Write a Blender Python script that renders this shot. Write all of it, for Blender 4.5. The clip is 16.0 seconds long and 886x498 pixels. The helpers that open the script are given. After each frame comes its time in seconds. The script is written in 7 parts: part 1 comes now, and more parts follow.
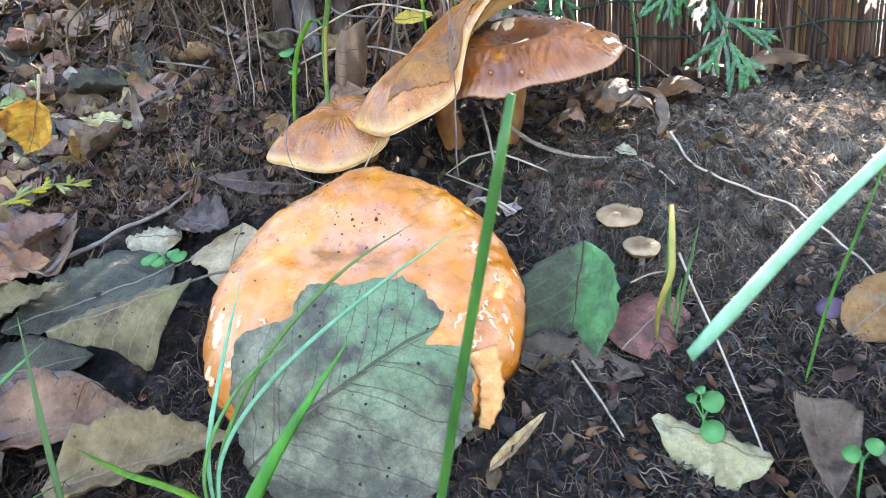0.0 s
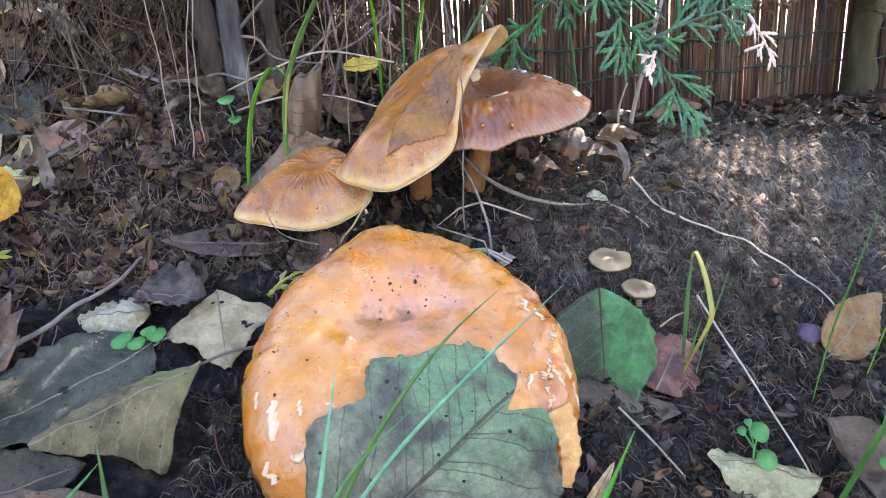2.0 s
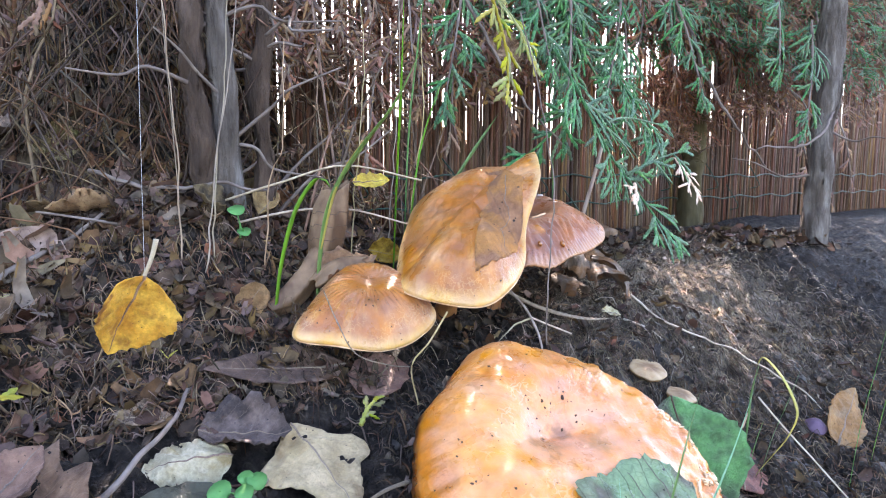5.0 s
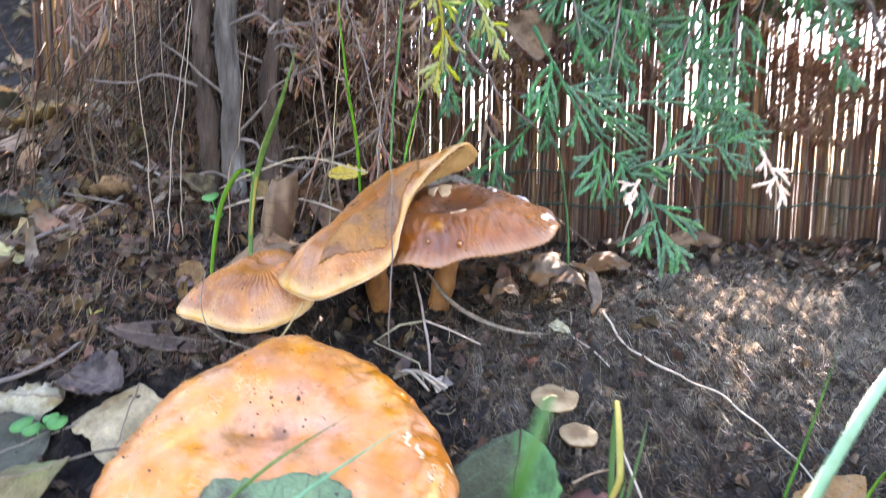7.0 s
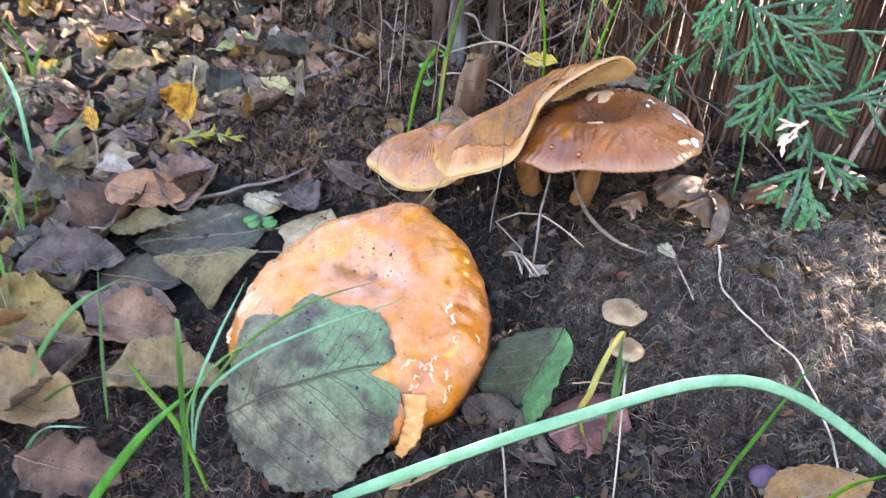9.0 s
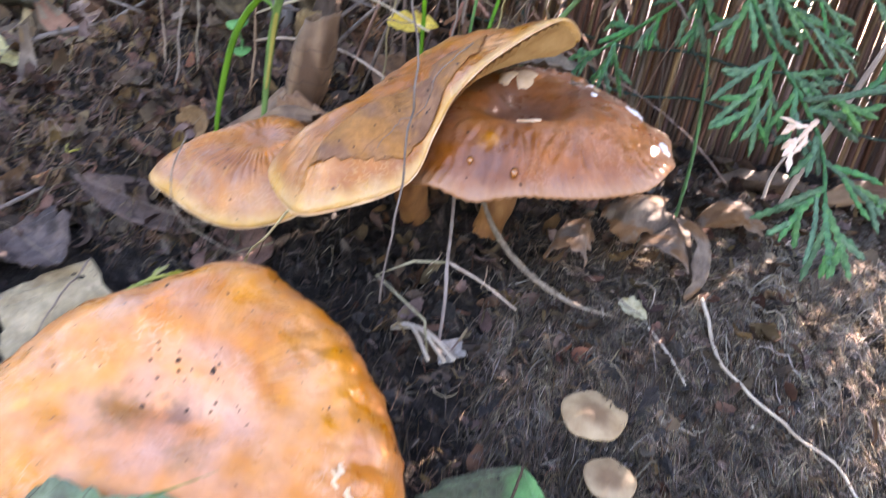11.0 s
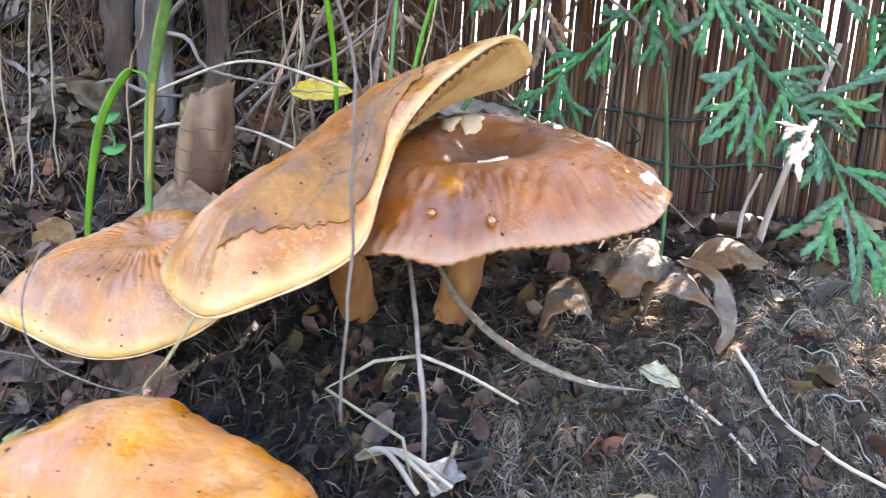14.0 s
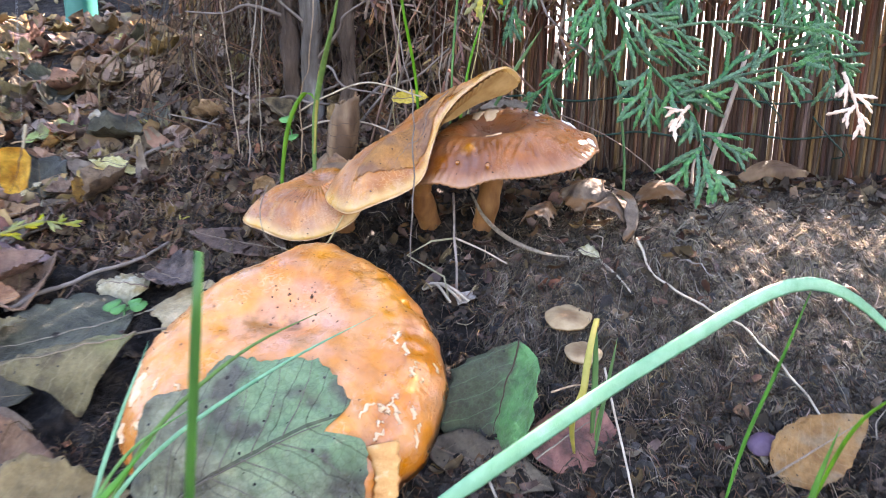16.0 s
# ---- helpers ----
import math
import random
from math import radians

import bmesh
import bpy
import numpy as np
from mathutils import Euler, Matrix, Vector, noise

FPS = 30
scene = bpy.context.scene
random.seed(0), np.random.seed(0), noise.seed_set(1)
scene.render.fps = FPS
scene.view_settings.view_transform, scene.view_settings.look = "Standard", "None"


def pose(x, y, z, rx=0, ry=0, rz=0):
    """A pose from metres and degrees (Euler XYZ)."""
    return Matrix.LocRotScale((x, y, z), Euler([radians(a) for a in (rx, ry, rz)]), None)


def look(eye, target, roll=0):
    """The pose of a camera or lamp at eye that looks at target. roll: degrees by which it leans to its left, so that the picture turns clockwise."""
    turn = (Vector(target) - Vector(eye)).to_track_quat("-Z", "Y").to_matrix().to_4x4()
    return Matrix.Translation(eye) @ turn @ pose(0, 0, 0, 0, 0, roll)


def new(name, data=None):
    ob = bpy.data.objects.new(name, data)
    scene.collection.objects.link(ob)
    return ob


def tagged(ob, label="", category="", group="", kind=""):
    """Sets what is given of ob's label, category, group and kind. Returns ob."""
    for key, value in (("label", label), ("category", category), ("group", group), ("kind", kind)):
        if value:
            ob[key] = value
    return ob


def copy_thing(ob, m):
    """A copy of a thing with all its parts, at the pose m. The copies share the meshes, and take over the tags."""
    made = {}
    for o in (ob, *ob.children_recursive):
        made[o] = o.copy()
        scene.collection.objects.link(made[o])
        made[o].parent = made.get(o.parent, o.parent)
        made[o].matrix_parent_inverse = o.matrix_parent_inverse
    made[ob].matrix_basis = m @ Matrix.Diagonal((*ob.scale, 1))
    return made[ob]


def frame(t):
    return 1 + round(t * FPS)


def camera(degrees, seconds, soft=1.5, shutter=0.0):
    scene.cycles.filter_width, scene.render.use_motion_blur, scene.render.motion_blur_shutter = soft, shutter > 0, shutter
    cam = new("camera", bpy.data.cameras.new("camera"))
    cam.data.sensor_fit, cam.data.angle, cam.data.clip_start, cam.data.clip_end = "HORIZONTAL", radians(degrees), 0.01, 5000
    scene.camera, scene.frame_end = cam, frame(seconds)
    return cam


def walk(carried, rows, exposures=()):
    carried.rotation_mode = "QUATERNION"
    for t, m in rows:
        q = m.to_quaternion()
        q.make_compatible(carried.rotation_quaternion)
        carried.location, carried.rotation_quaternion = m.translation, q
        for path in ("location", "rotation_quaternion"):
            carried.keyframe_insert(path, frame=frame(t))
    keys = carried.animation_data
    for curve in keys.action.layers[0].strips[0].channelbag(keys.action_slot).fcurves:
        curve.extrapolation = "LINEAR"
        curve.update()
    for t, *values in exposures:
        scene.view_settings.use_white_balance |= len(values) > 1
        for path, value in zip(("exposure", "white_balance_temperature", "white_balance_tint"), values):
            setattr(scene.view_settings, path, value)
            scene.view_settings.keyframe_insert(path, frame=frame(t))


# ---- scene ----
cam = camera(65.69, 16.0, 1.0, 0.4)
PATH = [
    (0, (0.02067, -0.00641, 0.22570), (-0.03981, 0.94617, -0.07253), -4.71),
    (0.5, (0.00830, 0.00700, 0.22846), (-0.02597, 0.95920, -0.07507), -4.84),
    (1, (-0.00828, 0.00952, 0.23921), (0.02259, 0.96288, -0.06106), -4.50),
    (1.5, (-0.03373, 0.01266, 0.23893), (0.12273, 0.95697, -0.05055), -3.69),
    (2, (-0.05713, 0.00968, 0.23997), (0.15718, 0.94634, -0.03705), -3.39),
    (2.5, (-0.07052, 0.01130, 0.23551), (0.18841, 0.94010, -0.02963), -3.28),
    (3, (-0.09065, 0.01592, 0.23540), (0.22177, 0.93407, -0.00833), -1.98),
    (3.5, (-0.11675, 0.02237, 0.24152), (0.23713, 0.93432, 0.03391), -0.76),
    (4, (-0.15631, 0.03748, 0.23780), (0.24188, 0.93941, 0.07056), -0.15),
    (4.5, (-0.17574, 0.05825, 0.23967), (0.35244, 0.89606, 0.10146), 0.31),
    (4.7, (-0.17968, 0.06810, 0.24128), (0.38377, 0.88503, 0.11818), 0.14),
    (6.8, (-0.01580, 0.01376, 0.22750), (0.13299, 1.00145, 0.17929), 0.73),
    (7, (0.01081, 0.01362, 0.23827), (0.09329, 1.00336, 0.12159), 0.52),
    (7.5, (0.04798, 0.00923, 0.24682), (-0.04930, 0.98375, 0.04468), 1.27),
    (8, (0.07917, -0.00162, 0.25742), (-0.24596, 0.92033, 0.04695), 2.77),
    (8.5, (0.10645, -0.00825, 0.26714), (-0.32151, 0.85215, -0.00955), 3.21),
    (8.7, (0.10749, -0.01234, 0.28119), (-0.29555, 0.83476, -0.06518), 4.05),
    (10.8, (0.04451, 0.09015, 0.25936), (-0.06681, 0.98945, -0.16356), 10.18),
    (11, (0.03874, 0.10179, 0.25751), (-0.02868, 1.02638, -0.11744), 10.46),
    (11.5, (0.03116, 0.12087, 0.24576), (0.06451, 1.07177, -0.06194), 9.98),
    (12, (0.01613, 0.13241, 0.24541), (0.09722, 1.09179, -0.02478), 8.43),
    (12.5, (0.01240, 0.13711, 0.24661), (0.09564, 1.10503, 0.00954), 6.44),
    (13, (0.01253, 0.14189, 0.24522), (0.08988, 1.11401, 0.02388), 4.63),
    (13.5, (0.01224, 0.14366, 0.24356), (0.06866, 1.11897, 0.03005), 3.86),
    (14, (0.02496, 0.14446, 0.22939), (0.06308, 1.12560, 0.03986), 3.30),
    (14.5, (0.04011, 0.12818, 0.22340), (0.05042, 1.12176, 0.11074), 2.86),
    (15, (0.04820, 0.09089, 0.22161), (-0.01364, 1.08181, 0.10229), 3.33),
    (15.5, (0.05720, 0.04071, 0.22539), (-0.04319, 1.01894, 0.04376), 2.79),
    (16, (0.06212, -0.00173, 0.23657), (-0.06939, 0.96535, 0.01870), 0.81),
]
walk(cam, [(t, look(eye, target, roll)) for t, eye, target, roll in PATH], [(0, 3.73, 6480, 18), (0.6, 3.65, 6580, 20), (1, 3.53, 6530, 22), (1.6, 3.39, 6480, 23), (3, 3.39, 6480, 23), (4.2, 3.61, 6530, 24), (7, 3.75, 6890, 24), (8.6, 3.69, 6730, 25), (11, 3.52, 6890, 29), (11.6, 3.67, 6840, 24), (12.6, 3.83, 6530, 23), (13.6, 3.89, 6530, 22), (14.5, 3.98, 6670, 18), (15, 4.00, 6670, 18), (15.6, 3.77, 6890, 25), (16, 3.62, 6890, 26)])
# ---------- light ----------
SUN_AZ, SUN_EL = math.atan2(0.62, 0.78), radians(38)
sun_way = Vector((math.sin(SUN_AZ) * math.cos(SUN_EL), math.cos(SUN_AZ) * math.cos(SUN_EL), math.sin(SUN_EL)))
world = bpy.data.worlds.new("sky")
scene.world = world
world.use_nodes = True
wn = world.node_tree
sky = wn.nodes.new("ShaderNodeTexSky")
sky.sky_type, sky.sun_disc = "NISHITA", False
sky.sun_elevation, sky.sun_rotation = SUN_EL, SUN_AZ
wn.links.new(sky.outputs[0], wn.nodes["Background"].inputs[0])
wn.nodes["Background"].inputs[1].default_value = 0.115
sun = new("sun", bpy.data.lights.new("sun", "SUN"))
sun.data.energy, sun.data.angle, sun.data.color = 5.0, radians(0.5), (1.0, 0.93, 0.82)
sun.matrix_world = look((0, 0, 3), Vector((0, 0, 3)) - sun_way)


# ---------- helpers ----------
def mesh_of(name, verts, faces, smooth=True):
    me = bpy.data.meshes.new(name)
    me.from_pydata([tuple(v) for v in verts], [], faces)
    me.update()
    if smooth:
        me.polygons.foreach_set("use_smooth", [True] * len(me.polygons))
    return me


def thing(name, label, category, group="", kind="", m=None):
    ob = new(name)
    ob.empty_display_size = 0.01
    if m is not None:
        ob.matrix_world = m
    return tagged(ob, label, category, group, kind)


def part(name, me, material, parent, label=""):
    ob = new(name, me)
    if material is not None and not me.materials:
        me.materials.append(material)
    if parent is not None:
        ob.parent = parent
    if label:
        ob["label"] = label
    return ob


def solid(name, verts, faces, material, label, category, kind="", group="", smooth=True):
    me = mesh_of(name, verts, faces, smooth)
    me.materials.append(material)
    return tagged(new(name, me), label, category, group, kind)


def smooth_path(pts, n):
    """Catmull-Rom through the points, n steps a span."""
    pts = [Vector(p) for p in pts]
    p = [2 * pts[0] - pts[1]] + pts + [2 * pts[-1] - pts[-2]]
    out = []
    for i in range(1, len(p) - 2):
        for k in range(n):
            t = k / n
            a, b, c, d = p[i - 1], p[i], p[i + 1], p[i + 2]
            out.append(0.5 * ((2 * b) + (c - a) * t + (2 * a - 5 * b + 4 * c - d) * t * t + (3 * b - a - 3 * c + d) * t ** 3))
    out.append(pts[-1])
    return out


def tube(path, radius, sides=6, flat=1.0, side=None, V=None, Fc=None):
    """A tube along a path; radius: a number or a function of 0..1; flat squeezes it across the side vector."""
    V, Fc = ([] if V is None else V), ([] if Fc is None else Fc)
    n, start = len(path), len(V)
    for i, p in enumerate(path):
        ahead = (path[min(i + 1, n - 1)] - path[max(i - 1, 0)]).normalized()
        ref = side if side is not None else (Vector((0, 0, 1)) if abs(ahead.z) < 0.9 else Vector((1, 0, 0)))
        u = (ref - ahead * ref.dot(ahead))
        u = u.normalized() if u.length > 1e-6 else ahead.orthogonal().normalized()
        w = ahead.cross(u)
        r = radius(i / (n - 1)) if callable(radius) else radius
        for k in range(sides):
            a = 2 * math.pi * k / sides
            V.append(p + u * (math.cos(a) * r) + w * (math.sin(a) * r * flat))
    for i in range(n - 1):
        for k in range(sides):
            a, b = start + i * sides + k, start + i * sides + (k + 1) % sides
            Fc.append((a, b, b + sides, a + sides))
    Fc.append(tuple(start + k for k in reversed(range(sides))))
    Fc.append(tuple(start + (n - 1) * sides + k for k in range(sides)))
    return V, Fc


def sstep(a, b, x):
    t = min(max((x - a) / (b - a), 0), 1)
    return t * t * (3 - 2 * t)


def fbm(x, y, z, octaves=3):
    return noise.fractal(Vector((x, y, z)), 1.0, 2.0, octaves)


# ---------- materials ----------
def material(name, stops, scale, rough=0.8, bump=0.3, bump_scale=None, bump_dist=0.001, stretch=(1, 1, 1), spots=None, detail=5.0,
             random_hue=0.0, spec=0.3, sheer=0.0, coat=0.0, second=None, per_object=True, veins=None, radial=None, split=None):
    """A procedural surface: colour stops over noise, a second noise, dark spots, leaf veins, grain as bump."""
    mt = bpy.data.materials.new(name)
    mt.use_nodes = True
    nt = mt.node_tree
    N, L = nt.nodes, nt.links
    bsdf = N["Principled BSDF"]
    bsdf.inputs["Roughness"].default_value = rough
    bsdf.inputs["Specular IOR Level"].default_value = spec
    bsdf.inputs["Coat Weight"].default_value = coat
    bsdf.inputs["Coat Roughness"].default_value = 0.25
    tc = N.new("ShaderNodeTexCoord")
    info = N.new("ShaderNodeObjectInfo")
    mp = N.new("ShaderNodeMapping")
    mp.inputs["Scale"].default_value = stretch
    L.new(tc.outputs["Object"], mp.inputs["Vector"])
    if per_object:
        shift = N.new("ShaderNodeVectorMath")
        shift.operation = "SCALE"
        shift.inputs[0].default_value = (3.7, 5.1, 2.3)
        L.new(info.outputs["Random"], shift.inputs["Scale"])
        L.new(shift.outputs[0], mp.inputs["Location"])

    def tex(sc, det=detail, rgh=0.6):
        t = N.new("ShaderNodeTexNoise")
        t.inputs["Scale"].default_value, t.inputs["Detail"].default_value, t.inputs["Roughness"].default_value = sc, det, rgh
        L.new(mp.outputs[0], t.inputs["Vector"])
        return t.outputs["Fac"]

    def mth(op, a, b=None, c=None):
        m = N.new("ShaderNodeMath")
        m.operation = op
        for i, v in enumerate((a, b, c)):
            if v is None:
                continue
            if isinstance(v, (int, float)):
                m.inputs[i].default_value = v
            else:
                L.new(v, m.inputs[i])
        return m.outputs[0]

    def ramp(fac, st):
        r = N.new("ShaderNodeValToRGB")
        els = r.color_ramp.elements
        while len(els) < len(st):
            els.new(0.5)
        for e, (p, c) in zip(els, st):
            e.position, e.color = p, (*c, 1)
        L.new(fac, r.inputs[0])
        return r.outputs[0]

    def mix(fac, a, b, mode="MIX"):
        m = N.new("ShaderNodeMix")
        m.data_type, m.blend_type = "RGBA", mode
        if isinstance(fac, (int, float)):
            m.inputs["Factor"].default_value = fac
        else:
            L.new(fac, m.inputs["Factor"])
        for sock, v in ((m.inputs[6], a), (m.inputs[7], b)):
            if isinstance(v, tuple):
                sock.default_value = (*v, 1)
            else:
                L.new(v, sock)
        return m.outputs[2]

    fac = tex(scale)
    col = ramp(fac, stops)
    if radial:
        # a patch of another colour around a spot of the thing
        (cx, cy, cz), r0, r1, tone = radial
        d = N.new("ShaderNodeVectorMath")
        d.operation = "DISTANCE"
        L.new(tc.outputs["Object"], d.inputs[0])
        d.inputs[1].default_value = (cx, cy, cz)
        wob = mth("MULTIPLY_ADD", tex(scale * 0.6), (r1 - r0) * 1.4, d.outputs["Value"])
        g = N.new("ShaderNodeMapRange")
        g.interpolation_type = "SMOOTHSTEP"
        g.inputs[1].default_value, g.inputs[2].default_value = r0 + (r1 - r0) * 0.7, r1 + (r1 - r0) * 0.7
        g.inputs[3].default_value, g.inputs[4].default_value = 1.0, 0.0
        L.new(wob, g.inputs[0])
        col = mix(mth("MULTIPLY", g.outputs[0], 0.85), col, tone)
    if second:
        tone, sc2, lo, hi = second
        g = N.new("ShaderNodeMapRange")
        g.inputs[1].default_value, g.inputs[2].default_value = lo, hi
        L.new(tex(sc2, 3.0), g.inputs[0])
        col = mix(g.outputs[0], col, tone)
    if split:
        # one half of a leaf in another colour, the border along its midrib
        sx = N.new("ShaderNodeSeparateXYZ")
        L.new(tc.outputs["Object"], sx.inputs[0])
        g = N.new("ShaderNodeMapRange")
        g.interpolation_type = "SMOOTHSTEP"
        g.inputs[1].default_value, g.inputs[2].default_value = -0.05, 0.06
        L.new(mth("MULTIPLY_ADD", mth("SUBTRACT", tex(5.0, 4.0), 0.5), 0.30, sx.outputs["X"]), g.inputs[0])
        col = mix(mth("MULTIPLY", g.outputs[0], 0.92), col, split)
    if spots:
        tone, sc3, size = spots
        v = N.new("ShaderNodeTexVoronoi")
        v.inputs["Scale"].default_value = sc3
        L.new(mp.outputs[0], v.inputs["Vector"])
        jag = mth("MULTIPLY_ADD", tex(sc3 * 2, 2.0), 0.25, v.outputs["Distance"])
        col = mix(mth("LESS_THAN", jag, size + 0.12), col, tone)
    height = tex(bump_scale or scale * 4, 6.0, 0.65)
    if veins:
        tone, count, strength = veins
        sp = N.new("ShaderNodeSeparateXYZ")
        L.new(tc.outputs["Object"], sp.inputs[0])
        ax = mth("ABSOLUTE", sp.outputs["X"])
        mid = mth("LESS_THAN", ax, 0.007)
        run = mth("ADD", mth("SUBTRACT", sp.outputs["Y"], mth("MULTIPLY", ax, 0.85)), mth("MULTIPLY", tex(3.5, 3.0), 0.13))
        saw = mth("ABSOLUTE", mth("SUBTRACT", mth("FRACT", mth("MULTIPLY", run, count)), 0.5))
        line = mth("LESS_THAN", saw, 0.022)
        net = N.new("ShaderNodeTexVoronoi")
        net.feature = "DISTANCE_TO_EDGE"
        net.inputs["Scale"].default_value = count * 4.0
        L.new(tc.outputs["Object"], net.inputs["Vector"])
        fine = mth("MULTIPLY", mth("LESS_THAN", net.outputs["Distance"], 0.05), 0.25)
        ve = mth("MINIMUM", mth("ADD", mth("MAXIMUM", mid, mth("MULTIPLY", line, 0.75)), fine), 1.0)
        col = mix(mth("MULTIPLY", ve, strength), col, tone)
        height = mth("MULTIPLY_ADD", ve, -0.5, height)
    if veins:
        gs = N.new("ShaderNodeHueSaturation")
        L.new(mth("ADD", mth("MULTIPLY", tex(26, 7.0), 0.8), mth("ADD", mth("MULTIPLY", tex(5.5, 4.0), 0.9), 0.18)), gs.inputs["Value"])
        L.new(col, gs.inputs["Color"])
        col = gs.outputs[0]
    if random_hue:
        hs = N.new("ShaderNodeHueSaturation")
        geo = N.new("ShaderNodeNewGeometry")
        rnd = mth("FRACT", mth("ADD", info.outputs["Random"], geo.outputs["Random Per Island"]))
        L.new(mth("MULTIPLY_ADD", rnd, 2 * random_hue, 1 - random_hue), hs.inputs["Value"])
        L.new(mth("MULTIPLY_ADD", mth("FRACT", mth("MULTIPLY", rnd, 7.3)), 0.05, 0.475), hs.inputs["Hue"])
        L.new(mth("MULTIPLY_ADD", mth("FRACT", mth("MULTIPLY", rnd, 3.1)), 0.5, 0.75), hs.inputs["Saturation"])
        L.new(col, hs.inputs["Color"])
        col = hs.outputs[0]
    L.new(col, bsdf.inputs["Base Color"])
    rv = N.new("ShaderNodeMapRange")
    rv.inputs[3].default_value, rv.inputs[4].default_value = rough - 0.12, min(rough + 0.14, 1)
    L.new(tex(scale * 1.7), rv.inputs[0])
    L.new(rv.outputs[0], bsdf.inputs["Roughness"])
    if bump:
        bp = N.new("ShaderNodeBump")
        bp.inputs["Strength"].default_value, bp.inputs["Distance"].default_value = bump, bump_dist
        L.new(height, bp.inputs["Height"])
        L.new(bp.outputs[0], bsdf.inputs["Normal"])
    if sheer:
        # thin leaves let some light through
        tr = N.new("ShaderNodeBsdfTranslucent")
        L.new(col, tr.inputs["Color"])
        ms = N.new("ShaderNodeMixShader")
        ms.inputs[0].default_value = sheer
        L.new(bsdf.outputs[0], ms.inputs[1])
        L.new(tr.outputs[0], ms.inputs[2])
        L.new(ms.outputs[0], N["Material Output"].inputs["Surface"])
    return mt


def skin_material(name, stops, streak, margin, centre, stain, crack, rough=0.42, spec=0.5, coat=0.15, crack_scale=330.0, streaks=9.0, streak_amount=0.5, margin_from=0.9, crack_lo=0.5, crack_hi=0.62, pleats=0.35, blots=()):
    """Mushroom skin: mottled ground colour, radial streaks, a paler margin, a tinted middle, stains and fine cracks."""
    mt = bpy.data.materials.new(name)
    mt.use_nodes = True
    N, L = mt.node_tree.nodes, mt.node_tree.links
    bsdf = N["Principled BSDF"]
    bsdf.inputs["Specular IOR Level"].default_value = spec
    bsdf.inputs["Coat Weight"].default_value = coat
    bsdf.inputs["Coat Roughness"].default_value = 0.2
    tc, at = N.new("ShaderNodeTexCoord"), N.new("ShaderNodeAttribute")
    at.attribute_name = "polar"
    sp = N.new("ShaderNodeSeparateXYZ")
    L.new(at.outputs["Vector"], sp.inputs[0])
    rho = sp.outputs["Z"]

    def tex(vec, sc, det=4.0, warp=0.0):
        t = N.new("ShaderNodeTexNoise")
        t.inputs["Scale"].default_value, t.inputs["Detail"].default_value, t.inputs["Distortion"].default_value = sc, det, warp
        L.new(vec, t.inputs["Vector"])
        return t.outputs["Fac"]

    def rng_(val, a, b, c=0.0, d=1.0):
        g = N.new("ShaderNodeMapRange")
        g.interpolation_type = "SMOOTHSTEP"
        for k, q in enumerate((a, b, c, d)):
            g.inputs[k + 1].default_value = q
        L.new(val, g.inputs[0])
        return g.outputs[0]

    def mth(op, a, b):
        m = N.new("ShaderNodeMath")
        m.operation = op
        for k, v in enumerate((a, b)):
            if isinstance(v, (int, float)):
                m.inputs[k].default_value = v
            else:
                L.new(v, m.inputs[k])
        return m.outputs[0]

    def mix(fac, a, b):
        m = N.new("ShaderNodeMix")
        m.data_type = "RGBA"
        L.new(fac, m.inputs["Factor"])
        L.new(a, m.inputs[6])
        m.inputs[7].default_value = (*b, 1)
        return m.outputs[2]

    obj = tc.outputs["Object"]
    ramp = N.new("ShaderNodeValToRGB")
    els = ramp.color_ramp.elements
    while len(els) < len(stops):
        els.new(0.5)
    for e, (q, c) in zip(els, stops):
        e.position, e.color = q, (*c, 1)
    L.new(tex(obj, 70, 5.0), ramp.inputs[0])
    col = ramp.outputs[0]
    mp = N.new("ShaderNodeMapping")
    mp.inputs["Scale"].default_value = (streaks, streaks, 1.6)
    L.new(at.outputs["Vector"], mp.inputs["Vector"])
    lines = rng_(tex(mp.outputs[0], 1.0, 3.0), 0.5, 0.64)
    lines = mth("MULTIPLY", lines, rng_(rho, 0.22, 0.5))
    lines = mth("MULTIPLY", lines, rng_(tex(obj, 45), 0.42, 0.6))
    col = mix(mth("MULTIPLY", lines, streak_amount), col, streak)
    col = mix(mth("MULTIPLY", rng_(tex(obj, 38, 4.0, 0.6), 0.52, 0.7), 0.75), col, stain)
    col = mix(mth("MULTIPLY", rng_(mth("ADD", rho, mth("MULTIPLY", tex(obj, 90), 0.25)), 0.14, 0.62, 1.0, 0.0), 0.9), col, centre)
    worm = mth("ABSOLUTE", mth("SUBTRACT", tex(obj, crack_scale, 1.5, 0.4), 0.5), 0)
    fine_lines = N.new("ShaderNodeMapping")
    fine_lines.inputs["Scale"].default_value = (streaks * 2.8, streaks * 2.8, 5.0)
    L.new(at.outputs["Vector"], fine_lines.inputs["Vector"])
    pleat = rng_(tex(fine_lines.outputs[0], 1.0, 2.0), 0.46, 0.6)
    pleat = mth("MULTIPLY", pleat, mth("MULTIPLY", rng_(rho, 0.3, 0.55), rng_(tex(obj, 40), 0.40, 0.58)))
    mask = mth("MULTIPLY", rng_(tex(obj, 55, 3.0), crack_lo, crack_hi), rng_(rho, 0.25, 0.45))
    wrink = mth("MULTIPLY", rng_(worm, 0.0, 0.06, 1.0, 0.0), mask)
    col = mix(mth("MULTIPLY", wrink, 0.38), col, crack)
    col = mix(mth("MULTIPLY", pleat, pleats), col, stain)
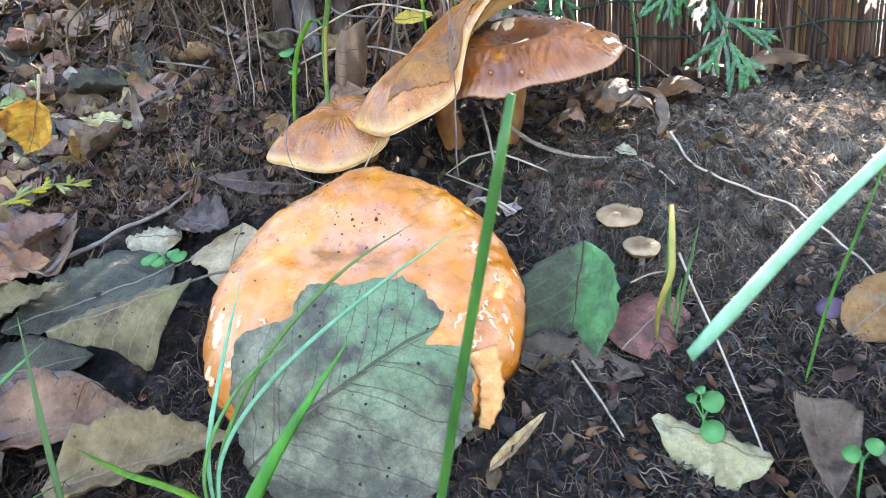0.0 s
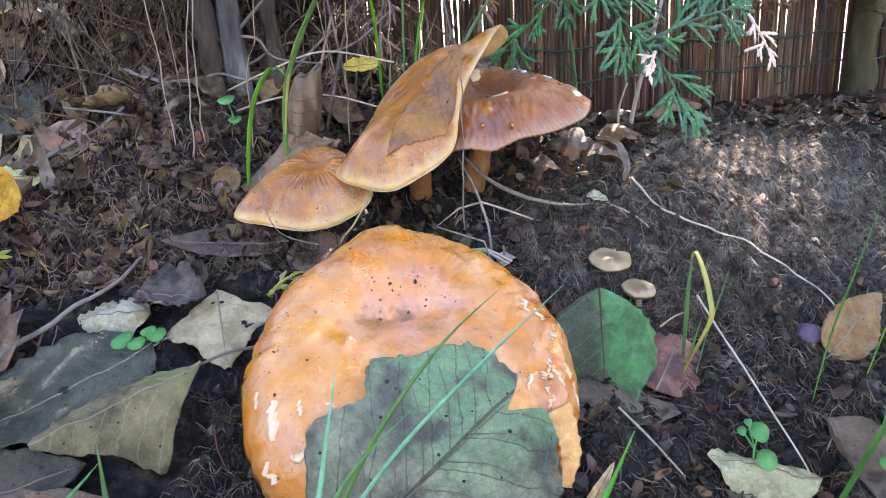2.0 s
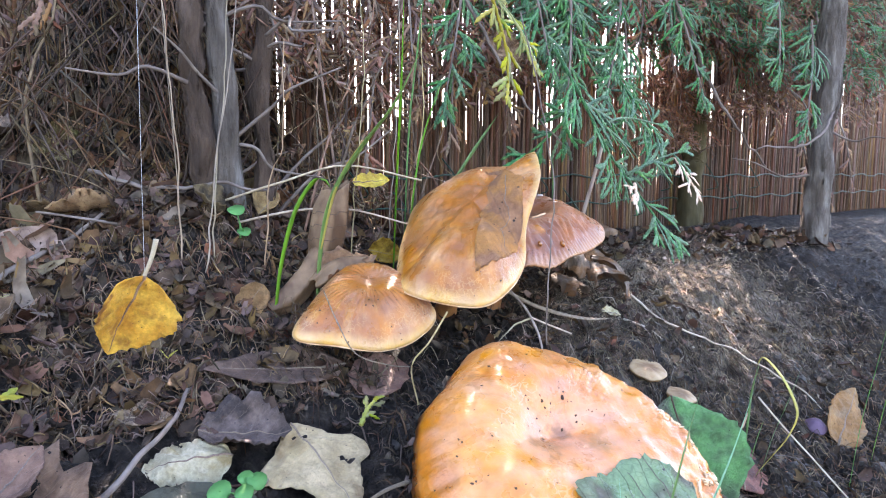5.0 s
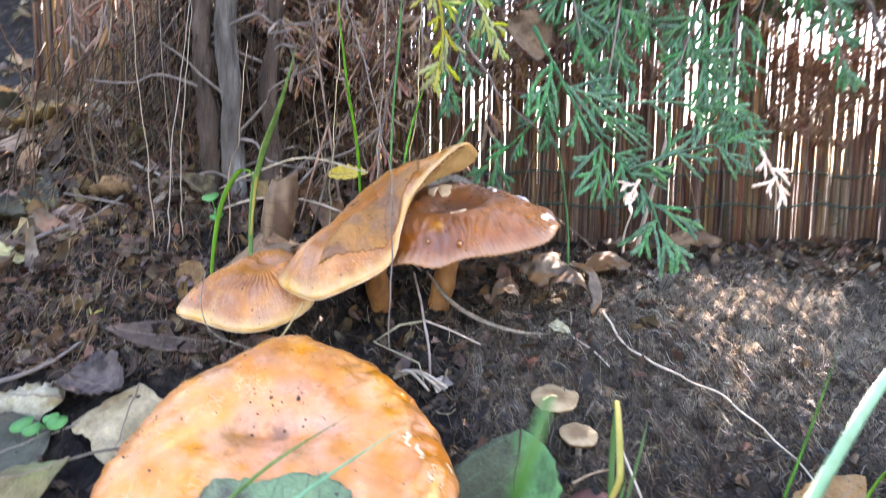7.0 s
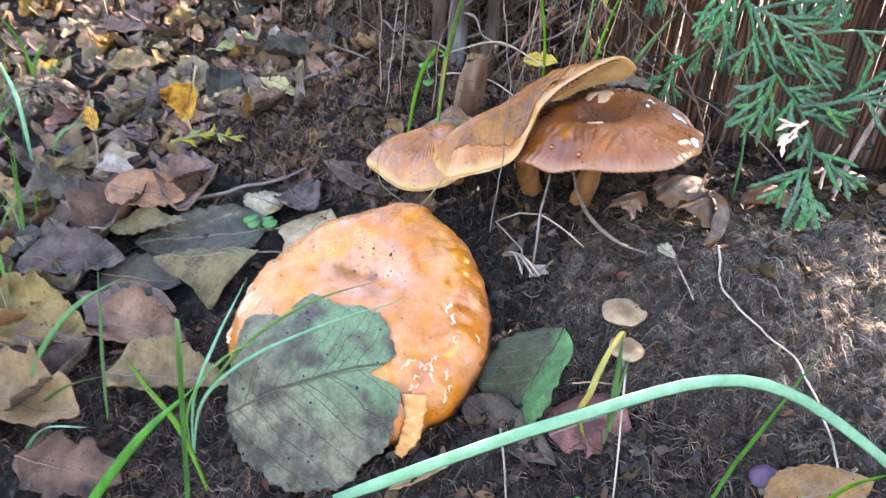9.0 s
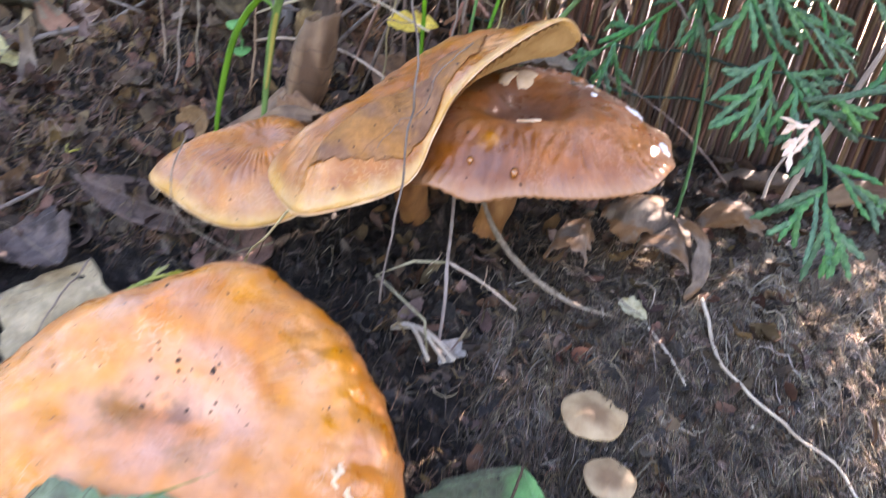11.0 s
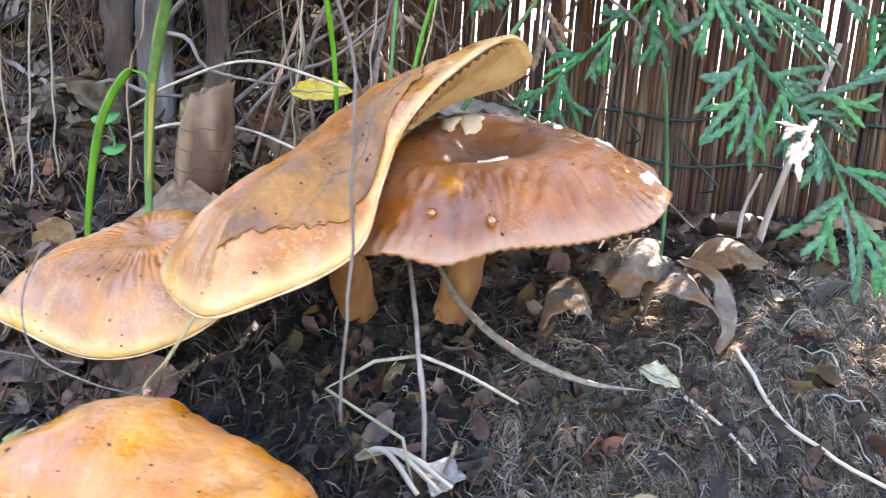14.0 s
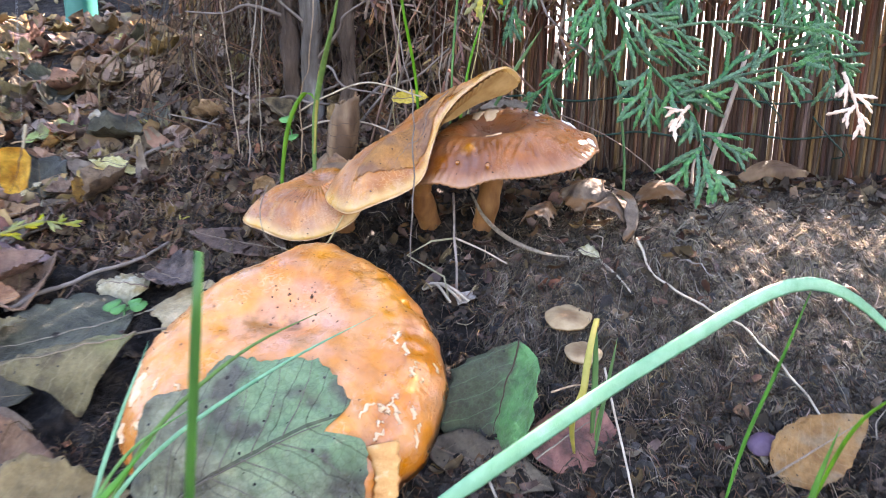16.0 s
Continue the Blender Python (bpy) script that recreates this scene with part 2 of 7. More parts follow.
    edge = rng_(mth("ADD", rho, mth("MULTIPLY", tex(obj, 160), 0.09)), margin_from + 0.03, 1.04)
    col = mix(mth("MULTIPLY", edge, 0.85), col, margin)
    for place, size, tone, amount in blots:
        # a brown stain with a ragged edge
        d = N.new("ShaderNodeVectorMath")
        d.operation = "DISTANCE"
        L.new(obj, d.inputs[0])
        d.inputs[1].default_value = place
        near_ = mth("ADD", d.outputs["Value"], mth("MULTIPLY", tex(obj, 420, 4.0), size * 1.3))
        col = mix(mth("MULTIPLY", rng_(near_, size * 0.85, size * 1.7, 1.0, 0.0), amount), col, tone)
    gr = N.new("ShaderNodeHueSaturation")
    L.new(mth("ADD", mth("MULTIPLY", tex(obj, 260, 8.0), 0.55), mth("ADD", mth("MULTIPLY", tex(obj, 60, 4.0), 0.5), 0.46)), gr.inputs["Value"])
    L.new(mth("ADD", mth("MULTIPLY", tex(obj, 95, 3.0), 0.5), 0.78), gr.inputs["Saturation"])
    L.new(col, gr.inputs["Color"])
    col = gr.outputs[0]
    L.new(col, bsdf.inputs["Base Color"])
    L.new(rng_(tex(obj, 120), 0.3, 0.7, rough - 0.12, rough + 0.16), bsdf.inputs["Roughness"])
    hgt = mth("ADD", mth("MULTIPLY", tex(obj, 650, 6.0), 0.45), mth("ADD", mth("MULTIPLY", wrink, 0.12), mth("ADD", mth("MULTIPLY", lines, 0.5 * streak_amount), mth("MULTIPLY", pleat, -pleats))))
    bp = N.new("ShaderNodeBump")
    bp.inputs["Strength"].default_value, bp.inputs["Distance"].default_value = 0.85, 0.0010
    L.new(hgt, bp.inputs["Height"])
    L.new(bp.outputs[0], bsdf.inputs["Normal"])
    return mt


def leaf_material(name, a, b, blotch, vein, rough=0.6, count=8.0, spots=0.22, strength=0.5, lo=0.52, hi=0.66, radial=None, hue=0.1, split=None):
    return material(name, [(0.37, a), (0.63, b)], 4.0, rough, 0.5, 30.0, 0.01, second=(blotch, 2.6, lo, hi), spots=((0.02, 0.014, 0.01), 13.0, spots - 0.12),
                    veins=(vein, count, strength), sheer=0.18, random_hue=hue, spec=0.4, radial=radial, split=split)


M_SOIL = material("humus soil", [(0.3, (0.006, 0.0045, 0.0036)), (0.52, (0.029, 0.0215, 0.016)), (0.75, (0.105, 0.080, 0.060))], 150, 0.72, 1.0, 600, 0.008, second=((0.045, 0.034, 0.026), 22, 0.58, 0.75), per_object=False, spec=0.18, radial=((0.175, 0.320, 0.18), 0.055, 0.12, (0.33, 0.27, 0.205)))
M_CRUMB = material("soil crumbs", [(0.3, (0.009, 0.0065, 0.005)), (0.7, (0.068, 0.050, 0.036))], 200, 0.72, 0.9, 1200, 0.002, random_hue=0.5, per_object=False, spec=0.2)
M_MOSS = material("grey matted fibres", [(0.3, (0.105, 0.078, 0.053)), (0.7, (0.50, 0.40, 0.29))], 90, 0.85, 0.3, 900, 0.0005, random_hue=0.55, per_object=False, spec=0.08, sheer=0.35)
M_MOSSDARK = material("dark grey fibres", [(0.3, (0.035, 0.026, 0.018)), (0.7, (0.12, 0.09, 0.064))], 90, 0.85, 0.3, 900, 0.0005, random_hue=0.55, per_object=False, spec=0.08)
M_CURL = material("brown matted fibres", [(0.3, (0.026, 0.019, 0.014)), (0.7, (0.135, 0.103, 0.075))], 90, 0.85, 0.3, 900, 0.0005, random_hue=0.6, per_object=False, spec=0.08)
M_GREYSCRAP = material("grey brown flakes", [(0.3, (0.10, 0.078, 0.058)), (0.7, (0.44, 0.355, 0.27))], 140, 0.85, 0.5, 700, 0.0008, random_hue=0.5, per_object=False, spec=0.08, sheer=0.3)
M_MATGREY = material("grey brown matted fibres", [(0.3, (0.040, 0.029, 0.020)), (0.7, (0.24, 0.182, 0.128))], 90, 0.85, 0.3, 900, 0.0005, random_hue=0.55, per_object=False, spec=0.08, sheer=0.2)
M_MAT = material("brown matted rootlets", [(0.3, (0.05, 0.031, 0.019)), (0.7, (0.25, 0.165, 0.105))], 90, 0.85, 0.3, 900, 0.0005, random_hue=0.55, per_object=False, spec=0.08)
M_FIBRE = material("dry root fibres", [(0.3, (0.09, 0.07, 0.052)), (0.7, (0.33, 0.27, 0.21))], 90, 0.85, 0.3, 900, 0.0005, random_hue=0.45, per_object=False)
M_DARKFIBRE = material("dark rootlets", [(0.3, (0.035, 0.022, 0.014)), (0.7, (0.13, 0.085, 0.055))], 90, 0.85, 0.3, 900, 0.0005, random_hue=0.4, per_object=False, spec=0.08)
M_DARKSCRAP = material("dark soil flakes", [(0.3, (0.012, 0.0085, 0.006)), (0.7, (0.065, 0.048, 0.035))], 120, 0.7, 0.5, 600, 0.0008, random_hue=0.4, per_object=False, spec=0.3)
M_SCRAP = material("leaf scraps", [(0.3, (0.026, 0.017, 0.011)), (0.7, (0.15, 0.10, 0.066))], 120, 0.7, 0.5, 600, 0.0008, random_hue=0.45, per_object=False, spec=0.08)
M_LITTER = material("broken litter leaves", [(0.3, (0.10, 0.06, 0.033)), (0.7, (0.36, 0.24, 0.145))], 90, 0.75, 0.6, 500, 0.001, random_hue=0.5, per_object=False, spec=0.15)
M_DARKLITTER = material("dark litter flakes", [(0.3, (0.022, 0.0125, 0.0078)), (0.7, (0.150, 0.090, 0.053))], 90, 0.75, 0.6, 500, 0.001, random_hue=0.6, per_object=False, spec=0.15)
M_CAP = skin_material("orange mushroom skin", [(0.25, (0.47, 0.155, 0.030)), (0.5, (0.59, 0.228, 0.052)), (0.75, (0.67, 0.30, 0.095))], (0.70, 0.35, 0.13), (0.46, 0.148, 0.028), (0.60, 0.265, 0.140), (0.40, 0.115, 0.020), (0.74, 0.46, 0.27), 0.33, 0.55, 0.25, 330, 9.0, 0.25, 0.78, crack_lo=0.55, crack_hi=0.64, pleats=0.08,
                      blots=(((-0.0100, 0.0130, 0.0165), 0.0085, (0.26, 0.115, 0.03), 0.75), ((0.0015, 0.0165, 0.0130), 0.0060, (0.16, 0.065, 0.025), 0.8), ((0.0085, 0.0065, 0.0190), 0.0065, (0.25, 0.12, 0.04), 0.6), ((-0.029, -0.016, 0.021), 0.003, (0.16, 0.07, 0.03), 0.7),
                             ((0.034, 0.004, 0.020), 0.012, (0.50, 0.155, 0.03), 0.45), ((0.043, -0.012, 0.015), 0.010, (0.52, 0.16, 0.03), 0.5)))
M_CAP_OCHRE = skin_material("ochre mushroom skin", [(0.25, (0.24, 0.074, 0.014)), (0.5, (0.37, 0.130, 0.028)), (0.75, (0.48, 0.200, 0.058))], (0.58, 0.29, 0.08), (0.60, 0.35, 0.12), (0.27, 0.092, 0.022), (0.27, 0.085, 0.016), (0.62, 0.35, 0.15), 0.36, 0.5, 0.25, 480, 5.0, 0.5, 0.90, crack_lo=0.46, crack_hi=0.6, pleats=0.13,
                            blots=(((-0.030, 0.300, 0.198), 0.010, (0.33, 0.12, 0.03), 0.5), ((-0.010, 0.330, 0.215), 0.016, (0.40, 0.16, 0.045), 0.5), ((0.030, 0.305, 0.238), 0.012, (0.58, 0.28, 0.10), 0.5)))
M_CAP_BROWN = skin_material("reddish brown mushroom skin", [(0.25, (0.155, 0.047, 0.014)), (0.5, (0.245, 0.080, 0.025)), (0.75, (0.34, 0.128, 0.046))], (0.40, 0.17, 0.07), (0.36, 0.17, 0.078), (0.17, 0.07, 0.035), (0.33, 0.10, 0.025), (0.47, 0.22, 0.125), 0.36, 0.5, 0.2, 600, 12.0, 0.12, 0.88, pleats=0.03,
                            blots=(((0.022, -0.034, 0.004), 0.008, (0.46, 0.20, 0.085), 0.4), ((-0.012, -0.028, 0.010), 0.0045, (0.50, 0.19, 0.03), 0.7), ((0.006, -0.033, 0.008), 0.004, (0.50, 0.19, 0.03), 0.7), ((0.002, 0.0, 0.003), 0.010, (0.15, 0.065, 0.04), 0.6), ((0.030, -0.012, 0.010), 0.010, (0.40, 0.15, 0.05), 0.5)))
M_RIM = material("pale mushroom margin", [(0.35, (0.50, 0.245, 0.095)), (0.65, (0.72, 0.49, 0.29))], 120, 0.55, 0.3, 700, 0.0004, per_object=False)
M_GILL = material("mushroom gills", [(0.3, (0.34, 0.17, 0.05)), (0.7, (0.50, 0.29, 0.10))], 140, 0.7, 0.3, 900, 0.0004, per_object=False)
M_SHRED = material("torn orange skin", [(0.3, (0.50, 0.19, 0.045)), (0.55, (0.64, 0.32, 0.10)), (0.8, (0.78, 0.55, 0.33))], 190, 0.5, 0.8, 500, 0.0008, per_object=False)
M_STEM = material("mushroom stem", [(0.3, (0.15, 0.055, 0.018)), (0.55, (0.28, 0.12, 0.036)), (0.75, (0.44, 0.22, 0.075))], 150, 0.65, 0.5, 500, 0.0006, stretch=(1, 1, 0.25), per_object=False)
M_FLESH = material("torn pale flesh", [(0.3, (0.58, 0.34, 0.16)), (0.7, (0.74, 0.52, 0.32))], 200, 0.7, 0.5, 900, 0.0004, per_object=False)
# white that stands in for sunlight on the brown funnel cap
M_SUNSPOT = material("white sun spot", [(0.3, (0.72, 0.62, 0.52)), (0.7, (0.85, 0.80, 0.74))], 200, 0.7, 0.5, 900, 0.0004, per_object=False)
M_SPECK = material("dirt specks", [(0.3, (0.03, 0.014, 0.007)), (0.7, (0.08, 0.035, 0.015))], 300, 0.8, 0.0, per_object=False)
M_SMALLCAP = material("tan toadstool skin", [(0.3, (0.27, 0.165, 0.075)), (0.7, (0.43, 0.295, 0.155))], 200, 0.55, 0.3, 900, 0.0003, radial=((0, 0, 0.001), 0.0015, 0.0066, (0.16, 0.085, 0.038)))
M_PALESTEM = material("pale toadstool stem", [(0.3, (0.35, 0.27, 0.18)), (0.7, (0.55, 0.45, 0.33))], 200, 0.6, 0.3, 900, 0.0003)
M_VIOLET = material("violet toadstool skin", [(0.3, (0.055, 0.030, 0.048)), (0.7, (0.13, 0.080, 0.115))], 150, 0.68, 0.3, 900, 0.0003, spec=0.3)
M_REED = material("reed canes", [(0.25, (0.040, 0.020, 0.012)), (0.52, (0.125, 0.068, 0.040)), (0.78, (0.30, 0.19, 0.12))], 45, 0.6, 0.6, 400, 0.001, stretch=(6, 6, 0.5), random_hue=0.5)
M_WIRE = material("green coated wire", [(0.3, (0.010, 0.035, 0.025)), (0.7, (0.02, 0.06, 0.042))], 100, 0.4, 0.1, 500, 0.0003)
M_BARK = material("grey bark", [(0.28, (0.035, 0.024, 0.016)), (0.5, (0.13, 0.105, 0.083)), (0.72, (0.31, 0.275, 0.235))], 110, 0.85, 1.0, 420, 0.004, stretch=(1, 1, 0.22), second=((0.060, 0.040, 0.027), 40, 0.5, 0.62))
M_DARKBARK = material("dark bark", [(0.25, (0.022, 0.013, 0.008)), (0.55, (0.080, 0.050, 0.032)), (0.8, (0.17, 0.115, 0.08))], 110, 0.9, 1.0, 420, 0.004, stretch=(1, 1, 0.22))
M_MOSSWOOD = material("mossy weathered wood", [(0.3, (0.036, 0.031, 0.014)), (0.7, (0.115, 0.09, 0.04))], 40, 0.9, 0.6, 300, 0.002, stretch=(1, 1, 0.3))
M_THUJA = material("green thuja scales", [(0.3, (0.028, 0.088, 0.030)), (0.52, (0.068, 0.18, 0.062)), (0.75, (0.155, 0.30, 0.115))], 520, 0.48, 1.0, 1100, 0.0012, random_hue=0.3, sheer=0.12, spec=0.45)
M_THUJAYEL = material("yellowed thuja scales", [(0.3, (0.16, 0.19, 0.03)), (0.7, (0.36, 0.30, 0.06))], 110, 0.55, 0.5, 700, 0.0006, random_hue=0.25, sheer=0.15)
M_THUJADEAD = material("brown dead thuja scales", [(0.3, (0.11, 0.055, 0.03)), (0.7, (0.28, 0.16, 0.10))], 110, 0.8, 0.5, 700, 0.0006, random_hue=0.35)
M_THUJAPALE = material("bleached thuja scales", [(0.3, (0.55, 0.33, 0.20)), (0.7, (0.75, 0.58, 0.45))], 110, 0.7, 0.4, 700, 0.0006)
M_GRASS = material("fresh grass blade", [(0.3, (0.065, 0.17, 0.025)), (0.7, (0.14, 0.31, 0.05))], 60, 0.45, 0.4, 300, 0.0004, stretch=(6, 6, 0.5), random_hue=0.2, sheer=0.3, spec=0.5)
M_GRASSDARK = material("dark grass blade", [(0.3, (0.035, 0.11, 0.018)), (0.7, (0.085, 0.22, 0.035))], 60, 0.45, 0.4, 300, 0.0004, stretch=(6, 6, 0.5), sheer=0.25, spec=0.5)
M_GRASSPALE = material("pale broad grass blade", [(0.3, (0.13, 0.33, 0.15)), (0.7, (0.24, 0.48, 0.26))], 40, 0.4, 0.5, 300, 0.0004, stretch=(6, 1, 6), sheer=0.25, spec=0.6)
M_GRASSYEL = material("yellowing grass blade", [(0.3, (0.30, 0.27, 0.05)), (0.7, (0.55, 0.42, 0.10))], 60, 0.5, 0.3, 300, 0.0004, sheer=0.25)
M_STRAW = material("dry straw", [(0.3, (0.22, 0.155, 0.085)), (0.7, (0.45, 0.35, 0.225))], 60, 0.7, 0.4, 400, 0.0004, stretch=(4, 4, 0.6), random_hue=0.25)
M_STALK = material("grey tan stalk", [(0.3, (0.13, 0.092, 0.060)), (0.7, (0.34, 0.265, 0.185))], 160, 0.8, 0.8, 500, 0.001, stretch=(3, 3, 3))
M_ROOT = material("pale root", [(0.3, (0.30, 0.22, 0.15)), (0.7, (0.52, 0.43, 0.32))], 80, 0.75, 0.4, 500, 0.0004)
M_TWIG = material("dead twig", [(0.3, (0.085, 0.06, 0.045)), (0.7, (0.23, 0.18, 0.145))], 80, 0.85, 0.6, 500, 0.0006)
M_SPROUT = material("seedling leaf", [(0.3, (0.06, 0.21, 0.05)), (0.7, (0.13, 0.34, 0.09))], 90, 0.45, 0.3, 500, 0.0004, sheer=0.25)
M_PLASTIC = material("green painted metal", [(0.3, (0.01, 0.12, 0.09)), (0.7, (0.015, 0.16, 0.12))], 30, 0.4, 0.1, 300, 0.0004)

ML_OLIVE = leaf_material("olive leaf", (0.125, 0.092, 0.036), (0.245, 0.185, 0.078), (0.075, 0.048, 0.022), (0.36, 0.29, 0.15), count=7, hue=0, radial=((0.12, 0.12, 0), 0.05, 0.30, (0.27, 0.28, 0.09)))
ML_DRY = leaf_material("warm brown dried leaf", (0.26, 0.135, 0.0508), (0.42, 0.245, 0.102), (0.16, 0.085, 0.0369), (0.22, 0.12, 0.0492), 0.5)
ML_DARK = leaf_material("dark green-grey leaf", (0.064, 0.056, 0.034), (0.118, 0.104, 0.064), (0.040, 0.033, 0.021), (0.21, 0.18, 0.0984), 0.45, 7, strength=0.3)
ML_BEIGE = leaf_material("beige spotted leaf", (0.40, 0.32, 0.155), (0.56, 0.46, 0.25), (0.30, 0.22, 0.10), (0.50, 0.42, 0.25), count=8, spots=0.18, strength=0.3)
ML_WHITE = leaf_material("pale grey leaf", (0.38, 0.31, 0.21), (0.60, 0.52, 0.39), (0.30, 0.22, 0.13), (0.50, 0.42, 0.29), strength=0.3, spots=0.16)
ML_BROWN = leaf_material("brown leaf", (0.095, 0.060, 0.034), (0.21, 0.140, 0.083), (0.05, 0.032, 0.020), (0.22, 0.15, 0.09))
ML_TAN = leaf_material("tan leaf", (0.185, 0.112, 0.052), (0.36, 0.235, 0.12), (0.115, 0.065, 0.030), (0.36, 0.255, 0.145))
ML_PINK = leaf_material("pinkish brown leaf", (0.19, 0.098, 0.064), (0.31, 0.175, 0.115), (0.12, 0.07, 0.05), (0.28, 0.18, 0.125))
ML_CREAM = leaf_material("cream yellow leaf", (0.56, 0.46, 0.16), (0.70, 0.61, 0.30), (0.46, 0.34, 0.10), (0.66, 0.58, 0.32), strength=0.25, spots=0.22, hue=0)
ML_RUST = leaf_material("rusty brown leaf", (0.24, 0.110, 0.032), (0.38, 0.20, 0.070), (0.30, 0.20, 0.11), (0.42, 0.28, 0.14), strength=0.4, spots=0.2, hue=0)
ML_MAUVE = leaf_material("greyish mauve leaf", (0.115, 0.080, 0.066), (0.25, 0.185, 0.155), (0.075, 0.05, 0.042), (0.24, 0.18, 0.15))
ML_TERRA = leaf_material("pinkish tan leaf", (0.38, 0.170, 0.070), (0.50, 0.26, 0.125), (0.28, 0.12, 0.055), (0.40, 0.21, 0.10), strength=0.3, spots=0.2, hue=0)
ML_YELLOW = leaf_material("yellow leaf", (0.55, 0.44, 0.10), (0.66, 0.56, 0.22), (0.42, 0.30, 0.06), (0.62, 0.55, 0.26), strength=0.25, spots=0.1)
ML_ORANGE = leaf_material("orange leaf", (0.60, 0.27, 0.02), (0.74, 0.42, 0.05), (0.28, 0.10, 0.015), (0.62, 0.36, 0.06), strength=0.3, spots=0.18, hue=0)
ML_GREEN = leaf_material("green leaf turning brown", (0.10, 0.27, 0.075), (0.17, 0.38, 0.13), (0.085, 0.14, 0.06), (0.20, 0.33, 0.14), 0.40, 7, spots=0.19, lo=0.50, hi=0.62, hue=0, radial=((-0.05, 1.0, 0), 0.14, 0.42, (0.105, 0.085, 0.05)), split=(0.085, 0.070, 0.042))
ML_LIME = leaf_material("yellow-green leaf", (0.20, 0.27, 0.06), (0.33, 0.38, 0.11), (0.17, 0.13, 0.06), (0.36, 0.38, 0.17), 0.5, 7, spots=0.16, hue=0)
ML_GOLD = leaf_material("golden yellow leaf", (0.55, 0.36, 0.03), (0.68, 0.50, 0.08), (0.45, 0.25, 0.03), (0.62, 0.46, 0.10), 0.5, strength=0.25, spots=0.12, hue=0)
ML_ROT = leaf_material("rotting green-grey leaf", (0.085, 0.076, 0.046), (0.30, 0.28, 0.16), (0.100, 0.090, 0.060), (0.040, 0.031, 0.020), 0.24, 6, strength=0.7, spots=0.22, lo=0.52, hi=0.62, hue=0,
                       radial=((-0.20, 0.92, 0.3), 0.20, 0.62, (0.18, 0.29, 0.13)))
ML_PATCH = leaf_material("brown leaf stuck on a cap", (0.21, 0.090, 0.043), (0.36, 0.175, 0.085), (0.44, 0.185, 0.045), (0.17, 0.08, 0.042), 0.72, 8, strength=0.4, spots=0.23, lo=0.46, hi=0.60, hue=0)

# ---------- ground ----------


def ground_form(x, y):
    """The bank's large form: a slope that levels out in front of the fence, higher behind the saplings."""
    left = 0.098 + 0.45 * (y - 0.18) if y < 0.62 else 0.296 + 0.1 * (min(y, 1.6) - 0.62) + 0.32 * sstep(0.74, 1.15, y)
    left = max(left, -0.05)
    flat = 0.184
    k = 0.012
    h = max(k - abs(left - flat), 0) / k
    right = min(left, flat) - h * h * k / 4
    w = sstep(-0.02, 0.08, x)
    z = left * (1 - w) + right * w
    z += 0.013 * math.exp(-((x - 0.10) / 0.05) ** 2 - ((y - 0.305) / 0.035) ** 2)
    z += 0.028 * math.exp(-((x + 0.10) / 0.05) ** 2 - ((y - 0.40) / 0.045) ** 2)
    z += 0.030 * math.exp(-((x + 0.17) / 0.07) ** 2 - ((y - 0.50) / 0.045) ** 2)
    z += 0.007 * math.exp(-((x - 0.165) / 0.055) ** 2 - ((y - 0.322) / 0.032) ** 2)
    z -= 0.030 * math.exp(-((x + 0.172) / 0.028) ** 2 - ((y - 0.470) / 0.022) ** 2)
    z += 0.13 * math.exp(-((x + 0.085) / 0.06) ** 4) * sstep(0.435, 0.50, y) * (1 - sstep(0.53, 0.6, y))
    return z


def ground_z(x, y):
    z = ground_form(x, y)
    near = math.exp(-max(abs(x) - 0.6, 0) * 4 - max(abs(y - 0.3) - 0.6, 0) * 4)
    z += near * (0.0045 * fbm(x * 22, y * 22, 3.1, 3) + 0.0042 * fbm(x * 75, y * 75, 7.7, 4) + 0.0024 * fbm(x * 190, y * 190, 2.2, 3))
    return z


def ground_normal(x, y, d=0.012):
    return Vector((ground_form(x - d, y) - ground_form(x + d, y), ground_form(x, y - d) - ground_form(x, y + d), 2 * d)).normalized()


def spread(lo, hi, step, reach, grow=1.22):
    out = list(np.arange(lo, hi + step / 2, step))
    s = step
    while out[-1] < reach:
        s *= grow
        out.append(out[-1] + s)
    s = step
    while out[0] > -reach:
        s *= grow
        out.insert(0, out[0] - s)
    return out


gx, gy = spread(-0.26, 0.32, 0.0017, 40), spread(0.11, 0.48, 0.0017, 40)
gv = [(x, y, ground_z(x, y)) for y in gy for x in gx]
nx = len(gx)
gf = [(j * nx + i, j * nx + i + 1, (j + 1) * nx + i + 1, (j + 1) * nx + i) for j in range(len(gy) - 1) for i in range(nx - 1)]
ground = solid("ground", gv, gf, M_SOIL, "dark crumbly humus soil on a garden bank", "ground", "structure")


# the large leaves that lie flat and clean: x, y, half length, half width, turn
CLEAN = ((-0.141, 0.2505, 0.033, 0.020, 0.54), (-0.087, 0.271, 0.022, 0.019, 1.57), (-0.117, 0.226, 0.026, 0.018, 0.33), (-0.184, 0.256, 0.022, 0.014, 0.27))


def scatter(count, rng, area):
    """Random places on the ground: area(rng) gives x, y and a size factor."""
    for _ in range(count):
        x, y, s = area(rng)
        if any(math.hypot(((x - a) * math.cos(w) + (y - b) * math.sin(w)) / l, ((y - b) * math.cos(w) - (x - a) * math.sin(w)) / h) < 1 for a, b, l, h, w in CLEAN):
            continue
        yield x, y, ground_z(x, y), s


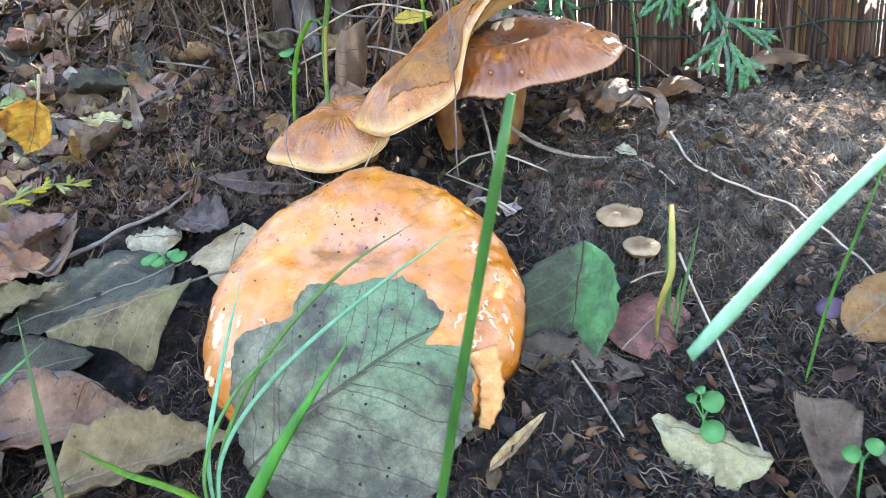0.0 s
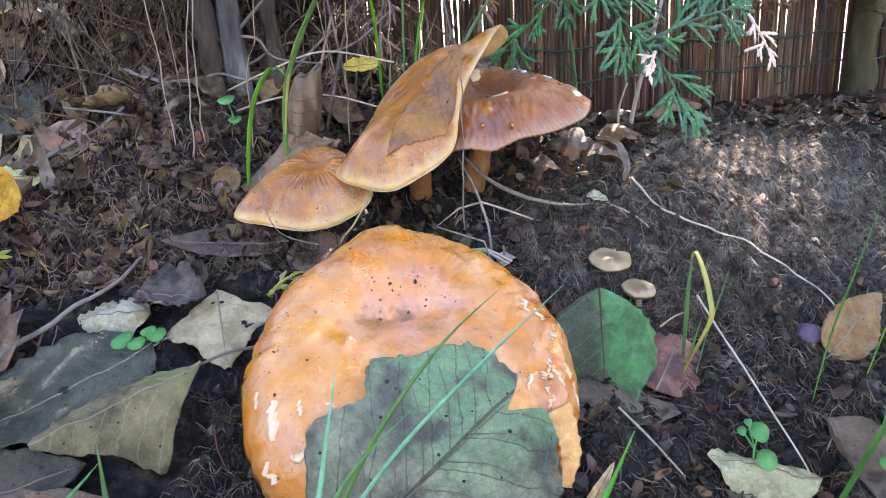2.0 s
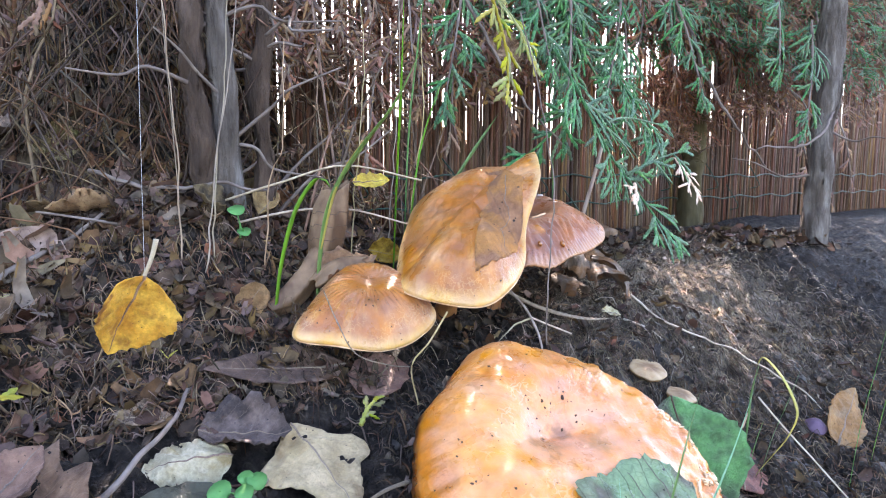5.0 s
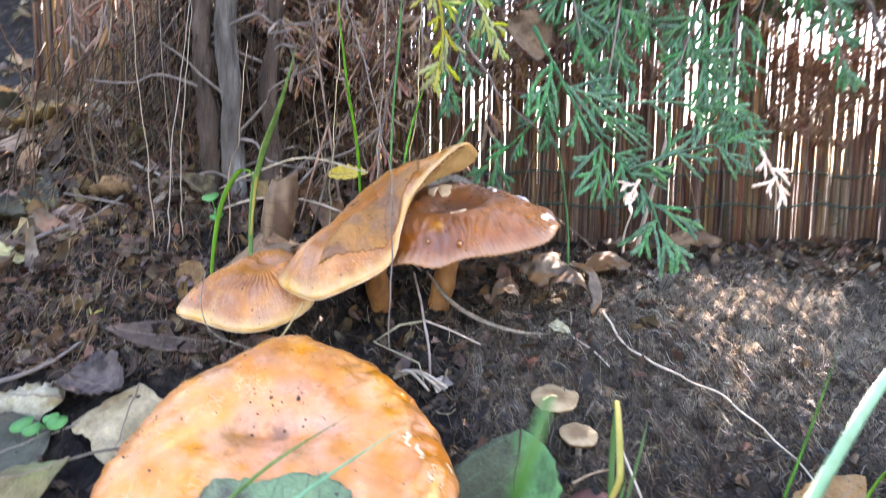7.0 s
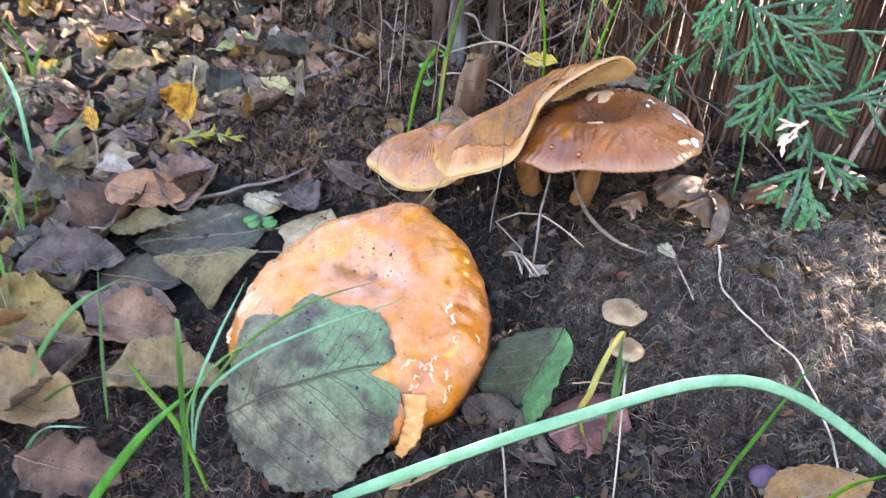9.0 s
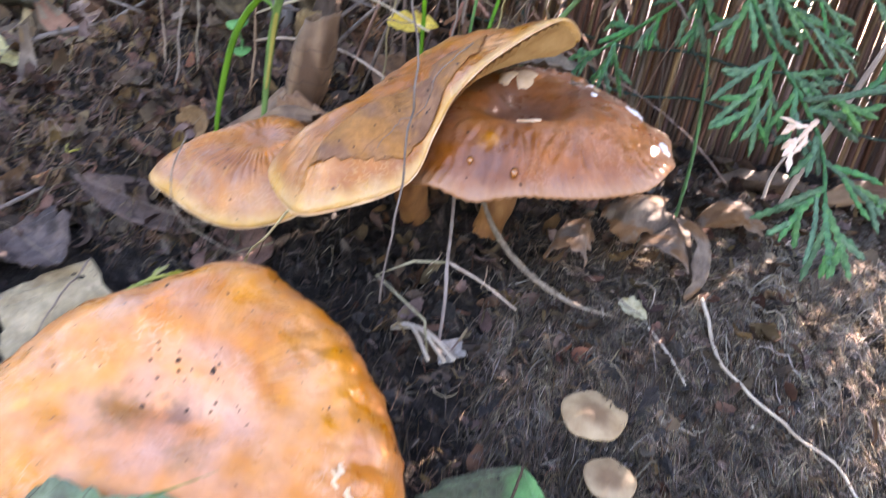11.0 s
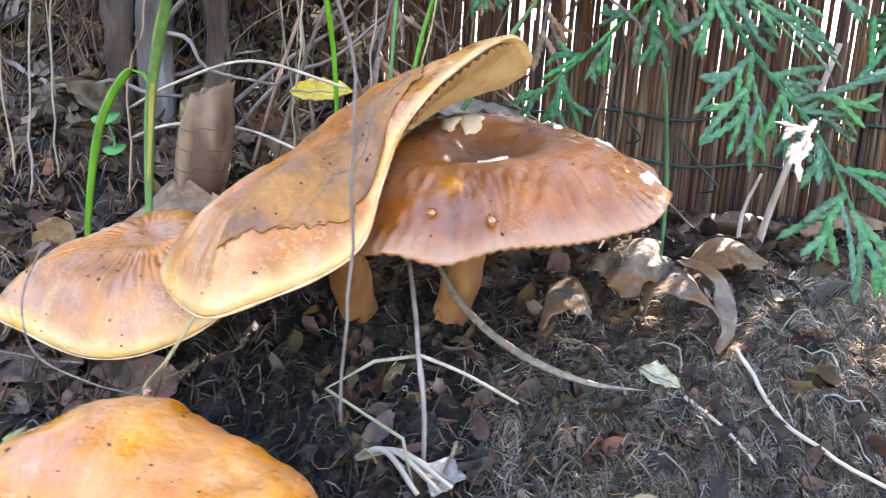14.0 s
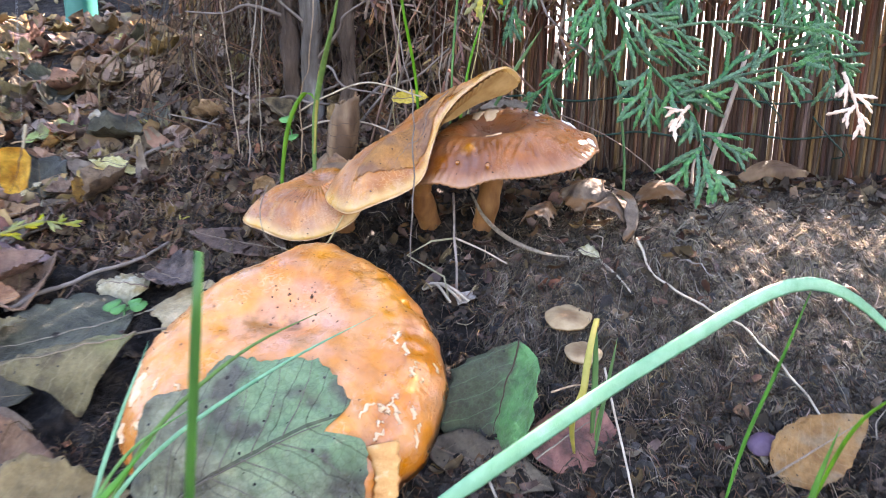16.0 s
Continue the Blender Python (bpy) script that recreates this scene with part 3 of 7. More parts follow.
def crumbs(name, count, seed, area, lo, hi, mat_, label):
    rng = random.Random(seed)
    V, Fc = [], []
    base = [(1, 0, -0.5), (-0.5, 0.87, -0.5), (-0.5, -0.87, -0.5), (0.3, 0.5, 0.6), (-0.6, 0.0, 0.5), (0.3, -0.5, 0.55)]
    faces = [(0, 1, 3), (1, 4, 3), (1, 2, 4), (2, 5, 4), (2, 0, 5), (0, 3, 5), (3, 4, 5)]
    for x, y, z, s in scatter(count, rng, area):
        r = rng.uniform(lo, hi) * s * (1 if rng.random() < 0.93 else 1.9)
        a, q = rng.uniform(0, 6.28), rng.uniform(0.5, 1.0)
        o = len(V)
        for bx, by, bz in base:
            k = rng.uniform(0.7, 1.2) * r
            V.append((x + k * (bx * math.cos(a) - by * math.sin(a) * q), y + k * (bx * math.sin(a) + by * math.cos(a) * q), z + k * bz * 0.8))
        Fc += [tuple(o + i for i in f) for f in faces]
    return solid(name, V, Fc, mat_, label, "soil", "stuff", smooth=False)


def fibres(name, count, seed, area, lo, hi, thick, mat_, label, rise=0.35, n=7, curl=0.5):
    rng = random.Random(seed)
    V, Fc = [], []
    for x, y, z, s in scatter(count, rng, area):
        a, ln = rng.uniform(0, 6.28), rng.uniform(lo, hi) * s
        bend, up = rng.gauss(0, curl), abs(rng.gauss(0, rise))
        r = thick * rng.choice((0.5, 0.7, 0.8, 1.0, 1.6))
        p, pts = Vector((x, y, z + r * 0.6)), []
        for i in range(n):
            pts.append(p.copy())
            a += bend * 0.34
            p = p + Vector((math.cos(a), math.sin(a), 0)) * (ln / n)
            t = i / (n - 1)
            p.z = ground_z(p.x, p.y) + r * 0.6 + up * ln * math.sin(math.pi * min(t + 0.15, 1)) * 0.5 + rng.uniform(0, 0.0003)
        tube(pts, lambda t, r=r: r * (1 - 0.5 * t), 3, V=V, Fc=Fc)
    return solid(name, V, Fc, mat_, label, "debris", "stuff")


def scraps(name, count, seed, area, lo, hi, mat_, label):
    rng = random.Random(seed)
    V, Fc = [], []
    for x, y, z, s in scatter(count, rng, area):
        r = rng.uniform(lo, hi) * s
        nrm = (ground_normal(x, y) + Vector((rng.gauss(0, 0.35), rng.gauss(0, 0.35), 0))).normalized()
        u = nrm.orthogonal().normalized()
        u.rotate(Matrix.Rotation(rng.uniform(0, 6.28), 3, nrm))
        w = nrm.cross(u) * rng.uniform(0.2, 0.75)
        c = Vector((x, y, z)) + nrm * (r * 0.25)
        o, k = len(V), 6
        ring = [rng.uniform(0.35, 1.3) for _ in range(k)]
        lift = [rng.uniform(-0.3, 0.9) for _ in range(k)]
        for side in (0.0, -0.05):
            V.append(c + nrm * (r * side - r * 0.1))
            for i in range(k):
                t = 6.28 * i / k
                V.append(c + (u * math.cos(t) + w * math.sin(t)) * r * ring[i] + nrm * r * (lift[i] * 0.6 + side))
        for i in range(k):
            j = (i + 1) % k
            Fc += [(o, o + 1 + i, o + 1 + j), (o + k + 1, o + k + 2 + j, o + k + 2 + i), (o + 1 + i, o + k + 2 + i, o + k + 2 + j, o + 1 + j)]
    return solid(name, V, Fc, mat_, label, "leaf litter", "stuff")


def curls(name, count, seed, area, lo, hi, mat_, label):
    """Small dry leaf pieces, each bent along its length and rolled across it."""
    rng = random.Random(seed)
    V, Fc = [], []
    nl, nw = 4, 3
    for x, y, z, s in scatter(count, rng, area):
        ln = rng.uniform(lo, hi) * s
        wd = ln * rng.uniform(0.25, 0.8)
        nrm = (ground_normal(x, y) + Vector((rng.gauss(0, 0.5), rng.gauss(0, 0.5), 0))).normalized()
        u = nrm.orthogonal().normalized()
        u.rotate(Matrix.Rotation(rng.uniform(0, 6.28), 3, nrm))
        w = nrm.cross(u)
        bend, roll_, skew = rng.gauss(0.25, 0.35), rng.uniform(0.0, 1.3), rng.gauss(0, 0.3)
        o, m = len(V), (nl + 1) * (nw + 1)
        c = Vector((x, y, z + ln * 0.12))
        for thick in (0.0, 0.00022):
            rr = random.Random(seed * 7919 + o)
            for i in range(nl + 1):
                t = 2 * i / nl - 1
                half = wd / 2 * (1 - 0.55 * t * t) * rr.uniform(0.75, 1.2)
                for j in range(nw + 1):
                    v = 2 * j / nw - 1
                    a = v * roll_
                    across = half * (math.sin(a) / roll_ if roll_ > 0.1 else v)
                    up = half * ((1 - math.cos(a)) / roll_ if roll_ > 0.1 else 0) + bend * ln * 0.5 * t * t
                    V.append(c + u * (t * ln / 2 * rr.uniform(0.9, 1.08) + skew * across) + w * across + nrm * (up - thick))
        for i in range(nl):
            for j in range(nw):
                a = o + i * (nw + 1) + j
                b = a + m
                Fc += [(a, a + 1, a + nw + 2, a + nw + 1), (b + nw + 1, b + nw + 2, b + 1, b)]
    return solid(name, V, Fc, mat_, label, "leaf litter", "stuff")


def area_all(rng):
    return rng.uniform(-0.45, 0.45), 0.08 + 0.42 * rng.random() ** 0.9, 1.0


def area_left(rng):
    return rng.uniform(-0.5, -0.03), rng.uniform(0.2, 0.62), 1.0


def area_mound(rng):
    return rng.gauss(0.170, 0.050), rng.gauss(0.318, 0.030), 1.0


def area_mat(rng):
    return 0.045 + abs(rng.gauss(0.055, 0.055)), rng.gauss(0.284, 0.030), 1.0


def area_right(rng):
    x, y = rng.uniform(-0.02, 0.3), rng.uniform(0.13, 0.44)
    if ((x - 0.17) / 0.085) ** 2 + ((y - 0.322) / 0.05) ** 2 < rng.uniform(0.3, 1.2):
        x, y = rng.uniform(-0.02, 0.2), rng.uniform(0.13, 0.27)
    if y < 0.25 and rng.random() < 0.6:
        y = rng.uniform(0.25, 0.44)
    return (x if x > 0.04 else x - abs(rng.gauss(0, 0.05))), y, 1.0


def area_front(rng):
    x = rng.uniform(-0.15, 0.3)
    return x, rng.uniform(0.13, 0.30 if x > -0.03 else 0.24), 1.0


def area_bank(rng):
    return rng.uniform(-0.26, -0.04), rng.uniform(0.30, 0.52), 1.0


crumbs("soil_crumbs", 6500, 11, area_all, 0.0006, 0.0022, M_CRUMB, "loose dark crumbs of soil lying on the bank")
crumbs("fine_soil", 12000, 12, area_front, 0.0004, 0.0016, M_CRUMB, "fine dark crumbs of black soil")
M_CLOD = material("moist soil clods", [(0.3, (0.010, 0.0075, 0.006)), (0.7, (0.060, 0.045, 0.034))], 260, 0.5, 1.0, 900, 0.003, random_hue=0.45, per_object=False, spec=0.45)


def area_clods(rng):
    x, y = rng.uniform(-0.13, 0.24), rng.uniform(0.12, 0.30)
    return (rng.uniform(-0.02, 0.24) if x < -0.055 and y > 0.20 else x), y, 1.0


crumbs("soil_clods", 1500, 13, area_clods, 0.0010, 0.0032, M_CLOD, "moist dark clods of soil among the fallen leaves")
curls("soil_scraps", 700, 14, area_clods, 0.002, 0.008, M_DARKLITTER, "small dark pieces of leaf trodden into the soil")
fibres("matted_fibres", 11500, 21, area_mound, 0.004, 0.012, 0.00020, M_MOSS, "grey matted fibres like moss covering the mound", 0.24, 6, 1.6)
fibres("brown_mat", 8500, 30, area_mat, 0.004, 0.013, 0.00021, M_MATGREY, "grey brown mat of fibres over the soil", 0.26, 6, 1.6)
fibres("dark_fibres", 5000, 29, area_right, 0.004, 0.011, 0.00026, M_MOSSDARK, "dark matted fibres woven through the soil", 0.55, 4, 0.7)
fibres("fine_fibres", 8000, 25, area_right, 0.003, 0.010, 0.00022, M_CURL, "fine brown fibres matted over the dark soil", 0.6, 4, 0.9)
fibres("front_fibres", 9500, 31, area_front, 0.003, 0.011, 0.00020, M_MAT, "short brown fibres and rootlets mixed into the moist soil", 0.4, 4, 1.1)
fibres("root_fibres", 300, 26, area_mound, 0.008, 0.024, 0.00024, M_FIBRE, "pale thin root fibres on the grey mound", 0.25)
fibres("rootlets", 2600, 22, area_all, 0.005, 0.016, 0.00028, M_DARKFIBRE, "dark brown rootlets and plant fibres in the soil", 0.35, 5)
fibres("dry_fibres", 260, 23, area_right, 0.005, 0.022, 0.00022, M_FIBRE, "thin pale dry fibres strewn over the soil")
fibres("leaf_ribs", 1200, 24, area_left, 0.006, 0.024, 0.00035, M_DARKFIBRE, "brown stalks and leaf ribs in the litter", 0.5)
fibres("rootlet_mat", 6000, 27, area_bank, 0.004, 0.014, 0.0003, M_MAT, "brown mat of rootlets and crumbled litter on the bank", 0.7, 5, 1.6)
scraps("litter_scraps", 2200, 33, area_bank, 0.0009, 0.0038, M_SCRAP, "crumbled brown litter on the bank behind the mushrooms")
scraps("leaf_scraps", 2600, 31, area_left, 0.0009, 0.0042, M_SCRAP, "crumbled brown leaf scraps covering the bank")
scraps("small_scraps", 3000, 32, area_right, 0.0008, 0.0030, M_DARKSCRAP, "small scraps of brown leaf on the dark soil")
scraps("mound_flakes", 2200, 34, area_mound, 0.0005, 0.0017, M_GREYSCRAP, "grey brown flakes of dry debris covering the mound")


def area_back(rng):
    return rng.gauss(-0.09, 0.085), rng.uniform(0.385, 0.50), 1.0


def area_foot(rng):
    return rng.uniform(0.04, 0.42), rng.uniform(0.36, 0.47), 1.0


scraps("bank_scraps", 2600, 35, area_back, 0.0014, 0.0050, M_SCRAP, "crumbled dead foliage on the steep bank")
scraps("foot_scraps", 2200, 36, area_foot, 0.0010, 0.0040, M_GREYSCRAP, "grey brown dry debris along the fence")
curls("foot_curls", 1100, 43, area_foot, 0.004, 0.014, M_DARKLITTER, "curled dark leaf pieces along the fence")


def area_far(rng):
    x, y = rng.uniform(-0.62, -0.15), rng.uniform(0.16, 0.64)
    return (x - 0.05 if x > -0.195 and y < 0.37 else x), y, 1.0


curls("broken_leaves", 1700, 37, area_far, 0.009, 0.026, M_LITTER, "broken brown and tan leaves covering the bank")
curls("bank_flakes", 2600, 38, area_bank, 0.0035, 0.012, M_DARKLITTER, "dark brown curled and broken leaves on the bank")
curls("bank_curls", 1500, 42, area_back, 0.004, 0.014, M_DARKLITTER, "curled dead leaves on the steep bank")


def area_cluster(rng):
    return rng.uniform(-0.01, 0.15), rng.uniform(0.285, 0.375), 1.0


curls("cluster_scraps", 420, 41, area_cluster, 0.003, 0.010, M_DARKLITTER, "dark brown broken leaves and bark under the mushrooms")


def area_rise(rng):
    return rng.uniform(-1.5, 0.1), rng.uniform(0.62, 1.25), 1.0


scraps("far_leaves", 2200, 39, area_rise, 0.006, 0.016, M_LITTER, "brown leaves covering the rise at the back")

# ---------- mushrooms ----------
TAU, UP = 2 * math.pi, Vector((0, 0, 1))


def loop_through(pts):
    """A closed smooth curve through the points, as a function of 0..1."""
    p = [Vector(q) for q in pts]
    n = len(p)

    def at(t):
        t = (t % 1.0) * n
        i, f = int(t), t - int(t)
        a, b, c, d = p[(i - 1) % n], p[i % n], p[(i + 1) % n], p[(i + 2) % n]
        return 0.5 * ((2 * b) + (c - a) * f + (2 * a - 5 * b + 4 * c - d) * f * f + (3 * b - a - 3 * c + d) * f ** 3)
    return at


def cap_mesh(name, surf, down, around=120, rings=26, edge=0.0022):
    """The cap's skin: from the middle out over the margin and a little way under it."""
    V, Fc = [surf(0.0, 0.0)], []
    prof = [(i / rings) ** 0.85 for i in range(1, rings + 1)]
    for r in prof:
        V += [surf(r, k / around) for k in range(around)]
    for back, drop in ((0.995, 0.5), (0.975, 0.95), (0.94, 1.0)):
        V += [surf(back, k / around) + down * (edge * drop + 0.0002) + (surf(1.0, k / around) - surf(back, k / around)) * 0.6 * (1 - drop) for k in range(around)]
    Fc += [(0, 1 + k, 1 + (k + 1) % around) for k in range(around)]
    for i in range(len(prof) + 2):
        o = 1 + i * around
        Fc += [(o + k, o + around + k, o + around + (k + 1) % around, o + (k + 1) % around) for k in range(around)]
    me = mesh_of(name, V, Fc)
    polar = [0.0, 0.0, 0.0]
    for r in prof + [1.0] * 3:
        for k in range(around):
            polar += [math.cos(2 * math.pi * k / around), math.sin(2 * math.pi * k / around), r]
    me.attributes.new("polar", "FLOAT_VECTOR", "POINT").data.foreach_set("vector", polar)
    return me


def gill_mesh(name, surf, down, gills=110, deep=0.004, edge=0.0018, inner=0.16):
    """Radial gills as a folded sheet under the cap."""
    V, Fc = [], []
    n, rings = gills * 2, 7
    for i in range(rings):
        r = 0.965 + (inner - 0.965) * i / (rings - 1)
        body = edge + 0.006 * (1 - r) ** 0.8
        fold = deep * min(1, (1 - r) * 6 + 0.1)
        for k in range(n):
            V.append(surf(r, k / n) + down * (body + (fold if k % 2 else 0)))
    for i in range(rings - 1):
        for k in range(n):
            a, b = i * n + k, i * n + (k + 1) % n
            Fc.append((a, b, b + n, a + n))
    return mesh_of(name, V, Fc, False)


def margin_mesh(name, surf, down, thick, drop=0.0008, n=160):
    pts = [surf(1.0, k / n) + down * drop for k in range(n)]
    V, Fc = [], []
    for k, p in enumerate(pts):
        ahead = (pts[(k + 1) % n] - pts[k - 1]).normalized()
        u = down.cross(ahead).normalized()
        q = thick * (0.75 + 0.6 * fbm(p.x * 130, p.y * 130, p.z * 130, 3))
        for j in range(6):
            a = 6.2832 * j / 6
            V.append(p + u * math.cos(a) * q * 0.8 - down * math.sin(a) * q)
    for k in range(n):
        for j in range(6):
            a, b = k * 6 + j, k * 6 + (j + 1) % 6
            c, d = ((k + 1) % n) * 6 + (j + 1) % 6, ((k + 1) % n) * 6 + j
            Fc.append((a, b, c, d))
    return mesh_of(name, V, Fc)


def stem_mesh(name, top, foot, r_top, r_foot, bend=(0, 0, 0), flare=1.6):
    mid = (Vector(top) + Vector(foot)) / 2 + Vector(bend)
    path = smooth_path([top, mid, foot], 8)

    def r(t):
        return (r_top + (r_foot - r_top) * t) * (1 + (flare - 1) * max(0, 1 - t * 4) ** 2) * (1 + 0.06 * math.sin(t * 23))
    return mesh_of(name, *tube(path, r, 18))


def speck_mesh(name, surf, normal, count, seed, lo, hi, reach=0.97):
    rng = random.Random(seed)
    V, Fc = [], []
    for _ in range(count):
        p = surf(math.sqrt(rng.uniform(0.02, reach ** 2)), rng.random())
        r = rng.uniform(lo, hi) * (1 if rng.random() < 0.85 else 1.7)
        u = normal.orthogonal().normalized()
        u.rotate(Matrix.Rotation(rng.uniform(0, 6.28), 3, normal))
        w = normal.cross(u)
        o, q = len(V), rng.uniform(0.4, 1)
        for j in range(6):
            a, k = 6.2832 * j / 6, rng.uniform(0.7, 1.2) * r
            V.append(p + u * math.cos(a) * k + w * math.sin(a) * k * q - normal * 0.0002)
        V.append(p + normal * r * 0.55)
        Fc += [(o + j, o + (j + 1) % 6, o + 6) for j in range(6)]
    return mesh_of(name, V, Fc)


def flake_mesh(name, surf, normal, r0, t0, r1, t1, wide, seed, n=9):
    """A torn strip of skin or a scar that follows the cap's surface."""
    rng = random.Random(seed)
    V, Fc = [], []
    for i in range(n):
        f = i / (n - 1)
        r, t = r0 + (r1 - r0) * f + rng.uniform(-0.012, 0.012), t0 + (t1 - t0) * f
        p, q = surf(r, t), surf(r + 0.02, t) - surf(r, t)
        across = ((surf(r1, t1) - surf(r0, t0)).cross(normal)).normalized()
        w = wide * (0.35 + 0.65 * math.sin(math.pi * (0.08 + 0.84 * f))) * rng.uniform(0.6, 1.3)
        for s, h in ((-1, 0.0), (-0.5, 0.00045), (0.5, 0.00045), (1, 0.0)):
            V.append(p + across * w * s + normal * (h + 0.00015))
        V.append(p - normal * 0.0006)
    for i in range(n - 1):
        for k in range(5):
            a, b = i * 5 + k, i * 5 + (k + 1) % 5
            Fc.append((a, b, b + 5, a + 5))
    return mesh_of(name, V, Fc)


def blob_mesh(name, surf, lift, r0, t0, dr, dt, seed, n=20):
    """A ragged patch that clings to the cap's surface."""
    V, Fc = [surf(r0, t0) + lift * 1.6], []
    for ring in (0.4, 0.75, 1.0):
        for k in range(n):
            a = TAU * k / n
            q = ring * (1 + 0.45 * fbm(math.cos(a) * 1.6, math.sin(a) * 1.6, seed * 3.1, 3))
            V.append(surf(r0 + dr * q * math.cos(a), t0 + dt * q * math.sin(a)) + lift * (1.3 if ring < 1 else -0.4))
    Fc = [(0, 1 + k, 1 + (k + 1) % n) for k in range(n)]
    for o in (1, 1 + n):
        Fc += [(o + k, o + n + k, o + n + (k + 1) % n, o + (k + 1) % n) for k in range(n)]
    return mesh_of(name, V, Fc)


# the large orange cap that leans towards the path
CAP_HUB = Vector((0.001, 0.0165))


def big_radius(a):
    r = 0.0567 + 0.0010 * math.cos(a) - 0.0005 * math.cos(2 * a) + 0.0011 * math.sin(2 * a) + 0.0007 * math.cos(3 * a) - 0.0021 * math.sin(3 * a)
    r += 0.0012 * fbm(math.cos(a) * 4, math.sin(a) * 4, 1.7, 3)
    b = a % TAU
    r += 0.0022 * math.exp(-((b - 1.55) / 0.17) ** 2) - 0.0024 * math.exp(-((b - 2.02) / 0.26) ** 2) - 0.0010 * math.exp(-((b - 1.12) / 0.25) ** 2)
    return r + 0.0007 * fbm(math.cos(a) * 14, math.sin(a) * 14, 6.1, 2)


def big_rim(t):
    a = TAU * t
    return Vector((math.cos(a), math.sin(a))) * big_radius(a)


def big_dome(x, y):
    """Height of the orange cap above its rim's plane: a thick round shoulder, a dent above its middle."""
    q = min(math.hypot(x, y) / big_radius(math.atan2(y, x)), 1.0)
    h = 0.0243 * math.sqrt(1 - q ** 4)
    h -= 0.0088 * math.exp(-0.5 * ((x / 0.017) ** 2 + ((y - 0.018) / 0.0095) ** 2))
    h += (0.0015 + 0.0014 * sstep(0.01, 0.04, x)) * fbm(x * 45, y * 45, 0.3, 4) * min(1, (1 - q) * 6 + 0.15)
    return h - 0.0022 * math.exp(-((x + 0.002) / 0.012) ** 2 - ((y - 0.0155) / 0.0032) ** 2)


def big_surf(r, t):
    p = CAP_HUB * (1 - r) + big_rim(t) * r
    h = big_dome(p.x, p.y)
    h += (0.0004 + 0.0011 * sstep(0.01, 0.035, p.x)) * fbm(p.x * 210, p.y * 210, 4.3, 3) * sstep(0.55, 0.75, r) * min(1, (1 - r) * 8 + 0.25)
    return Vector((p.x, p.y, h))


m_big = pose(-0.0240, 0.2206, 0.1334, 38, 0.4, 0)
big = thing("mushroom", "large orange mushroom with a dented cap leaning over the soil", "mushroom", "cluster of mushrooms", m=m_big)
cap = part("cap", cap_mesh("cap", big_surf, -UP, 260, 52), M_CAP, big, "smooth orange cap, pinkish around its dented middle")
part("gill_layer", gill_mesh("gill_layer", big_surf, -UP), M_GILL, big)
part("stem", stem_mesh("stem", (0.002, 0.0, 0.004), (0.004, 0.002, -0.040), 0.011, 0.012), M_STEM, big)
part("dirt", speck_mesh("dirt", big_surf, UP, 230, 5, 0.00018, 0.00055), M_SPECK, cap, "tiny dark dirt specks")
part("dirt", speck_mesh("dirt", lambda r, t: big_surf(0.02 + 0.34 * r * r, 0.04 + 0.44 * t), UP, 15, 15, 0.00025, 0.0009), M_SPECK, cap, "dark dirt in the cap's dent")
for i, (r0, t0, r1, t1, w) in enumerate(((0.80, 0.545, 0.86, 0.575, 0.0022), (0.86, 0.60, 0.80, 0.612, 0.0018), (0.93, 0.58, 0.95, 0.60, 0.0018), (0.80, 0.655, 0.72, 0.665, 0.0012),
                                           (0.86, 0.93, 0.80, 0.94, 0.0010), (0.72, 0.90, 0.70, 0.925, 0.0008), (0.985, 0.665, 0.99, 0.69, 0.0012), (0.62, 0.60, 0.60, 0.615, 0.0008), (0.90, 0.945, 0.88, 0.955, 0.0009), (0.84, 0.90, 0.83, 0.915, 0.0008), (0.92, 0.905, 0.90, 0.915, 0.0009), (0.78, 0.945, 0.77, 0.955, 0.0007), (0.95, 0.93, 0.93, 0.94, 0.0008), (0.88, 0.52, 0.90, 0.535, 0.0008), (0.75, 0.925, 0.735, 0.93, 0.0007), (0.70, 0.57, 0.72, 0.585, 0.0008))):
    part("scar", flake_mesh("scar", big_surf, UP, r0, t0, r1, t1, w, 40 + i), M_FLESH, cap, "pale torn scar")

rng = random.Random(71)
for i in range(13):
    r0, t0 = rng.uniform(0.70, 0.95), rng.uniform(0.90, 1.06)
    part("scar", flake_mesh("scar", big_surf, UP, r0, t0, r0 + rng.uniform(-0.03, 0.03), t0 + rng.uniform(0.006, 0.016), rng.uniform(0.0004, 0.0010), 300 + i), M_FLESH, cap, "pale fleck of torn skin")

# the torn, hanging shred at its edge
shred = smooth_path([(0.0415, -0.026, 0.0170), (0.0440, -0.034, 0.0118), (0.0436, -0.040, 0.0078), (0.0412, -0.0465, 0.0035)], 7)
part("torn_shred", mesh_of("torn_shred", *tube(shred, lambda t: 0.0050 * (1 - 0.55 * t ** 1.4) * (1 + 0.10 * math.sin(t * 11 + 1) + 0.09 * math.sin(t * 37) + 0.06 * math.sin(t * 71)), 8, 0.12, Vector((1, 0.2, 0)))), M_SHRED, big, "torn orange shred of the cap's edge")

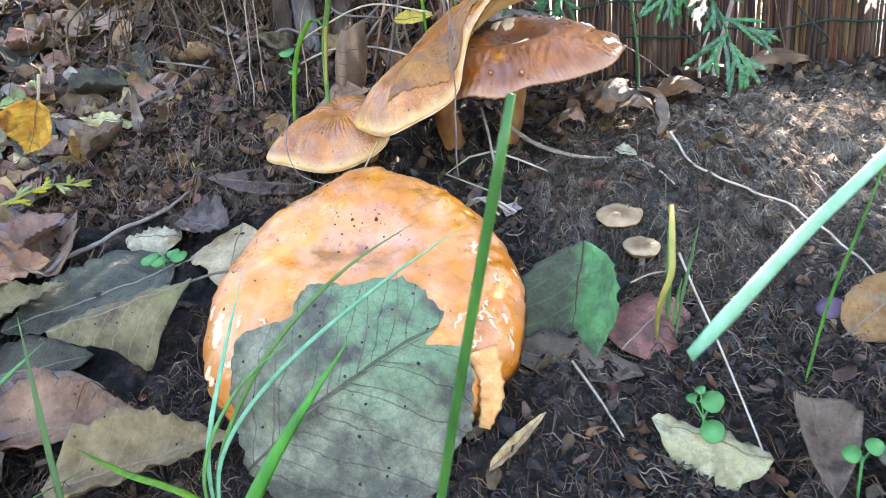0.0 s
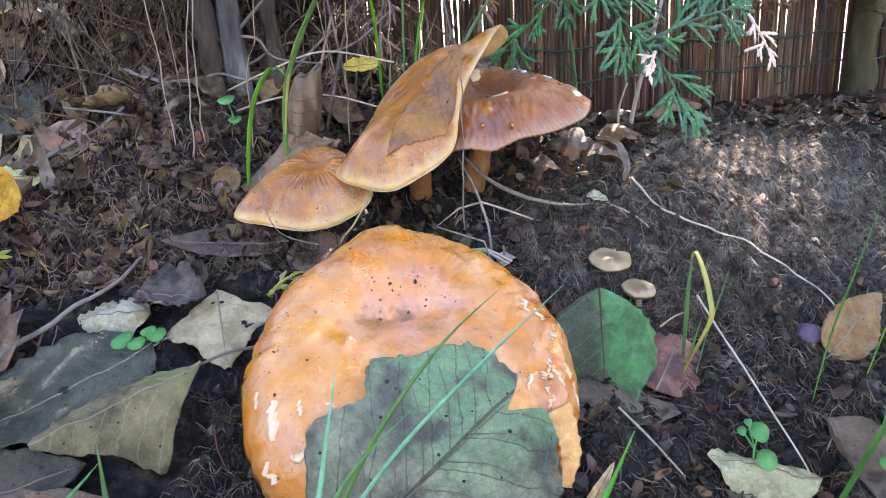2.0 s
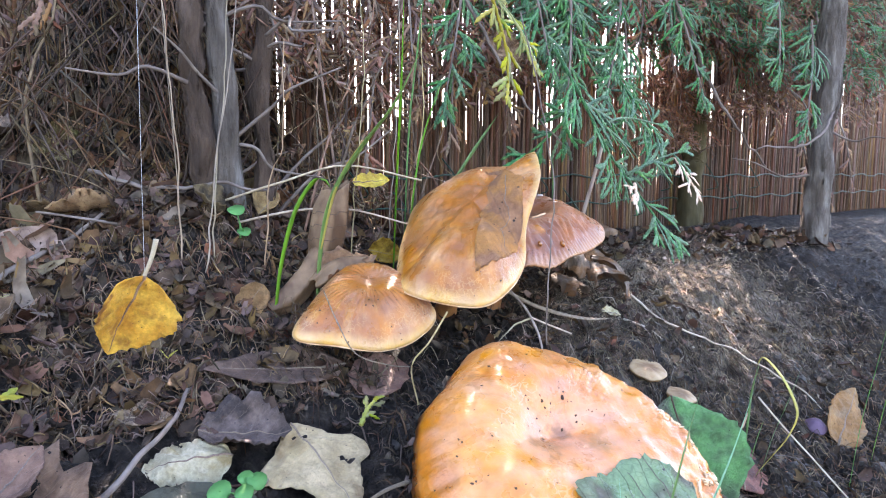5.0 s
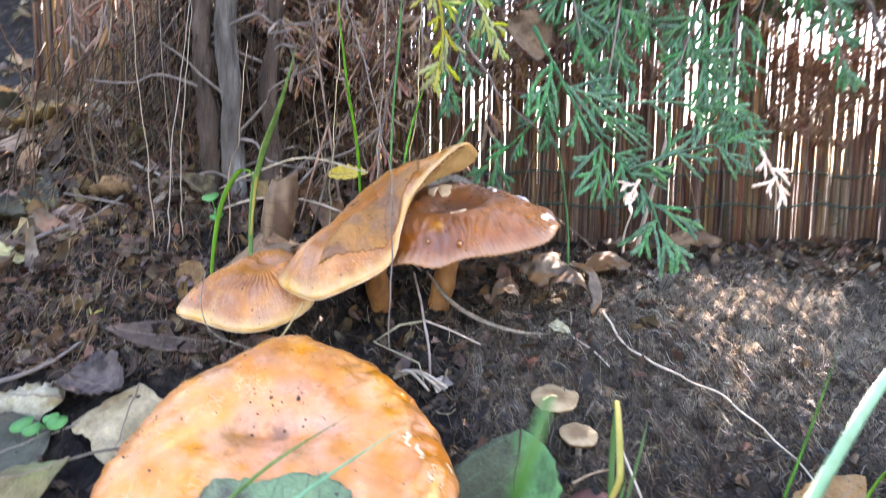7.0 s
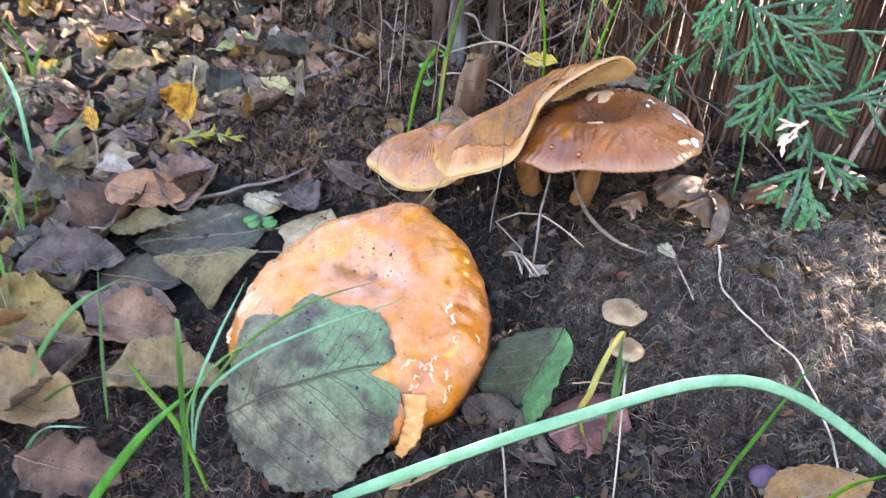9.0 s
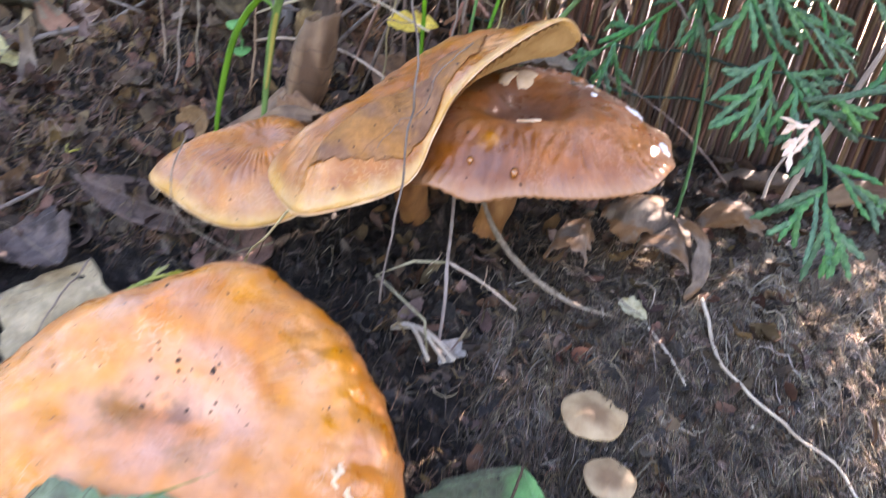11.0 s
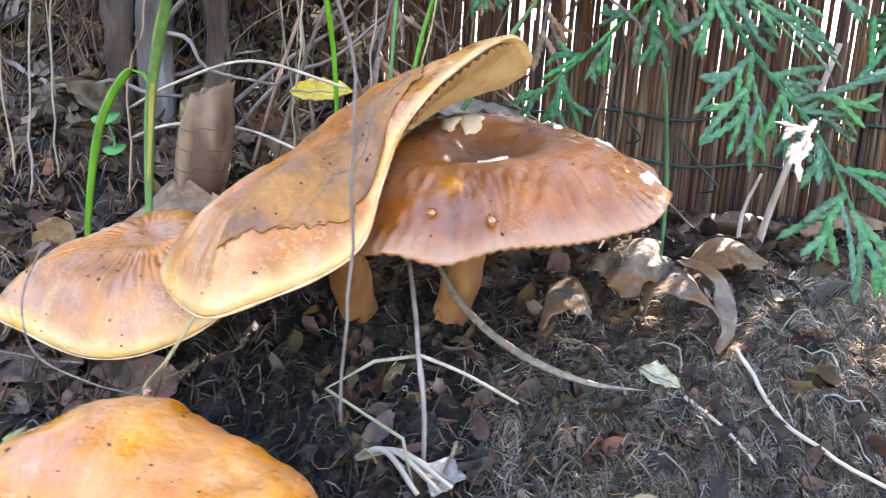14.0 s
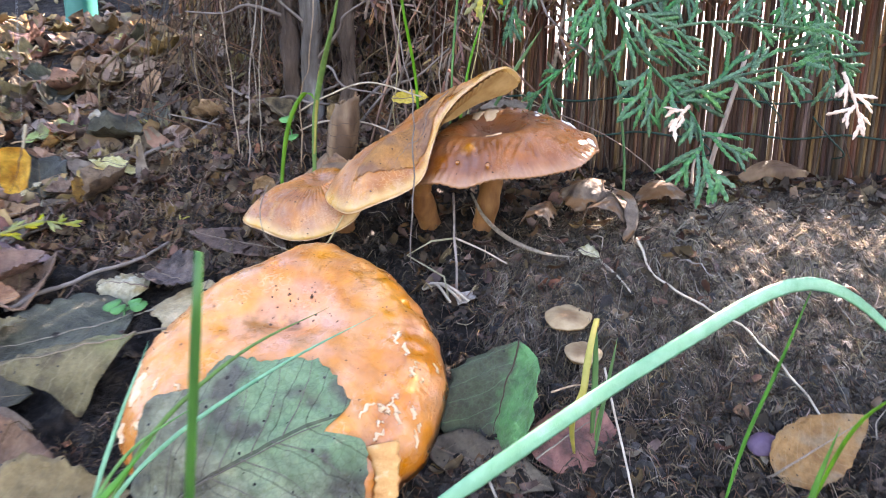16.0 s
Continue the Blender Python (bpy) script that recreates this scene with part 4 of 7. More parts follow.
# the wavy cap, one wing raised
WAVY = loop_through([(-0.0345, 0.3033, 0.1914), (-0.0195, 0.2794, 0.1878), (-0.0067, 0.2750, 0.1918), (0.0117, 0.2844, 0.2008), (0.0170, 0.2895, 0.2165), (0.0214, 0.2898, 0.2282),
                     (0.0308, 0.2965, 0.2398), (0.0453, 0.3171, 0.2498), (0.0520, 0.3300, 0.2440), (0.0369, 0.3503, 0.2403), (0.0091, 0.3607, 0.2264), (-0.0081, 0.3487, 0.2122), (-0.0248, 0.3274, 0.1978)])
WAVY_MID, WAVY_N = Vector((0.0068, 0.3146, 0.2277)), Vector((-0.36, -0.42, 0.83)).normalized()
WAVY_B = loop_through([(b, 0, 0) for b in (0.0064, 0.0080, 0.0087, 0.0055, 0.0025, 0.0015, 0.0015, 0.0024, 0.0030, 0.0070, 0.0059, 0.0057, 0.0043)])


def wavy_surf(r, t):
    rim = WAVY(t)
    b = WAVY_B(t).x * math.sin(math.pi * min(r, 1) ** 1.25) ** 0.85 if r < 1 else 0
    p = WAVY_MID.lerp(rim, r) + WAVY_N * b
    along = Vector((0.036, -0.010, 0.014))
    off = p - Vector((-0.028, 0.314, 0.203))
    k = min(max(off.dot(along) / along.length_squared, -0.3), 1.0)
    p = p - WAVY_N * 0.0076 * math.exp(-((off - along * k).length / 0.0075) ** 2) * (1 - r ** 3)
    p = p + WAVY_N * (0.0012 * fbm(p.x * 60, p.y * 60, p.z * 60, 3) + 0.00055 * fbm(p.x * 230, p.y * 230, p.z * 230, 3) + 0.00022 * math.sin(TAU * t * 70 + 5 * fbm(p.x * 90, p.y * 90, 1.0, 2)) * sstep(0.45, 0.8, r)) * (1 - r ** 6)
    return p


wavy = thing("mushroom", "ochre mushroom with a wavy cap, one edge raised", "mushroom", "cluster of mushrooms")
cap = part("cap", cap_mesh("cap", wavy_surf, -WAVY_N, 230, 46, 0.0016), M_CAP_OCHRE, wavy, "wavy ochre brown cap with fine wrinkles")
part("margin", margin_mesh("margin", wavy_surf, -WAVY_N, 0.00040), M_RIM, cap, "pale cream margin of the cap")
part("gill_layer", gill_mesh("gill_layer", wavy_surf, -WAVY_N, 90, 0.003, 0.0016), M_GILL, wavy, "tan gills under the raised edge")
part("stem", stem_mesh("stem", (0.004, 0.322, 0.212), (0.0105, 0.345, 0.164), 0.0058, 0.0056, (-0.001, -0.004, 0)), M_STEM, wavy, "orange brown stem")
part("dirt", speck_mesh("dirt", wavy_surf, WAVY_N, 90, 6, 0.0002, 0.0005), M_SPECK, cap, "tiny dark dirt specks")

# the small pointed cap beside it
POINTED = loop_through([(-0.0795, 0.3130, 0.1770), (-0.0655, 0.3025, 0.1738), (-0.0490, 0.2968, 0.1708), (-0.0330, 0.2960, 0.1740), (-0.0200, 0.3040, 0.1820), (-0.0240, 0.3300, 0.1930), (-0.0450, 0.3430, 0.1940), (-0.0655, 0.3290, 0.1855)])
POINTED_MID, POINTED_N = Vector((-0.044, 0.318, 0.1955)), Vector((-0.12, -0.38, 0.92)).normalized()


def pointed_surf(r, t):
    rim = POINTED(t)
    p = POINTED_MID.lerp(rim, r) + POINTED_N * 0.0062 * math.sin(math.pi * min(r, 1) ** 1.3) ** 0.9
    return p + POINTED_N * (0.0009 * fbm(p.x * 70, p.y * 70, p.z * 70, 3) + 0.00024 * math.sin(t * TAU * 34 + 6 * fbm(t * 9, r * 2, 0)) * sstep(0.22, 0.42, r) * (1 - sstep(0.55, 0.75, r)) + 0.0003 * fbm(p.x * 230, p.y * 230, p.z * 230, 3)) * (1 - r ** 6)


pointed = thing("mushroom", "small ochre mushroom with a pointed lobe beside the wavy one", "mushroom", "cluster of mushrooms")
cap = part("cap", cap_mesh("cap", pointed_surf, -POINTED_N, 190, 36, 0.0014), M_CAP_OCHRE, pointed, "ochre cap with radial wrinkles")
part("margin", margin_mesh("margin", pointed_surf, -POINTED_N, 0.00032), M_RIM, cap, "thin pale margin of the cap")
part("gill_layer", gill_mesh("gill_layer", pointed_surf, -POINTED_N, 70, 0.0025), M_GILL, pointed)
part("stem", stem_mesh("stem", (-0.044, 0.322, 0.188), (-0.030, 0.345, 0.160), 0.006, 0.006), M_STEM, pointed)
part("dirt", speck_mesh("dirt", pointed_surf, POINTED_N, 110, 7, 0.0002, 0.00055), M_SPECK, cap, "tiny dark dirt specks")


# the reddish brown funnel cap behind
def funnel_surf(r, t):
    a = TAU * t
    rim = 0.0432 - 0.0005 * math.cos(2 * a) + 0.0029 * math.sin(2 * a) + 0.0024 * math.cos(3 * a) - 0.0039 * math.sin(3 * a)
    rim += 0.0008 * fbm(math.cos(a) * 3, math.sin(a) * 3, 5.2, 2)
    p = Vector((-0.0043, -0.0038)) * (1 - r) + Vector((math.cos(a), math.sin(a))) * rim * r
    if r < 0.45:
        h = 0.0055 + 0.0059 * sstep(0.08, 0.42, r)
    else:
        h = 0.0128 * (1 - ((r - 0.45) / 0.55) ** 1.55) - 0.0014
    h += 0.0008 * fbm(p.x * 70, p.y * 70, 9.3, 3) * min(1, (1 - r) * 5 + 0.1) + 0.00030 * math.sin(a * 95) * sstep(0.82, 0.92, r) + 0.0011 * math.sin(a * 8 + 2 * math.sin(3 * a)) * sstep(0.8, 1.0, r) + 0.0006 * fbm(p.x * 240, p.y * 240, 3.3, 3) * sstep(0.4, 0.55, r) * (1 - sstep(0.85, 0.92, r))
    h += 0.00075 * math.sin(p.x * 1500 + 6 * fbm(p.x * 60, p.y * 60, 2)) * sstep(0.5, 0.6, r) * (1 - sstep(0.80, 0.90, r)) * (0.65 + 0.35 * math.sin(a * 2 + 4))
    return Vector((p.x, p.y, h))


m_funnel = pose(0.0443, 0.3274, 0.2141, 16.2, -4.5, 0)
funnel = thing("mushroom", "reddish brown mushroom with a sunken middle under the wavy cap", "mushroom", "cluster of mushrooms", m=m_funnel)
cap = part("cap", cap_mesh("cap", funnel_surf, -UP, 380, 30, 0.0014), M_CAP_BROWN, funnel, "reddish brown cap, ribbed along its margin")
part("gill_layer", gill_mesh("gill_layer", funnel_surf, -UP, 110, 0.0030, 0.0014), M_GILL, funnel)
inv = m_funnel.inverted()
part("stem", stem_mesh("stem", inv @ Vector((0.0405, 0.334, 0.212)), inv @ Vector((0.0345, 0.340, 0.166)), 0.0058, 0.0054, (0.0015, -0.001, 0)), M_STEM, funnel, "orange brown stem")
part("dirt", speck_mesh("dirt", funnel_surf, UP, 60, 8, 0.0002, 0.0005), M_SPECK, cap, "tiny dark dirt specks")
for i, (r0, t0, r1, t1, w) in enumerate(((0.42, 0.30, 0.36, 0.37, 0.0024), (0.30, 0.72, 0.38, 0.80, 0.0010), (0.60, 0.11, 0.64, 0.10, 0.0006))):
    part("scar", flake_mesh("scar", funnel_surf, UP, r0, t0, r1, t1, w, 60 + i), M_FLESH, cap, "pale torn scar")
# the first is torn flesh, the others are sun spots painted as white patches
for i, (r0, t0, dr, dt) in enumerate(((0.36, 0.27, 0.09, 0.035), (0.80, 0.050, 0.075, 0.013), (0.93, 0.985, 0.045, 0.011), (0.62, 0.125, 0.025, 0.008), (0.50, 0.06, 0.020, 0.012))):
    part("scar", blob_mesh("scar", funnel_surf, UP * 0.0005, r0, t0, dr, dt, 11 + i), M_FLESH if i == 0 else M_SUNSPOT, cap, "pale torn patch" if i == 0 else "white sun spot painted near the cap's edge")
V, Fc = [], []
for r, t, s in ((0.86, 0.735, 1.0), (0.80, 0.68, 0.6)):
    c = funnel_surf(r, t) + UP * 0.0004
    V, Fc = tube([c + Vector((0, 0.0012 * s, -0.0002)), c + Vector((0, 0.0006 * s, 0.0008 * s)), c + Vector((0, -0.0006 * s, 0.0006 * s)), c + Vector((0, -0.0012 * s, -0.0006))], lambda u: 0.0011 * math.sin(math.pi * (0.12 + 0.76 * u)), 8, V=V, Fc=Fc)
M_DROP = material("amber droplet", [(0.3, (0.25, 0.07, 0.01)), (0.7, (0.35, 0.12, 0.02))], 100, 0.12, 0.0, spec=0.6, coat=0.8)
part("droplet", mesh_of("droplet", V, Fc), M_DROP, cap, "amber droplets")


# ---------- leaves ----------
M_VEIN_DARK = material("dark rib of a dry leaf", [(0.3, (0.05, 0.026, 0.013)), (0.7, (0.10, 0.055, 0.03))], 60, 0.6, 0.2, 300, 0.0004)
M_RIB = material("leaf midrib", [(0.3, (0.16, 0.105, 0.06)), (0.7, (0.32, 0.23, 0.145))], 60, 0.6, 0.2, 300, 0.0004, random_hue=0.3)


def half_width(shape, s):
    if shape == "ovate":
        return math.sin(math.pi * s ** 0.72) ** 0.75
    if shape == "oval":
        return math.sin(math.pi * s ** 0.95) ** 0.8
    if shape == "round":
        return math.sqrt(max(0, 1 - (2 * s - 1) ** 2)) ** 0.8
    if shape == "lobed":
        return math.sin(math.pi * s ** 0.85) ** 0.7 * (0.90 + 0.10 * math.cos(s * 23))
    if shape == "angular":
        return min(1, s * 2.6, (1 - s) * 1.9 + 0.05) * (0.9 + 0.1 * math.cos(s * 14))
    return min(1, s * 9, (1 - s) * 7)


def leaf_blade(name, wide, shape, cup, curl, fold, crinkle, seed, ns=18, nw=10, twist=0.0, thick=0.007):
    """A leaf blade of length 1 along y, base at the origin, with thickness."""
    rng = random.Random(seed)
    ph = rng.uniform(0, 50)
    grid = []
    for i in range(ns + 1):
        s = i / ns
        hw = wide / 2 * half_width(shape, s) + 0.004
        for j in range(nw + 1):
            u = 2 * j / nw - 1
            edge = 1 + 0.10 * fbm(s * 7 + ph, u * 0.8, 1.0, 2) * abs(u) + 0.03 * math.sin(s * 60 + ph) * abs(u) ** 3
            x = u * hw * edge
            y = s + 0.05 * fbm(u * 2 + ph, s * 3, 5.0, 2) * (s * (1 - s) * 4)
            z = cup * (x / wide * 2) ** 2 * wide + fold * abs(x) + crinkle * (fbm(x * 4 + ph, y * 4, 2.0, 3) + 0.35 * math.sin((y - abs(x) * 0.85) * 44) * abs(u))
            ang = curl * (s - 0.35)
            ya, za = y, z + curl * 0.5 * (s - 0.35) ** 2
            if twist:
                c, sn = math.cos(twist * s), math.sin(twist * s)
                x, za = x * c - za * sn, x * sn + za * c
            grid.append(Vector((x, ya, za)))
    n, w = len(grid), nw + 1
    V = grid + [p - Vector((0, 0, thick)) for p in grid]
    Fc = []
    for i in range(ns):
        for j in range(nw):
            a = i * w + j
            Fc += [(a, a + 1, a + w + 1, a + w), (n + a + w, n + a + w + 1, n + a + 1, n + a)]
    ring = [j for j in range(w)] + [i * w + nw for i in range(1, ns + 1)] + [ns * w + j for j in range(nw - 1, -1, -1)] + [i * w for i in range(ns - 1, 0, -1)]
    for a, b in zip(ring, ring[1:] + ring[:1]):
        Fc.append((b, a, a + n, b + n))
    me = mesh_of(name, V, Fc)
    MIDRIB[me.name] = [grid[i * w + nw // 2] for i in range(ns + 1)]
    return me


MIDRIB = {}


def leaf_frame(base, tip, up, roll):
    base, tip = Vector(base), Vector(tip)
    ahead = (tip - base)
    length = ahead.length
    ahead.normalize()
    up = (up - ahead * up.dot(ahead)).normalized()
    up.rotate(Matrix.Rotation(radians(roll), 3, ahead))
    side = ahead.cross(up)
    m = Matrix((side, ahead, up)).transposed().to_4x4()
    return Matrix.Translation(base) @ m @ Matrix.Scale(length, 4), length


def leaf(base, tip, wide, mat_, label, shape="ovate", cup=0.15, curl=0.0, fold=0.0, crinkle=0.03, roll=0.0, lift=0.003, seed=1, stalk=0.0, stalk_mat=None, up=None, twist=0.0, group="fallen leaves", name="fallen_leaf", fine=False, category="leaf", rib_mat=None):
    """A fallen leaf from its base to its tip, given by x, y (laid on the ground) or x, y, z; wide: its width in metres."""
    def put(p):
        return Vector(p) if len(p) == 3 else Vector((p[0], p[1], ground_z(p[0], p[1]) + lift))
    b, t = put(base), put(tip)
    nrm = Vector(up) if up is not None else ground_normal((b.x + t.x) / 2, (b.y + t.y) / 2)
    m, length = leaf_frame(b, t, nrm, roll)
    th = thing(name, label, category, group, m=m)
    th.scale = (length,) * 3
    k = 2 if fine else 1
    me = leaf_blade("blade", wide / length, shape, cup, curl, fold, crinkle, seed, 14 * k, 8 * k, twist, min(0.02, 0.00035 / length))
    part("blade", me, mat_, th)
    rib = MIDRIB[me.name]
    part("midrib", mesh_of("midrib", *tube(rib[:-1], lambda u: 0.00042 / length * (1.1 - 0.85 * u), 5)), rib_mat or M_RIB, th)
    if stalk:
        pts = smooth_path([(0, 0.10, 0.004), (0, 0, -0.004), (0.02 * (seed % 3 - 1), -stalk * 0.5, 0.0), (0.06 * (seed % 3 - 1), -stalk, -0.03)], 5)
        part("stalk", mesh_of("stalk", *tube(pts, lambda u: 0.00055 / length * (1.2 - 0.5 * (1 - u)), 6)), stalk_mat or M_STRAW, th, "thin leaf stalk")
    return th


# on the left side of the orange mushroom
leaf((-0.0910, 0.2350, 0.1440), (-0.1410, 0.2178, 0.1330), 0.041, ML_OLIVE, "olive green fallen leaf, its thin stalk against the mushroom", "angular", -0.10, 0.1, -0.50, 0.045, 0, 0.0, 3, 0.36, M_STALK, up=(0.05, -0.35, 0.94), fine=True)
leaf((-0.112, 0.268, 0.140), (-0.170, 0.233, 0.128), 0.042, ML_DARK, "large dark green-grey leaf flat on the soil", "ovate", 0.08, 0.1, 0.0, 0.04, 0, 0.007, 4, 0.2, fine=True)
leaf((-0.089, 0.293, 0.151), (-0.0845, 0.249, 0.136), 0.041, ML_BEIGE, "beige spotted leaf with ragged edges", "angular", -0.08, -0.1, 0.0, 0.05, 0, 0.005, 5, fine=True)
leaf((-0.1135, 0.281, 0.149), (-0.1405, 0.284, 0.150), 0.025, ML_WHITE, "pale grey crumpled leaf on the soil", "lobed", -0.25, -0.3, 0.0, 0.09, 0, 0.006, 6, up=(0, -0.5, 0.85), fine=True)
leaf((-0.120, 0.298, 0.152), (-0.092, 0.284, 0.150), 0.027, ML_BROWN, "dark brown folded leaf on the soil", "lobed", 0.25, 0.3, 0.15, 0.08, 0, 0.004, 7, up=(0, -0.4, 0.9), fine=True)
leaf((-0.058, 0.313), (-0.112, 0.320), 0.020, ML_BROWN, "flat dark brown leaf below the pointed mushroom", "ovate", 0.1, 0.2, 0.0, 0.03, 0, 0.003, 8)
leaf((-0.034, 0.312), (-0.058, 0.300), 0.022, ML_PINK, "pinkish brown leaf between the mushrooms", "round", 0.1, 0.1, 0, 0.03, 0, 0.004, 9)
leaf((-0.145, 0.310), (-0.126, 0.303), 0.013, ML_PINK, "reddish brown broken leaf", "angular", 0.2, 0.2, 0, 0.05, 0, 0.003, 10)
leaf((-0.119, 0.345, 0.172), (-0.122, 0.330, 0.170), 0.010, ML_YELLOW, "small pale yellow torn leaf", "lobed", 0.3, 0.3, 0.3, 0.08, 0, 0.004, 11)
leaf((-0.1365, 0.3435, 0.1622), (-0.1195, 0.3385, 0.1560), 0.0052, ML_BEIGE, "narrow curled pale leaf", "strip", 0.5, 0.2, 0.2, 0.05, 0, 0.003, 12)
leaf((-0.1690, 0.3755, 0.1925), (-0.1985, 0.3700, 0.1965), 0.0165, ML_CREAM, "cream yellow leaf with small dark holes", "ovate", 0.15, 0.15, -0.2, 0.05, 0, 0.006, 13, 0.3, fine=True)
leaf((-0.178, 0.546, 0.270), (-0.154, 0.552, 0.276), 0.017, ML_GOLD, "bright yellow leaf on the bank", "lobed", 0.1, 0.3, 0, 0.05, 0, 0.008, 14, up=(0.1, -0.8, 0.6))
leaf((-0.155, 0.190), (-0.100, 0.196), 0.030, ML_TAN, "large brown curled leaf on the soil", "ovate", 0.35, 0.2, 0.1, 0.05, 0, 0.006, 16, fine=True)
leaf((-0.120, 0.168), (-0.066, 0.186), 0.026, ML_TAN, "brown rolled leaf on dark soil", "ovate", 0.4, 0.1, 0.1, 0.05, 0, 0.005, 17, fine=True)
leaf((-0.175, 0.214), (-0.128, 0.222), 0.030, ML_DARK, "grey bluish leaf on the soil", "ovate", 0.1, 0.1, 0, 0.03, 0, 0.004, 18)
leaf((-0.168, 0.205), (-0.118, 0.208), 0.022, ML_PINK, "pinkish brown leaf under a grey one", "ovate", 0.15, 0.1, 0, 0.04, 0, 0.003, 19)
# on the right side
leaf((0.0578, 0.2430, 0.1478), (0.0472, 0.2125, 0.1052), 0.040, ML_GREEN, "green leaf turning brown beside the orange mushroom", "oval", 0.16, -0.15, 0.22, 0.055, 0, 0.007, 20, 0.0, up=(-0.45, -0.64, 0.62), fine=True, rib_mat=M_VEIN_DARK)
leaf((0.066, 0.213), (0.090, 0.235), 0.026, ML_PINK, "dull reddish brown leaf on soil", "round", -0.1, -0.1, 0, 0.03, 0, 0.004, 21)
leaf((0.028, 0.217), (0.072, 0.206), 0.020, ML_BROWN, "dark brown leaf under the green one", "ovate", 0.1, 0.1, 0, 0.04, 0, 0.002, 22)
leaf((0.0355, 0.292, 0.152), (0.031, 0.279, 0.149), 0.011, ML_WHITE, "small grey leaf scrap with thin stalk", "angular", 0.1, 0.2, 0, 0.05, 0, 0.003, 23, 0.6)
leaf((0.1441, 0.2160, 0.1165), (0.1735, 0.2245, 0.1350), 0.021, ML_RUST, "orange brown leaf standing up on its stalk, one side pale", "ovate", 0.25, 0.1, -0.35, 0.04, 0, 0.0, 24, 0.35, M_STALK, up=(-0.35, -0.85, 0.38), fine=True)
leaf((0.101, 0.170), (0.070, 0.187), 0.024, ML_BEIGE, "pale tan ragged leaf with curled edges", "lobed", -0.5, 0.3, 0, 0.09, 0, 0.006, 25, fine=True)
leaf((0.120, 0.190), (0.1115, 0.156), 0.017, ML_PINK, "brown curled strip of a dry leaf", "ovate", 0.6, 0.3, 0.2, 0.06, 0, 0.006, 26)
leaf((0.140, 0.180), (0.136, 0.155), 0.016, ML_DARK, "bluish grey corner of a leaf", "angular", 0.1, 0.1, 0, 0.03, 0, 0.005, 27)
leaf((0.018, 0.175), (0.037, 0.189), 0.0042, ML_BEIGE, "narrow pale brown strip of leaf", "ovate", 0.4, 0.2, 0, 0.04, 0, 0.005, 28)
leaf((-0.052, 0.352, 0.186), (-0.026, 0.342, 0.200), 0.016, ML_DRY, "crumpled dried leaf beside the pointed mushroom", "ovate", 0.7, 0.3, 0.1, 0.08, 0, 0.003, 129, fine=True)
leaf((0.082, 0.306), (0.091, 0.301), 0.007, ML_WHITE, "tiny pale scrap of a leaf", "lobed", 0.3, 0.2, 0, 0.08, 0, 0.003, 32)
leaf((-0.0200, 0.3810, 0.2345), (0.0010, 0.3800, 0.2358), 0.0105, ML_GOLD, "small yellow leaf caught between stalks", "lobed", 0.1, 0.2, 0.1, 0.06, 0, 0.0, 33, up=(0, -0.75, 0.65))
leaf((-0.028, 0.284, 0.160), (-0.023, 0.283, 0.142), 0.009, ML_BROWN, "narrow grey leaf hanging between mushrooms", "ovate", 0.3, 0.1, 0.1, 0.04, 0, 0.0, 34, up=(0, -1, 0.2))
leaf((0.13, 0.42, 0.188), (0.19, 0.425, 0.190), 0.020, ML_BROWN, "long dry leaf at the foot of the fence", "ovate", 0.3, 0.1, 0.1, 0.05, 0, 0.004, 35)
leaf((-0.088, 0.352, 0.180), (-0.078, 0.350, 0.192), 0.013, ML_PINK, "rounded reddish brown leaf on the litter", "round", 0.2, 0.2, 0, 0.03, 0, 0.0, 36, up=(0.1, -1, 0.4))
leaf((0.030, 0.372, 0.230), (0.060, 0.376, 0.231), 0.016, ML_TAN, "dry brown leaf lying behind the brown cap", "ovate", 0.2, 0.2, 0, 0.06, 0, 0.0, 37)
leaf((0.078, 0.400, 0.320), (0.098, 0.402, 0.300), 0.022, ML_TAN, "dry brown leaf hanging in the thuja", "round", 0.5, 0.4, 0.1, 0.05, 0, 0.0, 38, up=(0.1, -1, 0.2))


# dry leaves rolled into scrolls
M_SCROLL = material("rolled dry leaf", [(0.3, (0.105, 0.058, 0.028)), (0.7, (0.28, 0.168, 0.088))], 90, 0.6, 0.7, 260, 0.0012, second=((0.10, 0.052, 0.025), 60, 0.5, 0.62), per_object=False, sheer=0.1, stretch=(1, 1, 0.45))
M_GREYCURL = material("grey brown curled leaf", [(0.3, (0.050, 0.033, 0.022)), (0.7, (0.24, 0.168, 0.115))], 130, 0.7, 0.9, 320, 0.0016, second=((0.17, 0.082, 0.032), 80, 0.5, 0.6), per_object=False, sheer=0.1)


